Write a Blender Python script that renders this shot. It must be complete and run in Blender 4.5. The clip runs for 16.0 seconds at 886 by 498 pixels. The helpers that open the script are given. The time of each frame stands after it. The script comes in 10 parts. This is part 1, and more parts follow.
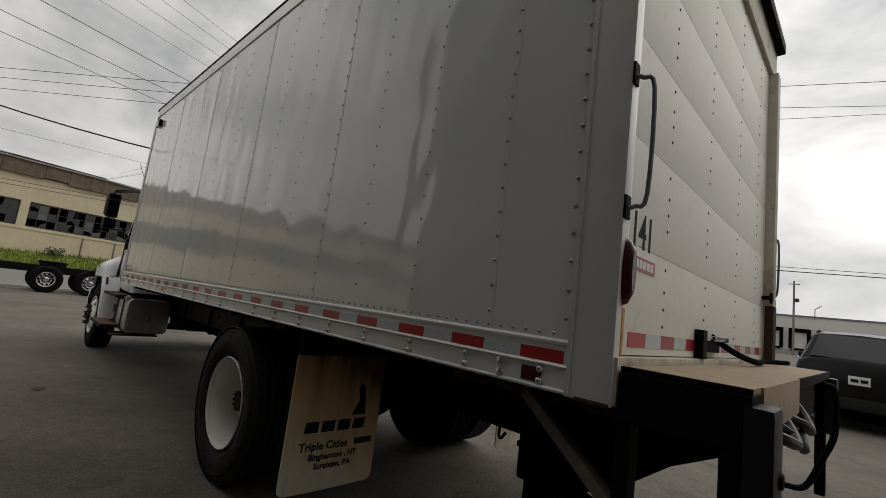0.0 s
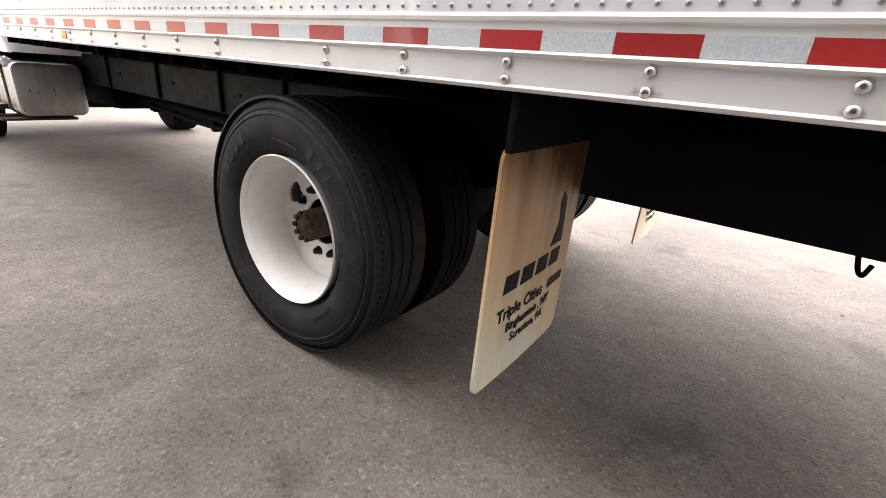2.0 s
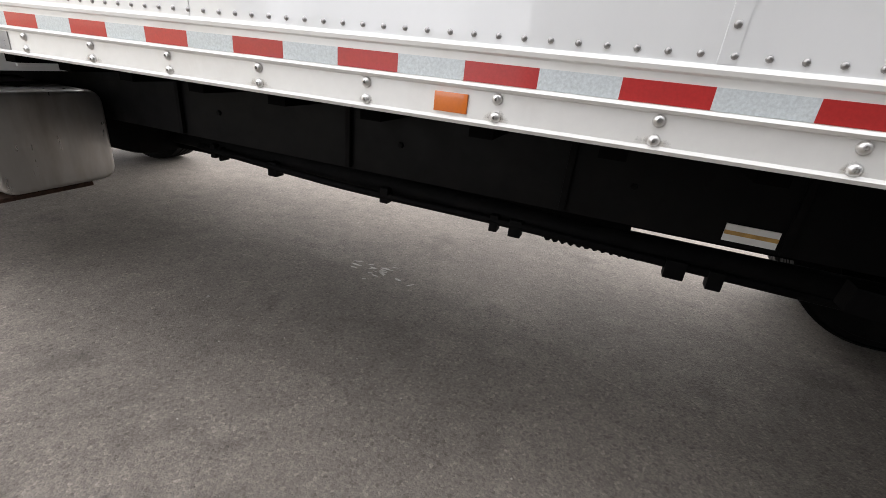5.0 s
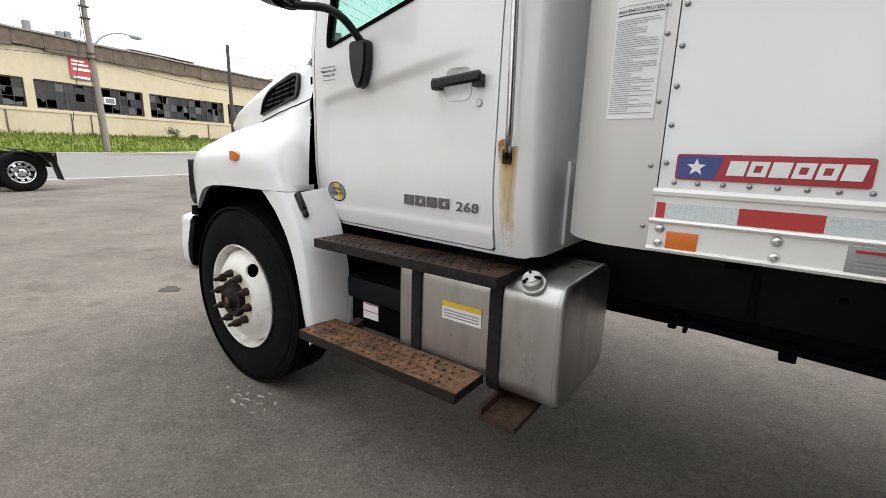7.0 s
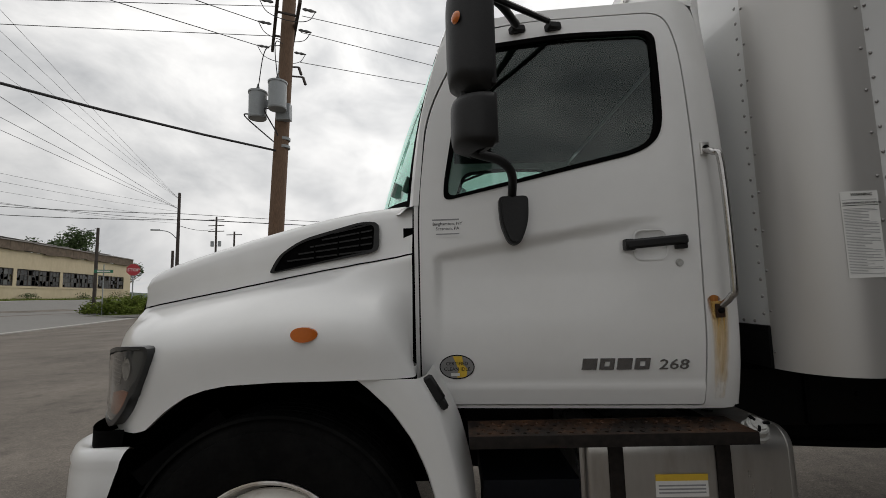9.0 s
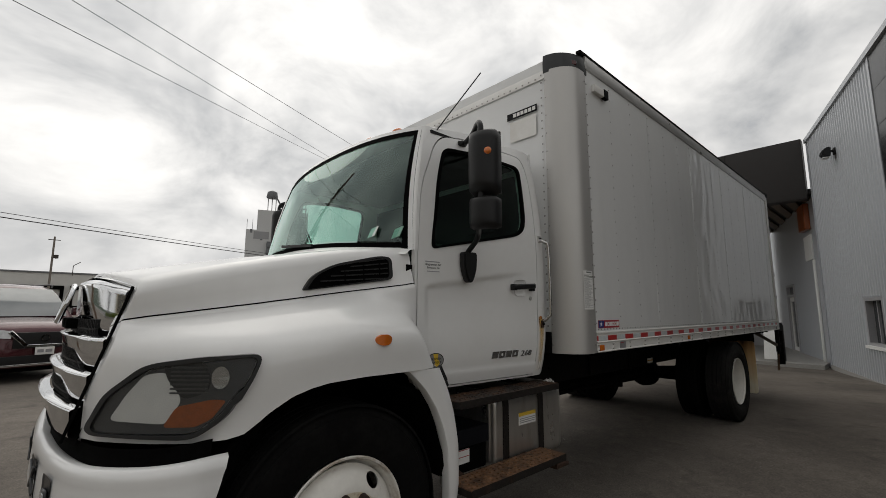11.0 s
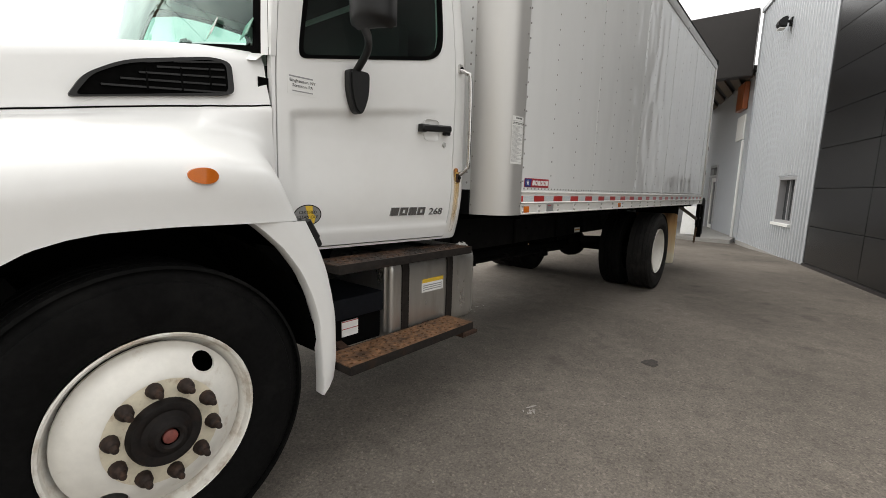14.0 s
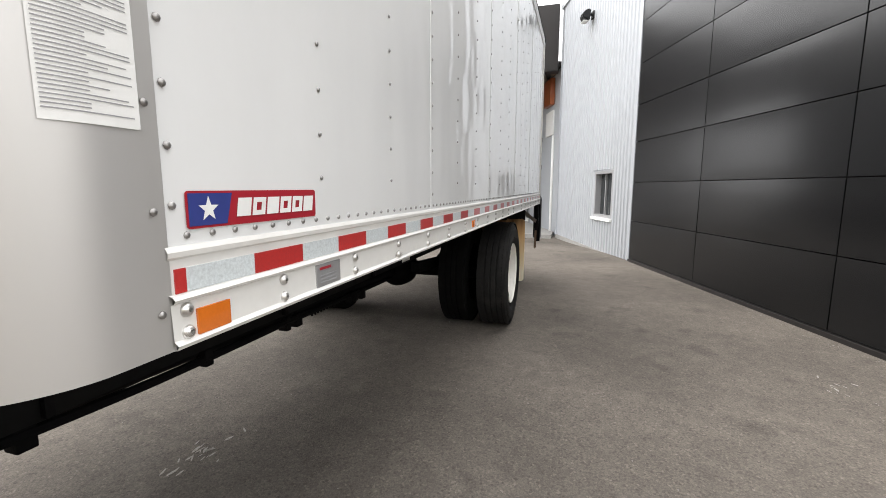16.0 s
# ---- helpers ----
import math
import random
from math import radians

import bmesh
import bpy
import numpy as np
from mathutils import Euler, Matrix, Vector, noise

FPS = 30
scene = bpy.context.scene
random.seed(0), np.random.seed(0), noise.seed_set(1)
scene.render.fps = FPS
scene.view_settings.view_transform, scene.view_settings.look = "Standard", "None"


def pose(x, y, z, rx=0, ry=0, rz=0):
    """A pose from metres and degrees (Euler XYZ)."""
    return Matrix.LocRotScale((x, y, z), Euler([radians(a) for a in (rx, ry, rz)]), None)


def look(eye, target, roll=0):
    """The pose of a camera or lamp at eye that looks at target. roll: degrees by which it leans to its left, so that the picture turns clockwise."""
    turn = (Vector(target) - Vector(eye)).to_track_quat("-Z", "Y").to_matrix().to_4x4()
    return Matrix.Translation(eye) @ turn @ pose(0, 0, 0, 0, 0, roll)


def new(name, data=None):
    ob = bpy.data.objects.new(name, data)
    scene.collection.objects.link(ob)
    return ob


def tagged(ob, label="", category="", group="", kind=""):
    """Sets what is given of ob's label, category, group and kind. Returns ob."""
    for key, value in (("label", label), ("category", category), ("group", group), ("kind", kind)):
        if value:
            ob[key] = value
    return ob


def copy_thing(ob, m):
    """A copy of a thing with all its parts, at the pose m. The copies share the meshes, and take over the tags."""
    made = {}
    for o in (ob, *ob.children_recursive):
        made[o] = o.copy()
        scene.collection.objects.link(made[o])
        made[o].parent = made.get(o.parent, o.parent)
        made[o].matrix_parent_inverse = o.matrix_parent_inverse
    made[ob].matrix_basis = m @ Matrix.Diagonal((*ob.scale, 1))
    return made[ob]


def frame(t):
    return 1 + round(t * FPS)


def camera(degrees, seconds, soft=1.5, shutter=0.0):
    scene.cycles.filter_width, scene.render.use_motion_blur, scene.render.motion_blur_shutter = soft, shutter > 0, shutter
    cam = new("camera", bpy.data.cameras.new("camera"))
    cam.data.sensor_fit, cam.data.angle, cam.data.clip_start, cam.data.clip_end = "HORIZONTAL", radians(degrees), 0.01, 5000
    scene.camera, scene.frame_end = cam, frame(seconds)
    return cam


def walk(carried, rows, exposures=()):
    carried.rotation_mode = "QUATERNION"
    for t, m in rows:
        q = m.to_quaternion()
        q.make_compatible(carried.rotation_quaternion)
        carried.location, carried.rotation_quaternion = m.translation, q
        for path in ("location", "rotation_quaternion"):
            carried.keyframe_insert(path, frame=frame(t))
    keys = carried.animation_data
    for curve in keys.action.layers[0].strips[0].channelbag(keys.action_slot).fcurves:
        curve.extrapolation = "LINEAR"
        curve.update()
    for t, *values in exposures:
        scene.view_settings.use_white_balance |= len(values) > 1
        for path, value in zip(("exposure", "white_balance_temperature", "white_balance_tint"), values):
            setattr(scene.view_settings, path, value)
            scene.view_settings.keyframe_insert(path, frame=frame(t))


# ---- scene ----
cam = camera(90.7, 16.0, 0.75)
PATH = [
    (0, (7.213, -1.232, 1.337), (5.815, 0.174, 1.601), 7.2),
    (0.5, (6.792, -1.171, 1.246), (5.54, 0.385, 1.139), 6.8),
    (1, (6.386, -1.047, 1.143), (5.312, 0.539, 0.567), 5.4),
    (1.5, (5.924, -0.988, 1.108), (4.872, 0.564, 0.414), 5.2),
    (2, (5.472, -0.947, 1.152), (4.424, 0.586, 0.411), 5.3),
    (2.5, (4.959, -0.923, 1.19), (3.919, 0.603, 0.422), 4.8),
    (3, (4.425, -0.949, 1.193), (3.4, 0.581, 0.413), 4.5),
    (3.2, (4.219, -0.957, 1.203), (3.201, 0.579, 0.425), 4.7),
    (5.3, (2.126, -0.914, 1.255), (1.533, 0.821, 0.455), 6.1),
    (5.5, (1.899, -0.925, 1.25), (1.168, 0.75, 0.438), 5.6),
    (6, (1.358, -0.98, 1.302), (0.34, 0.59, 0.597), 4.4),
    (6.5, (0.831, -1.068, 1.342), (-0.291, 0.476, 0.745), 3.6),
    (7, (0.345, -1.206, 1.36), (-0.8, 0.375, 0.927), 1.7),
    (7.5, (-0.087, -1.297, 1.398), (-1.105, 0.424, 1.332), 2.1),
    (8, (-0.502, -1.408, 1.448), (-1.241, 0.443, 1.606), 1.1),
    (8.5, (-0.911, -1.524, 1.451), (-1.393, 0.406, 1.662), -0.0),
    (9, (-1.344, -1.489, 1.434), (-1.383, 0.5, 1.64), -1.4),
    (9.5, (-1.735, -1.471, 1.449), (-1.065, 0.402, 1.653), -4.1),
    (9.7, (-1.972, -1.43, 1.451), (-0.933, 0.265, 1.663), -3.7),
    (11.8, (-3.359, -1.802, 1.423), (-1.961, -0.392, 1.664), 0.2),
    (12, (-3.396, -1.788, 1.411), (-1.989, -0.375, 1.567), 0.5),
    (12.5, (-3.396, -1.775, 1.387), (-1.978, -0.364, 1.358), 0.7),
    (13, (-3.22, -1.743, 1.336), (-1.806, -0.338, 1.173), 0.5),
    (13.5, (-2.845, -1.696, 1.337), (-1.432, -0.303, 1.093), 0.9),
    (14, (-2.436, -1.45, 1.301), (-0.903, -0.197, 1.017), 1.8),
    (14.5, (-1.94, -1.209, 1.363), (-0.216, -0.243, 1.058), -0.8),
    (15, (-1.375, -0.989, 1.408), (0.424, -0.171, 1.1), -1.3),
    (15.5, (-0.846, -0.784, 1.414), (1.049, -0.207, 1.134), -0.7),
    (16, (-0.371, -0.586, 1.378), (1.522, -0.003, 1.099), 0.1),
]
walk(cam, [(t, look(eye, target, roll)) for t, eye, target, roll in PATH], exposures=[
    (0.0, -0.62, 6850, 10), (0.5, 0.5, 6950, 11), (0.8, 1.3, 6720, 14), (1.0, 2.1, 6680, 18), (1.3, 2.48, 6660, 18), (2.0, 2.46, 6650, 18), (3.2, 2.15, 6500, 18),
    (5.3, 1.66, 6450, 13), (5.5, 1.64, 6430, 13), (6.0, 1.40, 6380, 11), (6.6, 1.10, 6350, 10), (7.0, 0.92, 6480, 10), (7.5, 0.18, 6620, 10),
    (8.0, -0.30, 6680, 10), (8.5, -0.55, 6680, 10), (9.0, -0.70, 6680, 10), (9.7, -0.78, 6750, 10), (11.8, -0.70, 6800, 10), (12.5, -0.55, 6800, 10),
    (13.0, -0.20, 6800, 10), (13.5, 0.28, 6850, 11), (14.0, 0.65, 6850, 10), (14.5, 1.15, 6850, 10), (15.0, 1.25, 6800, 10), (16.0, 1.42, 6650, 11)])

# ---------------------------------------------------------------- world and sun
SUN_EL, SUN_AZ = radians(50), radians(28)
world = bpy.data.worlds.new("sky")
scene.world = world
world.use_nodes = True
wn, wl = world.node_tree.nodes, world.node_tree.links
wn.clear()
w_out = wn.new("ShaderNodeOutputWorld")
w_bg = wn.new("ShaderNodeBackground")
w_sky = wn.new("ShaderNodeTexSky")
w_sky.sky_type = "NISHITA"
w_sky.sun_disc = False
w_sky.sun_elevation, w_sky.sun_rotation = SUN_EL, SUN_AZ
w_sky.dust_density = 3.0
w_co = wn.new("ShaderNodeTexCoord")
w_map = wn.new("ShaderNodeMapping")
w_map.inputs["Scale"].default_value = (1.0, 1.0, 1.7)
w_n1 = wn.new("ShaderNodeTexNoise")
w_n1.inputs["Scale"].default_value = 3.0
w_n1.inputs["Detail"].default_value = 7
w_n1.inputs["Roughness"].default_value = 0.57
w_n1.inputs["Distortion"].default_value = 0.35
w_ramp = wn.new("ShaderNodeValToRGB")
w_ramp.color_ramp.elements[0].position = 0.30
w_ramp.color_ramp.elements[0].color = (5.6, 5.9, 6.3, 1)
w_ramp.color_ramp.elements[1].position = 0.66
w_ramp.color_ramp.elements[1].color = (13.6, 13.7, 13.8, 1)
w_cov = wn.new("ShaderNodeValToRGB")
w_cov.color_ramp.elements[0].position = 0.10
w_cov.color_ramp.elements[0].color = (0.55, 0.55, 0.55, 1)
w_cov.color_ramp.elements[1].position = 0.34
w_cov.color_ramp.elements[1].color = (1, 1, 1, 1)
w_mix = wn.new("ShaderNodeMix")
w_mix.data_type = "RGBA"
wl.new(w_co.outputs["Generated"], w_map.inputs["Vector"])
wl.new(w_map.outputs["Vector"], w_n1.inputs["Vector"])
wl.new(w_n1.outputs["Fac"], w_ramp.inputs["Fac"])
wl.new(w_n1.outputs["Fac"], w_cov.inputs["Fac"])
wl.new(w_cov.outputs["Color"], w_mix.inputs["Factor"])
wl.new(w_sky.outputs["Color"], w_mix.inputs["A"])
wl.new(w_ramp.outputs["Color"], w_mix.inputs["B"])
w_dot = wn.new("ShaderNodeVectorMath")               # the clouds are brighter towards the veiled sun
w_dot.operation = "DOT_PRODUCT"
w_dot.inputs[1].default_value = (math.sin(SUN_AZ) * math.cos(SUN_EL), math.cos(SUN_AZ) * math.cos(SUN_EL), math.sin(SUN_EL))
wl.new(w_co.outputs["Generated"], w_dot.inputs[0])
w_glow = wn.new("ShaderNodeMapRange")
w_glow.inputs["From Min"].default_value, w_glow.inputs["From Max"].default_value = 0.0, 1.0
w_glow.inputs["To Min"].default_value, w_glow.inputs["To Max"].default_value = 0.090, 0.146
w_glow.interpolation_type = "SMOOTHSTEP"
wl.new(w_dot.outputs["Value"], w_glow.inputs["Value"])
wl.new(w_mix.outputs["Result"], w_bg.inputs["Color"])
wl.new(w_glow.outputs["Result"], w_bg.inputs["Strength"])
wl.new(w_bg.outputs["Background"], w_out.inputs["Surface"])

sun = new("sun", bpy.data.lights.new("sun", "SUN"))
sun.data.energy, sun.data.angle, sun.data.color = 1.0, radians(60), (1.0, 0.97, 0.92)
sun.matrix_world = look((20 * math.sin(SUN_AZ), 20 * math.cos(SUN_AZ), 20 * math.tan(SUN_EL)), (0, 0, 0))


# ---------------------------------------------------------------- materials
def material(name, color, rough=0.5, metal=0.0, spec=0.5, coat=0.0, grain=0.0, grain_scale=40.0, stain=0.0, stain_color=(0.1, 0.08, 0.06),
             stain_scale=2.0, bump=0.0, bump_scale=60.0, stretch=(1, 1, 1), vary=0.0, stain_from=0.5, rough_vary=0.0, wave=0.0, wave_scale=1.5):
    """A surface with fine grain, broad stains and relief, at real-world size."""
    m = bpy.data.materials.new(name)
    m.use_nodes = True
    n, l = m.node_tree.nodes, m.node_tree.links
    b = n["Principled BSDF"]
    b.inputs["Roughness"].default_value, b.inputs["Metallic"].default_value = rough, metal
    b.inputs["Specular IOR Level"].default_value, b.inputs["Coat Weight"].default_value = spec, coat
    b.inputs["Coat Roughness"].default_value = 0.05
    geo = n.new("ShaderNodeNewGeometry")
    mp = n.new("ShaderNodeMapping")
    mp.inputs["Scale"].default_value = stretch
    l.new(geo.outputs["Position"], mp.inputs["Vector"])

    def tex(scale, detail=5, r=0.6):
        t = n.new("ShaderNodeTexNoise")
        t.inputs["Scale"].default_value, t.inputs["Detail"].default_value, t.inputs["Roughness"].default_value = scale, detail, r
        l.new(mp.outputs["Vector"], t.inputs["Vector"])
        return t

    def mixed(fac, a, bb, blend="MIX"):
        x = n.new("ShaderNodeMix")
        x.data_type, x.blend_type = "RGBA", blend
        for sock, v in (("Factor", fac), ("A", a), ("B", bb)):
            if isinstance(v, (int, float)):
                x.inputs[sock].default_value = v
            elif isinstance(v, tuple):
                x.inputs[sock].default_value = (*v[:3], 1)
            else:
                l.new(v, x.inputs[sock])
        return x.outputs["Result"]

    def ramp(src, lo, hi, a=0.0, z=1.0):
        r = n.new("ShaderNodeMapRange")
        r.inputs["From Min"].default_value, r.inputs["From Max"].default_value = lo, hi
        r.inputs["To Min"].default_value, r.inputs["To Max"].default_value = a, z
        l.new(src, r.inputs["Value"])
        return r.outputs["Result"]

    c = mixed(0.0, color, color)
    if grain:
        g = tex(grain_scale)
        f = ramp(g.outputs["Fac"], 0.3, 0.7)
        c = mixed(f, tuple(v * (1 - grain) for v in color), tuple(min(1.0, v * (1 + grain)) for v in color))
    if stain:
        s = tex(stain_scale, 6, 0.65)
        f = ramp(s.outputs["Fac"], stain_from, stain_from + 0.22, 0.0, stain)
        c = mixed(f, c, stain_color)
    if vary:
        oi = n.new("ShaderNodeObjectInfo")
        v = ramp(oi.outputs["Random"], 0, 1, 1 - vary, 1 + vary)
        comb = n.new("ShaderNodeCombineColor")
        for k in range(3):
            l.new(v, comb.inputs[k])
        c = mixed(1.0, c, comb.outputs["Color"], "MULTIPLY")
    l.new(c, b.inputs["Base Color"])
    if rough_vary:
        rv = tex(stain_scale * 2.3)
        l.new(ramp(rv.outputs["Fac"], 0.3, 0.7, max(0.02, rough - rough_vary), min(1, rough + rough_vary)), b.inputs["Roughness"])
    if bump or wave:
        bp = n.new("ShaderNodeBump")
        bp.inputs["Strength"].default_value = 1.0
        if bump:
            t = tex(bump_scale)
            bp.inputs["Distance"].default_value = bump
        else:
            t = tex(wave_scale, 1, 0.3)
            bp.inputs["Distance"].default_value = wave
        l.new(t.outputs["Fac"], bp.inputs["Height"])
        l.new(bp.outputs["Normal"], b.inputs["Normal"])
        if coat:
            l.new(bp.outputs["Normal"], b.inputs["Coat Normal"])
    return m


def glass_material(name, tint, gloss=0.02, sheen=0.075, cast=(1, 1, 1)):
    """A thin pane: tinted see-through with a mirror sheen that grows at flat angles."""
    m = bpy.data.materials.new(name)
    m.use_nodes = True
    n, l = m.node_tree.nodes, m.node_tree.links
    n.clear()
    out = n.new("ShaderNodeOutputMaterial")
    tr = n.new("ShaderNodeBsdfTransparent")
    tr.inputs["Color"].default_value = (*tint, 1)
    gl = n.new("ShaderNodeBsdfGlossy")
    gl.inputs["Roughness"].default_value = gloss
    gl.inputs["Color"].default_value = (*cast, 1)
    lw = n.new("ShaderNodeLayerWeight")
    lw.inputs["Blend"].default_value = 0.5
    pw = n.new("ShaderNodeMath")
    pw.operation = "POWER"
    pw.inputs[1].default_value = 4.5
    l.new(lw.outputs["Facing"], pw.inputs[0])
    ma = n.new("ShaderNodeMath")
    ma.operation = "MULTIPLY_ADD"
    ma.inputs[1].default_value, ma.inputs[2].default_value = 0.9, sheen
    l.new(pw.outputs["Value"], ma.inputs[0])
    mx = n.new("ShaderNodeMixShader")
    l.new(ma.outputs["Value"], mx.inputs["Fac"])
    l.new(tr.outputs["BSDF"], mx.inputs[1])
    l.new(gl.outputs["BSDF"], mx.inputs[2])
    l.new(mx.outputs["Shader"], out.inputs["Surface"])
    return m


M = {}


def asphalt_material():
    """Worn asphalt: pale chips and dark binder, wide stains and traffic-polished lanes."""
    m = bpy.data.materials.new("asphalt")
    m.use_nodes = True
    n, l = m.node_tree.nodes, m.node_tree.links
    b = n["Principled BSDF"]
    b.inputs["Roughness"].default_value, b.inputs["Specular IOR Level"].default_value = 0.88, 0.3
    geo = n.new("ShaderNodeNewGeometry")

    def noise(scale, detail, r):
        t = n.new("ShaderNodeTexNoise")
        t.inputs["Scale"].default_value, t.inputs["Detail"].default_value, t.inputs["Roughness"].default_value = scale, detail, r
        l.new(geo.outputs["Position"], t.inputs["Vector"])
        return t.outputs["Fac"]

    def rng_(src, lo, hi, a, z):
        r = n.new("ShaderNodeMapRange")
        for k, v in zip(("From Min", "From Max", "To Min", "To Max"), (lo, hi, a, z)):
            r.inputs[k].default_value = v
        l.new(src, r.inputs["Value"])
        return r.outputs["Result"]

    def mul(a, c):
        x = n.new("ShaderNodeMath")
        x.operation = "MULTIPLY"
        l.new(a, x.inputs[0])
        l.new(c, x.inputs[1])
        return x.outputs["Value"]

    chips = n.new("ShaderNodeTexVoronoi")
    chips.inputs["Scale"].default_value = 150
    l.new(geo.outputs["Position"], chips.inputs["Vector"])
    sep = n.new("ShaderNodeSeparateColor")
    l.new(chips.outputs["Color"], sep.inputs["Color"])
    v = rng_(sep.outputs["Red"], 0.0, 1.0, 0.82, 1.18)
    flecks = n.new("ShaderNodeTexVoronoi")
    flecks.inputs["Scale"].default_value = 85
    l.new(geo.outputs["Position"], flecks.inputs["Vector"])
    fs = n.new("ShaderNodeSeparateColor")
    l.new(flecks.outputs["Color"], fs.inputs["Color"])
    v = mul(v, rng_(fs.outputs["Green"], 0.88, 0.97, 1.0, 1.32))
    v = mul(v, rng_(fs.outputs["Blue"], 0.84, 0.95, 1.0, 0.76))
    v = mul(v, rng_(noise(75, 4, 0.7), 0.3, 0.7, 0.82, 1.18))
    v = mul(v, rng_(noise(7.5, 6, 0.7), 0.3, 0.7, 0.84, 1.15))
    v = mul(v, rng_(noise(0.55, 6, 0.6), 0.32, 0.68, 0.68, 1.2))
    v = mul(v, rng_(noise(2.3, 3, 0.5), 0.60, 0.72, 1.0, 0.72))
    col = n.new("ShaderNodeVectorMath")
    col.operation = "SCALE"
    col.inputs[0].default_value = (0.149, 0.130, 0.111)
    l.new(v, col.inputs["Scale"])
    l.new(col.outputs["Vector"], b.inputs["Base Color"])
    bp = n.new("ShaderNodeBump")
    bp.inputs["Distance"].default_value = 0.004
    bp.inputs["Strength"].default_value = 0.8
    l.new(mul(rng_(chips.outputs["Distance"], 0.0, 0.7, 1.0, 0.3), rng_(noise(60, 4, 0.7), 0.2, 0.8, 0.2, 1.0)), bp.inputs["Height"])
    l.new(bp.outputs["Normal"], b.inputs["Normal"])
    return m


M["asphalt"] = asphalt_material()
M["road"] = material("road", (0.20, 0.195, 0.185), 0.9, spec=0.2, grain=0.2, grain_scale=30, stain=0.3, stain_color=(0.14, 0.135, 0.13), stain_scale=0.3)
M["paint"] = material("white_paint", (0.80, 0.80, 0.79), 0.28, coat=0.5, grain=0.012, grain_scale=14, stain=0.10, stain_color=(0.62, 0.60, 0.55), stain_scale=3.0)
M["box"] = material("box_panel_white", (0.76, 0.765, 0.76), 0.3, coat=1.0, grain=0.01, grain_scale=9, stain=0.08, stain_color=(0.60, 0.59, 0.56),
                    stain_scale=1.2, wave=0.012, wave_scale=2.6, stretch=(1.7, 1, 0.75))
M["alu"] = material("satin_aluminium", (0.62, 0.61, 0.59), 0.34, metal=0.85, grain=0.05, grain_scale=8, stain=0.3, stain_color=(0.42, 0.38, 0.33),
                    stain_scale=5, stretch=(0.25, 1, 1), rough_vary=0.08)
M["rail"] = material("painted_rail", (0.74, 0.73, 0.70), 0.38, metal=0.1, coat=0.15, grain=0.02, stain=0.28, stain_color=(0.50, 0.45, 0.39), stain_scale=4)
M["tank"] = material("brushed_tank", (0.53, 0.52, 0.50), 0.34, metal=0.9, grain=0.09, grain_scale=12, stain=0.6, stain_color=(0.30, 0.25, 0.20), stain_scale=4.5, stretch=(1, 1, 0.25), rough_vary=0.1)
M["chrome"] = material("chrome", (0.66, 0.67, 0.68), 0.07, metal=1.0, grain=0.02, stain=0.15, stain_color=(0.5, 0.48, 0.45), stain_scale=9)
M["black"] = material("black_plastic", (0.008, 0.008, 0.0085), 0.45, spec=0.35, grain=0.2, grain_scale=90, stain=0.2, stain_color=(0.02, 0.019, 0.018), stain_scale=6, bump=0.0006, bump_scale=300)
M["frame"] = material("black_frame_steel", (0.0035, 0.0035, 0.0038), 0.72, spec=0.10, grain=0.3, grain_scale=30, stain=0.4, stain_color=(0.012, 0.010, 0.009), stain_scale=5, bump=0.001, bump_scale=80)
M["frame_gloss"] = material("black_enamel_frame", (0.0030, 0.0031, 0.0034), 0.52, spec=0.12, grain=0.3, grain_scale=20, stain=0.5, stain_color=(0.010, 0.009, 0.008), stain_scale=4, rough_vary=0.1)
# near-black for seals and gaps, and for deep shade put into colour
M["liner"] = material("black_parts_and_shade", (0.003, 0.003, 0.003), 0.9, spec=0.03, grain=0.3)
M["rubber"] = material("tyre_rubber", (0.0045, 0.0045, 0.0045), 0.82, spec=0.08, grain=0.3, grain_scale=60, stain=0.5, stain_color=(0.014, 0.0136, 0.013), stain_scale=7, bump=0.0008, bump_scale=120)
M["rim"] = material("white_wheel", (0.76, 0.74, 0.69), 0.38, coat=0.2, grain=0.05, grain_scale=25, stain=0.7, stain_color=(0.36, 0.23, 0.11), stain_scale=11, stain_from=0.61)
M["rust"] = material("rusty_steel", (0.050, 0.027, 0.018), 0.85, spec=0.25, grain=0.5, grain_scale=45, stain=0.6, stain_color=(0.020, 0.015, 0.013), stain_scale=12, bump=0.0015, bump_scale=90)
M["step"] = material("rusted_tread", (0.200, 0.105, 0.056), 0.55, metal=0.25, spec=0.35, grain=0.6, grain_scale=38, stain=0.9, stain_color=(0.026, 0.018, 0.014), stain_scale=13, stain_from=0.46, bump=0.001, bump_scale=90)
M["permit_green"] = material("pale_green_permit", (0.25, 0.45, 0.36), 0.6, grain=0.1)
M["step_dark"] = material("blackened_tread", (0.085, 0.042, 0.022), 0.5, metal=0.25, spec=0.35, grain=0.6, grain_scale=38, stain=0.95, stain_color=(0.012, 0.010, 0.009), stain_scale=10, stain_from=0.36, bump=0.001, bump_scale=90)
M["brace_steel"] = material("weathered_steel", (0.16, 0.135, 0.115), 0.6, metal=0.4, grain=0.3, grain_scale=20, stain=0.6, stain_color=(0.07, 0.05, 0.04), stain_scale=8)
M["rust_beam"] = material("rust_scaled_beam", (0.075, 0.048, 0.036), 0.8, spec=0.25, grain=0.5, grain_scale=25, stain=0.8, stain_color=(0.010, 0.008, 0.007), stain_scale=9, stain_from=0.42, bump=0.001, bump_scale=60)
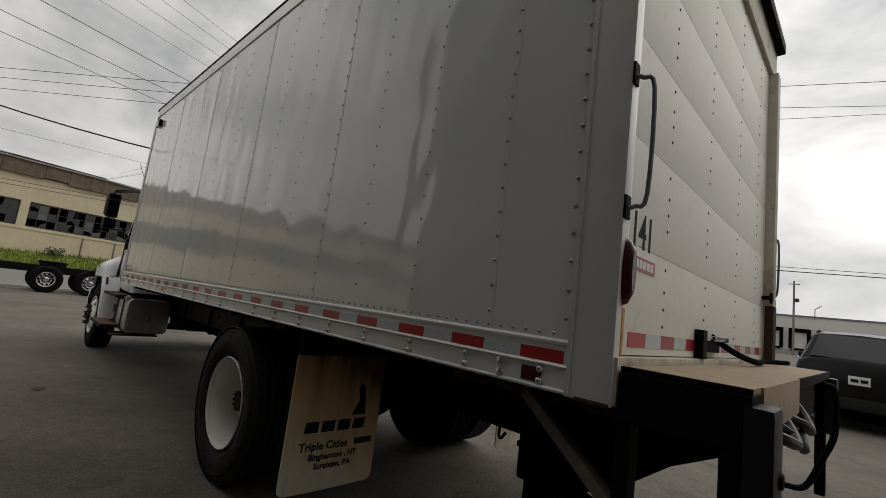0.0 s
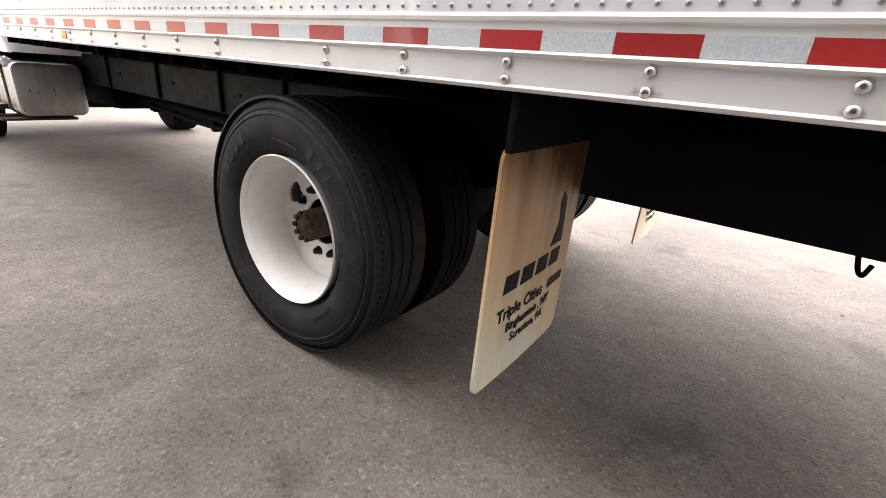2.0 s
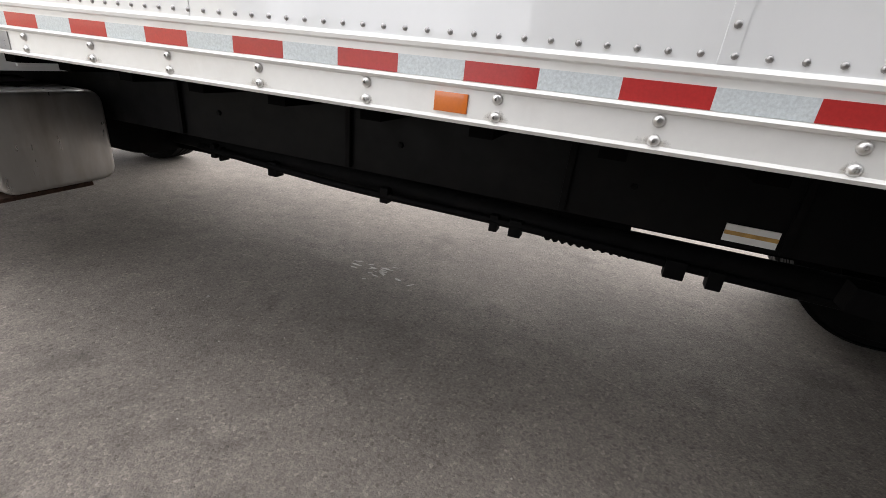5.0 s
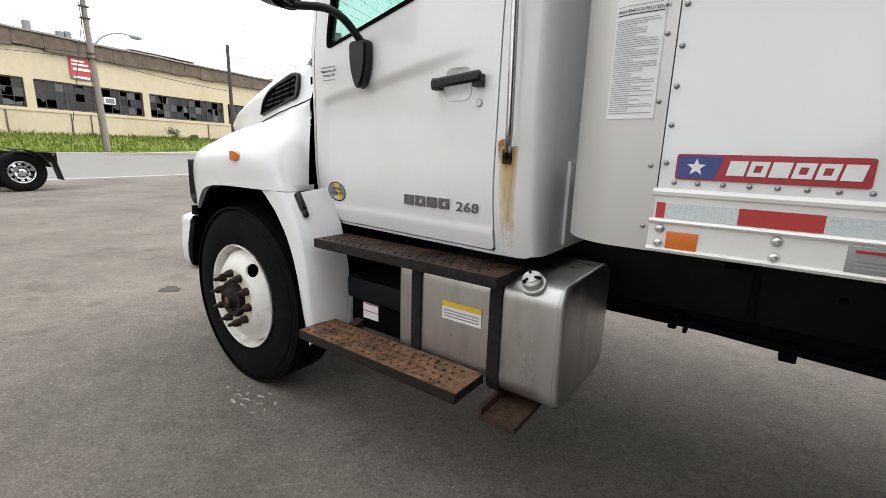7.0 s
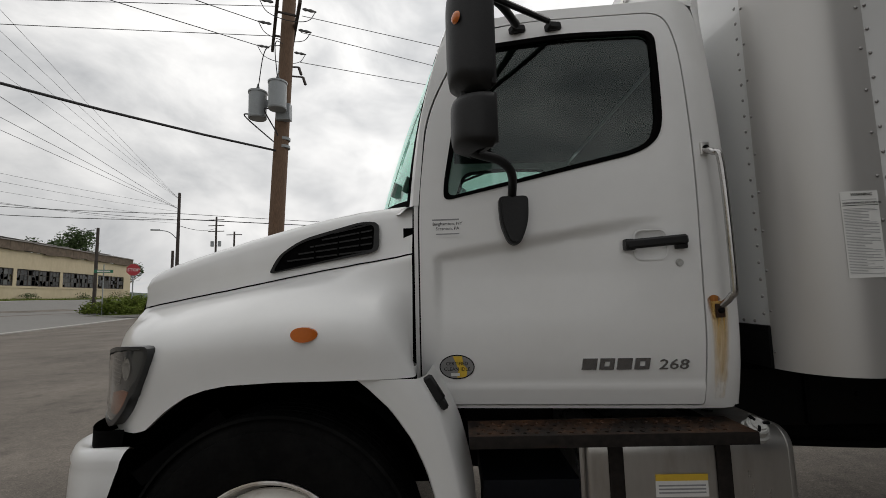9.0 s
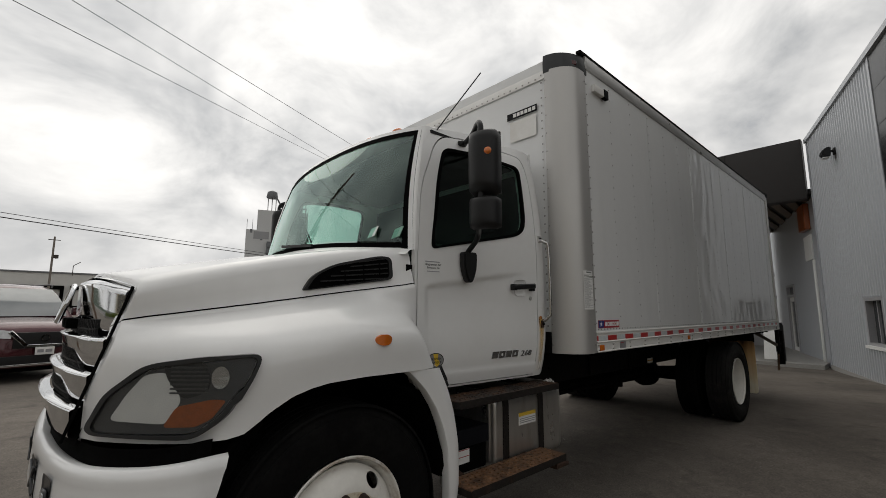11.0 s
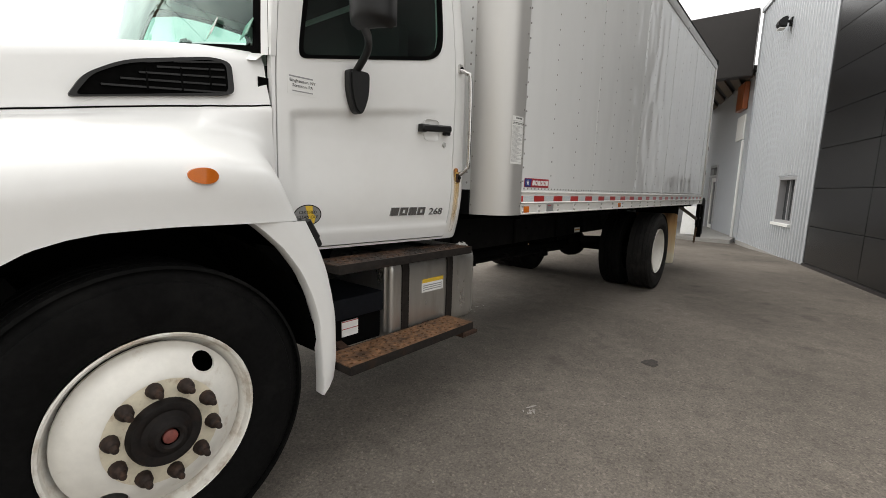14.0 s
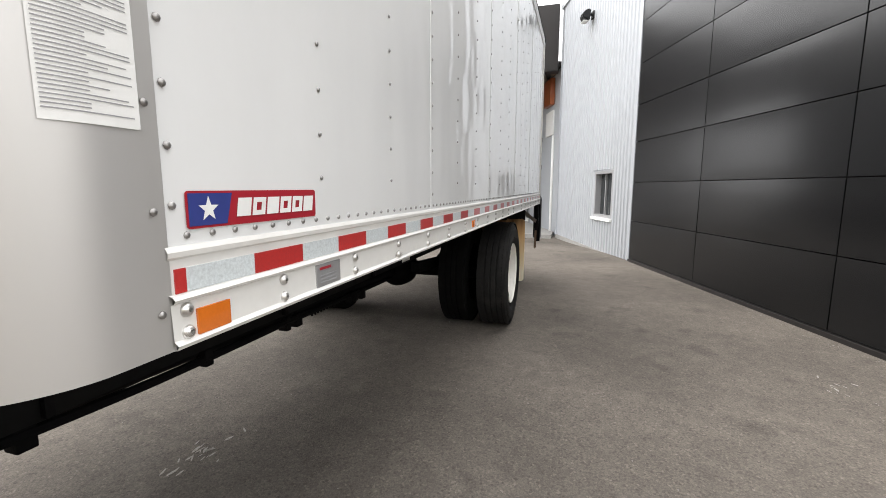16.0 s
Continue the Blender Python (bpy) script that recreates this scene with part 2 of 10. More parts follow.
M["red_tape"] = material("red_reflective_tape", (0.42, 0.030, 0.028), 0.32, coat=0.4, grain=0.10, grain_scale=160, stain=0.15, stain_color=(0.2, 0.04, 0.04), stain_scale=9, vary=0.1)
M["white_tape"] = material("silver_reflective_tape", (0.56, 0.60, 0.61), 0.35, coat=0.4, grain=0.16, grain_scale=170, stain=0.15, stain_color=(0.42, 0.42, 0.42), stain_scale=8, vary=0.05)
M["orange"] = material("amber_lens", (0.62, 0.15, 0.015), 0.22, coat=0.6, grain=0.05, grain_scale=200)
M["dark_red"] = material("dark_red_lens", (0.075, 0.012, 0.014), 0.2, coat=0.7, grain=0.1)


def flap_material():
    """Yellowed ivory plastic with rust that has run down from the hanger in streaks."""
    m = material("ivory_mudflap", (0.80, 0.73, 0.57), 0.5, grain=0.05, grain_scale=9, stain=0.35, stain_color=(0.50, 0.36, 0.15), stain_scale=2.5, stretch=(1, 9.0, 0.6), stain_from=0.5)
    n, l = m.node_tree.nodes, m.node_tree.links
    b = n["Principled BSDF"]
    old = b.inputs["Base Color"].links[0].from_socket
    geo = n.new("ShaderNodeNewGeometry")
    sep = n.new("ShaderNodeSeparateXYZ")
    l.new(geo.outputs["Position"], sep.inputs["Vector"])
    mp = n.new("ShaderNodeMapping")
    mp.inputs["Scale"].default_value = (1, 7.0, 0.5)
    l.new(geo.outputs["Position"], mp.inputs["Vector"])
    t = n.new("ShaderNodeTexNoise")
    t.inputs["Scale"].default_value, t.inputs["Detail"].default_value = 1.6, 6
    l.new(mp.outputs["Vector"], t.inputs["Vector"])
    add = n.new("ShaderNodeMath")
    add.operation = "MULTIPLY_ADD"
    add.inputs[1].default_value = 0.45
    l.new(t.outputs["Fac"], add.inputs[0])
    l.new(sep.outputs["Z"], add.inputs[2])
    r = n.new("ShaderNodeValToRGB")
    e = r.color_ramp.elements
    e[0].position, e[0].color = 0.0, (0, 0, 0, 1)
    e[1].position, e[1].color = 1.0, (1, 1, 1, 1)
    mr = n.new("ShaderNodeMapRange")
    mr.inputs["From Min"].default_value, mr.inputs["From Max"].default_value = 0.58, 1.25
    co = n.new("ShaderNodeTexCoord")
    sg = n.new("ShaderNodeSeparateXYZ")
    l.new(co.outputs["Generated"], sg.inputs["Vector"])
    edge = n.new("ShaderNodeMapRange")
    edge.inputs["From Min"].default_value, edge.inputs["From Max"].default_value, edge.inputs["To Max"].default_value = 0.50, 1.0, 0.30
    l.new(sg.outputs["Y"], edge.inputs["Value"])
    both = n.new("ShaderNodeMath")
    l.new(add.outputs["Value"], both.inputs[0])
    l.new(edge.outputs["Result"], both.inputs[1])
    l.new(both.outputs["Value"], mr.inputs["Value"])
    ramp2 = n.new("ShaderNodeValToRGB")
    q = ramp2.color_ramp
    q.elements[0].position, q.elements[0].color = 0.10, (0.74, 0.46, 0.13, 1)
    q.elements[1].position, q.elements[1].color = 1.0, (0.09, 0.04, 0.014, 1)
    mid_ = q.elements.new(0.62)
    mid_.color = (0.52, 0.24, 0.04, 1)
    l.new(mr.outputs["Result"], ramp2.inputs["Fac"])
    x = n.new("ShaderNodeMix")
    x.data_type = "RGBA"
    pw = n.new("ShaderNodeMath")
    pw.operation = "POWER"
    pw.inputs[1].default_value = 0.55
    l.new(mr.outputs["Result"], pw.inputs[0])
    l.new(pw.outputs["Value"], x.inputs["Factor"])
    l.new(old, x.inputs["A"])
    l.new(ramp2.outputs["Color"], x.inputs["B"])
    l.new(x.outputs["Result"], b.inputs["Base Color"])
    return m


M["flap"] = flap_material()
M["hub_stain"] = material("rust_bled_paint", (0.66, 0.60, 0.47), 0.55, grain=0.12, grain_scale=30, stain=0.95, stain_color=(0.26, 0.12, 0.035), stain_scale=16, stain_from=0.55)
M["rim_gutter"] = material("rust_streaked_rim", (0.76, 0.74, 0.69), 0.35, coat=0.2, grain=0.05, grain_scale=25, stain=0.85, stain_color=(0.27, 0.17, 0.08), stain_scale=7, stain_from=0.50)
M["nut_brown"] = material("dark_wheel_nut", (0.022, 0.014, 0.011), 0.7, spec=0.3, grain=0.5, grain_scale=60, stain=0.5, stain_color=(0.075, 0.035, 0.018), stain_scale=30, vary=0.2)
M["hub_red"] = material("faded_red_plug", (0.20, 0.055, 0.045), 0.6, grain=0.3, grain_scale=50)
M["navy"] = material("navy_plastic", (0.005, 0.006, 0.009), 0.6, spec=0.15, grain=0.2, grain_scale=50)
M["rope"] = material("brown_rope", (0.090, 0.051, 0.027), 0.9, grain=0.4, grain_scale=60)
M["rivet"] = material("dull_rivet", (0.34, 0.33, 0.32), 0.42, metal=0.9, grain=0.1)
M["mirror"] = material("mirror_glass", (0.30, 0.31, 0.32), 0.03, metal=1.0, grain=0.02)
M["post"] = material("silver_painted_post", (0.55, 0.538, 0.52), 0.46, metal=0.62, grain=0.03, grain_scale=6, stain=0.25, stain_color=(0.42, 0.40, 0.37), stain_scale=3, stretch=(1, 1, 0.25))


def rust_veil_material(name="rust_veil", color=(0.66, 0.45, 0.17), lo=0.40, hi=1.6, most=0.8, from_below=False):
    """A thin see-through stain: dense at its top (or foot), fading out in streaks."""
    m = material(name, color, 0.7, grain=0.2, grain_scale=30, stain=0.5, stain_color=tuple(v * 0.72 for v in color), stain_scale=9, stretch=(3, 3, 0.5))
    n, l = m.node_tree.nodes, m.node_tree.links
    out, b = n["Material Output"], n["Principled BSDF"]
    co = n.new("ShaderNodeTexCoord")
    sep = n.new("ShaderNodeSeparateXYZ")
    l.new(co.outputs["Generated"], sep.inputs["Vector"])

    def op(kind, a, c):
        x = n.new("ShaderNodeMath")
        x.operation = kind
        for k, v in enumerate((a, c)):
            if isinstance(v, (int, float)):
                x.inputs[k].default_value = v
            else:
                l.new(v, x.inputs[k])
        return x.outputs["Value"]

    across = op("MULTIPLY", op("MULTIPLY", sep.outputs["X"], op("SUBTRACT", 1.0, sep.outputs["X"])), 4.0)
    mp = n.new("ShaderNodeMapping")
    mp.inputs["Scale"].default_value = (70, 70, 5)
    geo = n.new("ShaderNodeNewGeometry")
    l.new(geo.outputs["Position"], mp.inputs["Vector"])
    t = n.new("ShaderNodeTexNoise")
    t.inputs["Scale"].default_value, t.inputs["Detail"].default_value = 1.0, 4
    l.new(mp.outputs["Vector"], t.inputs["Vector"])
    along_z = op("SUBTRACT", 1.0, sep.outputs["Z"]) if from_below else sep.outputs["Z"]
    dens = op("ADD", op("MULTIPLY", along_z, 0.75), op("MULTIPLY", t.outputs["Fac"], 1.0))
    dens = op("MULTIPLY", dens, across)
    mr = n.new("ShaderNodeMapRange")
    mr.inputs["From Min"].default_value, mr.inputs["From Max"].default_value, mr.inputs["To Max"].default_value = lo, hi, most
    l.new(dens, mr.inputs["Value"])
    tr = n.new("ShaderNodeBsdfTransparent")
    mx = n.new("ShaderNodeMixShader")
    l.new(mr.outputs["Result"], mx.inputs["Fac"])
    l.new(tr.outputs["BSDF"], mx.inputs[1])
    l.new(b.outputs["BSDF"], mx.inputs[2])
    l.new(mx.outputs["Shader"], out.inputs["Surface"])
    return m


M["rubber_dusty"] = material("dusty_tyre_rubber", (0.0125, 0.0122, 0.012), 0.72, spec=0.22, grain=0.35, grain_scale=45, stain=0.8, stain_color=(0.036, 0.034, 0.031), stain_scale=5.5, stain_from=0.52, bump=0.0008, bump_scale=120)
M["rubber_scuff"] = material("scuffed_rubber", (0.026, 0.025, 0.024), 0.75, spec=0.2, grain=0.6, grain_scale=40, stain=0.8, stain_color=(0.018, 0.0175, 0.017), stain_scale=14)
M["hub_black"] = material("greasy_black_hub", (0.010, 0.008, 0.0075), 0.7, spec=0.25, grain=0.4, grain_scale=50, stain=0.4, stain_color=(0.04, 0.022, 0.014), stain_scale=20)
M["step_side"] = material("blackened_steel", (0.014, 0.011, 0.0095), 0.7, spec=0.25, grain=0.5, grain_scale=40, stain=0.7, stain_color=(0.050, 0.023, 0.011), stain_scale=7, stain_from=0.58)
M["bar_steel"] = material("bare_polished_steel", (0.50, 0.49, 0.48), 0.22, metal=1.0, grain=0.1, grain_scale=40, stain=0.4, stain_color=(0.25, 0.21, 0.17), stain_scale=12)
M["oil"] = material("dried_oil", (0.055, 0.048, 0.042), 0.75, spec=0.3, grain=0.4, grain_scale=60, stain=0.5, stain_color=(0.07, 0.063, 0.057), stain_scale=25)
M["cap_grey"] = material("grey_cap", (0.55, 0.55, 0.53), 0.4, metal=0.4, grain=0.15, grain_scale=40, stain=0.4, stain_color=(0.15, 0.14, 0.12), stain_scale=30)
M["amber_dark"] = material("smoked_amber", (0.30, 0.075, 0.018), 0.3, coat=0.3, grain=0.15, grain_scale=60)
M["lamp_grey"] = material("grey_lamp_bezel", (0.055, 0.057, 0.060), 0.35, grain=0.1)
M["rust_veil"] = rust_veil_material("rust_veil", (0.74, 0.49, 0.15), 0.42, 1.6, 0.85)
M["handle_grey"] = material("dull_grey_steel", (0.14, 0.14, 0.13), 0.55, metal=0.3, grain=0.2, grain_scale=50)
M["grime_halo"] = rust_veil_material("grime_halo", (0.36, 0.29, 0.21), 0.72, 1.5, 0.55, True)
M["rust_bloom"] = rust_veil_material("rust_bloom", (0.42, 0.16, 0.03), 0.45, 1.2, 0.95)
M["stone"] = material("loose_stone", (0.24, 0.22, 0.20), 0.9, grain=0.4, grain_scale=60)
M["scrape"] = material("pale_scrape", (0.36, 0.34, 0.31), 0.9, grain=0.3, grain_scale=80)
M["ink"] = material("black_print", (0.010, 0.010, 0.011), 0.7, spec=0.2, grain=0.2)
M["grey_ink"] = material("grey_print", (0.30, 0.30, 0.31), 0.6, grain=0.1)
M["paper"] = material("white_label", (0.78, 0.78, 0.76), 0.5, grain=0.03, stain=0.2, stain_color=(0.6, 0.58, 0.52), stain_scale=8)
M["blue"] = material("blue_decal", (0.035, 0.05, 0.22), 0.35, coat=0.3, grain=0.05)
M["red_decal"] = material("red_decal", (0.36, 0.018, 0.03), 0.35, coat=0.3, grain=0.05)
M["yellow"] = material("yellow_decal", (0.75, 0.50, 0.05), 0.45, grain=0.05)
M["badge"] = material("dark_chrome", (0.24, 0.24, 0.245), 0.25, metal=0.8, grain=0.2, grain_scale=40)
M["silver"] = material("grey_decal", (0.30, 0.30, 0.30), 0.4, metal=0.3, grain=0.08, stain=0.3, stain_color=(0.25, 0.25, 0.25), stain_scale=20)
M["dark_panel"] = material("charcoal_metal_panel", (0.0095, 0.0098, 0.0106), 0.26, spec=0.42, grain=0.04, grain_scale=6, stain=0.2, stain_color=(0.018, 0.018, 0.0188), stain_scale=0.8, vary=0.12)
M["light_metal"] = material("pale_corrugated_metal", (0.45, 0.47, 0.495), 0.42, metal=0.15, grain=0.02, grain_scale=6, stain=0.15, stain_color=(0.48, 0.49, 0.50), stain_scale=0.6)
M["grey_metal"] = material("grey_metal_wall", (0.36, 0.36, 0.37), 0.45, metal=0.2, grain=0.03, stain=0.2, stain_color=(0.28, 0.28, 0.28), stain_scale=0.7)
M["fascia"] = material("dark_fascia", (0.030, 0.027, 0.026), 0.55, spec=0.3, grain=0.05, grain_scale=5)
M["soffit"] = material("wood_soffit", (0.16, 0.12, 0.085), 0.6, grain=0.25, grain_scale=20, stretch=(1, 6, 1), vary=0.2)
M["factory"] = material("cream_render", (0.52, 0.44, 0.31), 0.85, grain=0.06, grain_scale=3, stain=0.45, stain_color=(0.38, 0.31, 0.21), stain_scale=0.35, stretch=(1, 1, 0.5))
M["eave"] = material("weathered_fascia", (0.115, 0.085, 0.062), 0.9, grain=0.3, grain_scale=2.5, stain=0.6, stain_color=(0.20, 0.16, 0.12), stain_scale=0.8)
M["old_roof"] = material("old_metal_roof", (0.30, 0.28, 0.27), 0.6, grain=0.15, grain_scale=1.5, stain=0.7, stain_color=(0.15, 0.10, 0.085), stain_scale=0.35, stretch=(0.3, 2, 1))
M["dark_pane"] = material("dark_pane", (0.012, 0.013, 0.014), 0.25, grain=0.2, vary=0.7)
M["pale_pane"] = material("dusty_pane", (0.065, 0.067, 0.067), 0.5, grain=0.2, grain_scale=3, vary=0.5)
M["grass"] = material("grass", (0.125, 0.168, 0.032), 0.9, spec=0.1, grain=0.5, grain_scale=6, stain=0.5, stain_color=(0.20, 0.19, 0.065), stain_scale=0.7, vary=0.2)
M["leaf"] = material("foliage", (0.050, 0.080, 0.028), 0.8, spec=0.2, grain=0.4, grain_scale=4)
M["hill"] = material("wooded_hill", (0.055, 0.075, 0.055), 0.95, grain=0.35, grain_scale=0.12, stain=0.4, stain_color=(0.08, 0.10, 0.075), stain_scale=0.03)
M["bark"] = material("utility_pole_wood", (0.155, 0.095, 0.060), 0.85, grain=0.35, grain_scale=16, stretch=(4, 4, 0.5), stain=0.4, stain_color=(0.10, 0.075, 0.055), stain_scale=2)
M["grey_wood"] = material("grey_pole_wood", (0.20, 0.175, 0.15), 0.9, grain=0.3, grain_scale=14, stretch=(4, 4, 0.5))
M["dark_pole"] = material("dark_pole", (0.055, 0.045, 0.04), 0.85, grain=0.3, grain_scale=8)
M["wire"] = material("cable", (0.03, 0.03, 0.032), 0.7, grain=0.1)
M["transformer"] = material("grey_transformer", (0.30, 0.32, 0.33), 0.5, metal=0.2, grain=0.08, stain=0.3, stain_color=(0.20, 0.20, 0.19), stain_scale=4)
M["brick"] = material("red_brick_stack", (0.20, 0.075, 0.055), 0.9, grain=0.3, grain_scale=5)
M["dock"] = material("white_dock_wall", (0.62, 0.61, 0.58), 0.7, grain=0.04, grain_scale=1, stain=0.25, stain_color=(0.48, 0.46, 0.42), stain_scale=0.15)
M["silo"] = material("pale_silo", (0.56, 0.56, 0.55), 0.7, grain=0.06, stain=0.3, stain_color=(0.42, 0.41, 0.40), stain_scale=0.2)
M["silo_dark"] = material("louvre_grey", (0.16, 0.165, 0.17), 0.7, grain=0.15, grain_scale=1)
M["car_red"] = material("maroon_car_paint", (0.060, 0.006, 0.011), 0.25, metal=0.3, coat=0.6, grain=0.04)
M["car_black"] = material("black_car_paint", (0.004, 0.004, 0.005), 0.3, spec=0.30, coat=0.0, grain=0.04)
M["seat"] = material("grey_seat_cloth", (0.016, 0.016, 0.017), 0.9, grain=0.2, grain_scale=60)
M["concrete"] = material("concrete", (0.34, 0.33, 0.31), 0.9, grain=0.12, grain_scale=20, stain=0.3, stain_color=(0.24, 0.23, 0.21), stain_scale=1)
M["plywood"] = material("worn_plywood", (0.36, 0.27, 0.18), 0.8, grain=0.2, grain_scale=14, stretch=(1, 5, 1), stain=0.4, stain_color=(0.24, 0.18, 0.13), stain_scale=3)
M["rear_frame"] = material("rusty_white_frame", (0.55, 0.50, 0.40), 0.6, grain=0.1, grain_scale=12, stain=0.8, stain_color=(0.20, 0.10, 0.045), stain_scale=5, stain_from=0.5)
M["door_white"] = material("dirty_white_door", (0.80, 0.78, 0.71), 0.5, spec=0.35, grain=0.03, grain_scale=16, stain=0.45, stain_color=(0.50, 0.36, 0.20), stain_scale=7, stain_from=0.60)
M["rust_run"] = material("rust_run", (0.50, 0.30, 0.09), 0.7, grain=0.3, grain_scale=25, stain=0.5, stain_color=(0.20, 0.08, 0.03), stain_scale=12)
M["lamp_inner"] = material("lamp_reflector", (0.84, 0.83, 0.81), 0.2, metal=0.3, grain=0.06, grain_scale=25)
M["lamp_dark"] = material("lamp_housing", (0.022, 0.0235, 0.025), 0.3, grain=0.1)
M["sign_red"] = material("red_sign", (0.42, 0.035, 0.045), 0.5, grain=0.05)
M["green_sign"] = material("green_sign", (0.02, 0.16, 0.09), 0.5, grain=0.05)
M["window_glass"] = material("dark_window", (0.022, 0.026, 0.028), 0.06, spec=0.6, coat=0.2, grain=0.1, grain_scale=0.5)
M["glass_green"] = glass_material("windscreen_glass", (0.60, 0.86, 0.77), 0.02, 0.10, (0.82, 1.0, 0.94))
M["glass_dark"] = glass_material("tinted_side_glass", (0.62, 0.72, 0.69), 0.02, 0.04)
M["lens_grey"] = material("grey_lamp_glass", (0.35, 0.37, 0.38), 0.1, spec=0.6, coat=0.6, grain=0.1, grain_scale=60)
M["lens"] = glass_material("headlamp_lens", (0.92, 0.93, 0.93), 0.03, 0.025)


# ---------------------------------------------------------------- mesh helpers
def finish(name, bm, mat, parent=None, label="", angle=38, smooth=True):
    me = bpy.data.meshes.new(name)
    bm.normal_update()
    bm.to_mesh(me)
    bm.free()
    if smooth:
        me.polygons.foreach_set("use_smooth", [True] * len(me.polygons))
        me.set_sharp_from_angle(angle=radians(angle))
    me.materials.append(M[mat])
    ob = new(name, me)
    if parent:
        ob.parent = parent
    if label:
        ob["label"] = label
    if name == "lettering":                         # fine print, too small to pick apart letter by letter
        ob["kind"] = "stuff"
    return ob


def part(name, bm, mat, parent, label="", angle=38, smooth=True):
    return finish(name, bm, mat, parent, label, angle, smooth)


def thing(name, label, category, group="", kind=""):
    ob = new(name)
    return tagged(ob, label, category, group, kind)


def box_bm(x0, x1, y0, y1, z0, z1, bevel=0.0, bm=None, seg=2):
    bm = bm or bmesh.new()
    r = bmesh.ops.create_cube(bm, size=1.0)
    vs = r["verts"]
    bmesh.ops.scale(bm, vec=(x1 - x0, y1 - y0, z1 - z0), verts=vs)
    bmesh.ops.translate(bm, vec=((x0 + x1) / 2, (y0 + y1) / 2, (z0 + z1) / 2), verts=vs)
    if bevel:
        es = list({e for v in vs for e in v.link_edges})
        bmesh.ops.bevel(bm, geom=es, offset=bevel, segments=seg, profile=0.7, affect="EDGES")
    return bm


def bar_bm(a, b, w, h, bevel=0.0, bm=None, up=(0, 0, 1)):
    """A square bar from a to b, w wide and h high."""
    a, b = Vector(a), Vector(b)
    d = (b - a).normalized()
    s = d.cross(Vector(up))
    s = s.normalized() if s.length > 1e-4 else Vector((1, 0, 0))
    u = s.cross(d)
    tmp = bmesh.new()
    box_bm(-w / 2, w / 2, 0, (b - a).length, -h / 2, h / 2, bevel, tmp, 1)
    m = Matrix((s, d, u)).transposed().to_4x4()
    m.translation = a
    bmesh.ops.transform(tmp, matrix=m, verts=tmp.verts)
    return merge(bm, tmp)


def merge(bm, other):
    if bm is None:
        return other
    me = bpy.data.meshes.new("tmp")
    other.to_mesh(me)
    other.free()
    bm.from_mesh(me)
    bpy.data.meshes.remove(me)
    return bm


def tube_bm(points, r, sides=10, bm=None, cap=True):
    """A round bar along a line of points."""
    bm = bm or bmesh.new()
    pts = [Vector(p) for p in points]
    rings = []
    prev = None
    for i, p in enumerate(pts):
        d = (pts[min(i + 1, len(pts) - 1)] - pts[max(i - 1, 0)]).normalized()
        if prev is None:
            ref = Vector((0, 0, 1)) if abs(d.z) < 0.9 else Vector((1, 0, 0))
            s = d.cross(ref).normalized()
        else:
            s = (prev - d * prev.dot(d)).normalized()
        prev = s
        u = d.cross(s)
        rr = r[i] if isinstance(r, (list, tuple)) else r
        rings.append([bm.verts.new(p + (s * math.cos(2 * math.pi * k / sides) + u * math.sin(2 * math.pi * k / sides)) * rr) for k in range(sides)])
    for a, b in zip(rings, rings[1:]):
        for k in range(sides):
            bm.faces.new((a[k], a[(k + 1) % sides], b[(k + 1) % sides], b[k]))
    if cap:
        bm.faces.new(rings[0][::-1])
        bm.faces.new(rings[-1])
    return bm


def smooth_path(points, n=6):
    """A rounded line through the points (Catmull-Rom)."""
    p = [Vector(q) for q in points]
    p = [p[0] * 2 - p[1]] + p + [p[-1] * 2 - p[-2]]
    out = []
    for i in range(1, len(p) - 2):
        for k in range(n):
            t = k / n
            a, b, c, d = p[i - 1], p[i], p[i + 1], p[i + 2]
            out.append(0.5 * ((2 * b) + (c - a) * t + (2 * a - 5 * b + 4 * c - d) * t * t + (3 * b - a - 3 * c + d) * t ** 3))
    out.append(p[-2])
    return out


def lathe_bm(profile, sides=48, axis="y", centre=(0, 0, 0), bm=None, close=False):
    """Turns (radius, along) pairs round an axis."""
    bm = bm or bmesh.new()
    rings = []
    for r, a in profile:
        ring = []
        for k in range(sides):
            t = 2 * math.pi * k / sides
            c, s = r * math.cos(t), r * math.sin(t)
            v = {"y": (c, a, s), "x": (a, c, s), "z": (c, s, a)}[axis]
            ring.append(bm.verts.new(Vector(v) + Vector(centre)))
        rings.append(ring)
    pairs = list(zip(rings, rings[1:])) + ([(rings[-1], rings[0])] if close else [])
    for a, b in pairs:
        for k in range(sides):
            bm.faces.new((a[k], b[k], b[(k + 1) % sides], a[(k + 1) % sides]))
    bmesh.ops.recalc_face_normals(bm, faces=bm.faces)
    return bm


def grid_bm(rows, bm=None, flip=False):
    """A sheet through rows of points."""
    bm = bm or bmesh.new()
    vs = [[bm.verts.new(p) for p in row] for row in rows]
    for a, b in zip(vs, vs[1:]):
        for k in range(len(a) - 1):
            f = (a[k], a[k + 1], b[k + 1], b[k])
            bm.faces.new(f[::-1] if flip else f)
    return bm


def thick(bm, t):
    """Gives a sheet thickness, inwards along its normals."""
    bm.normal_update()
    r = bmesh.ops.solidify(bm, geom=bm.faces[:], thickness=t)
    return bm


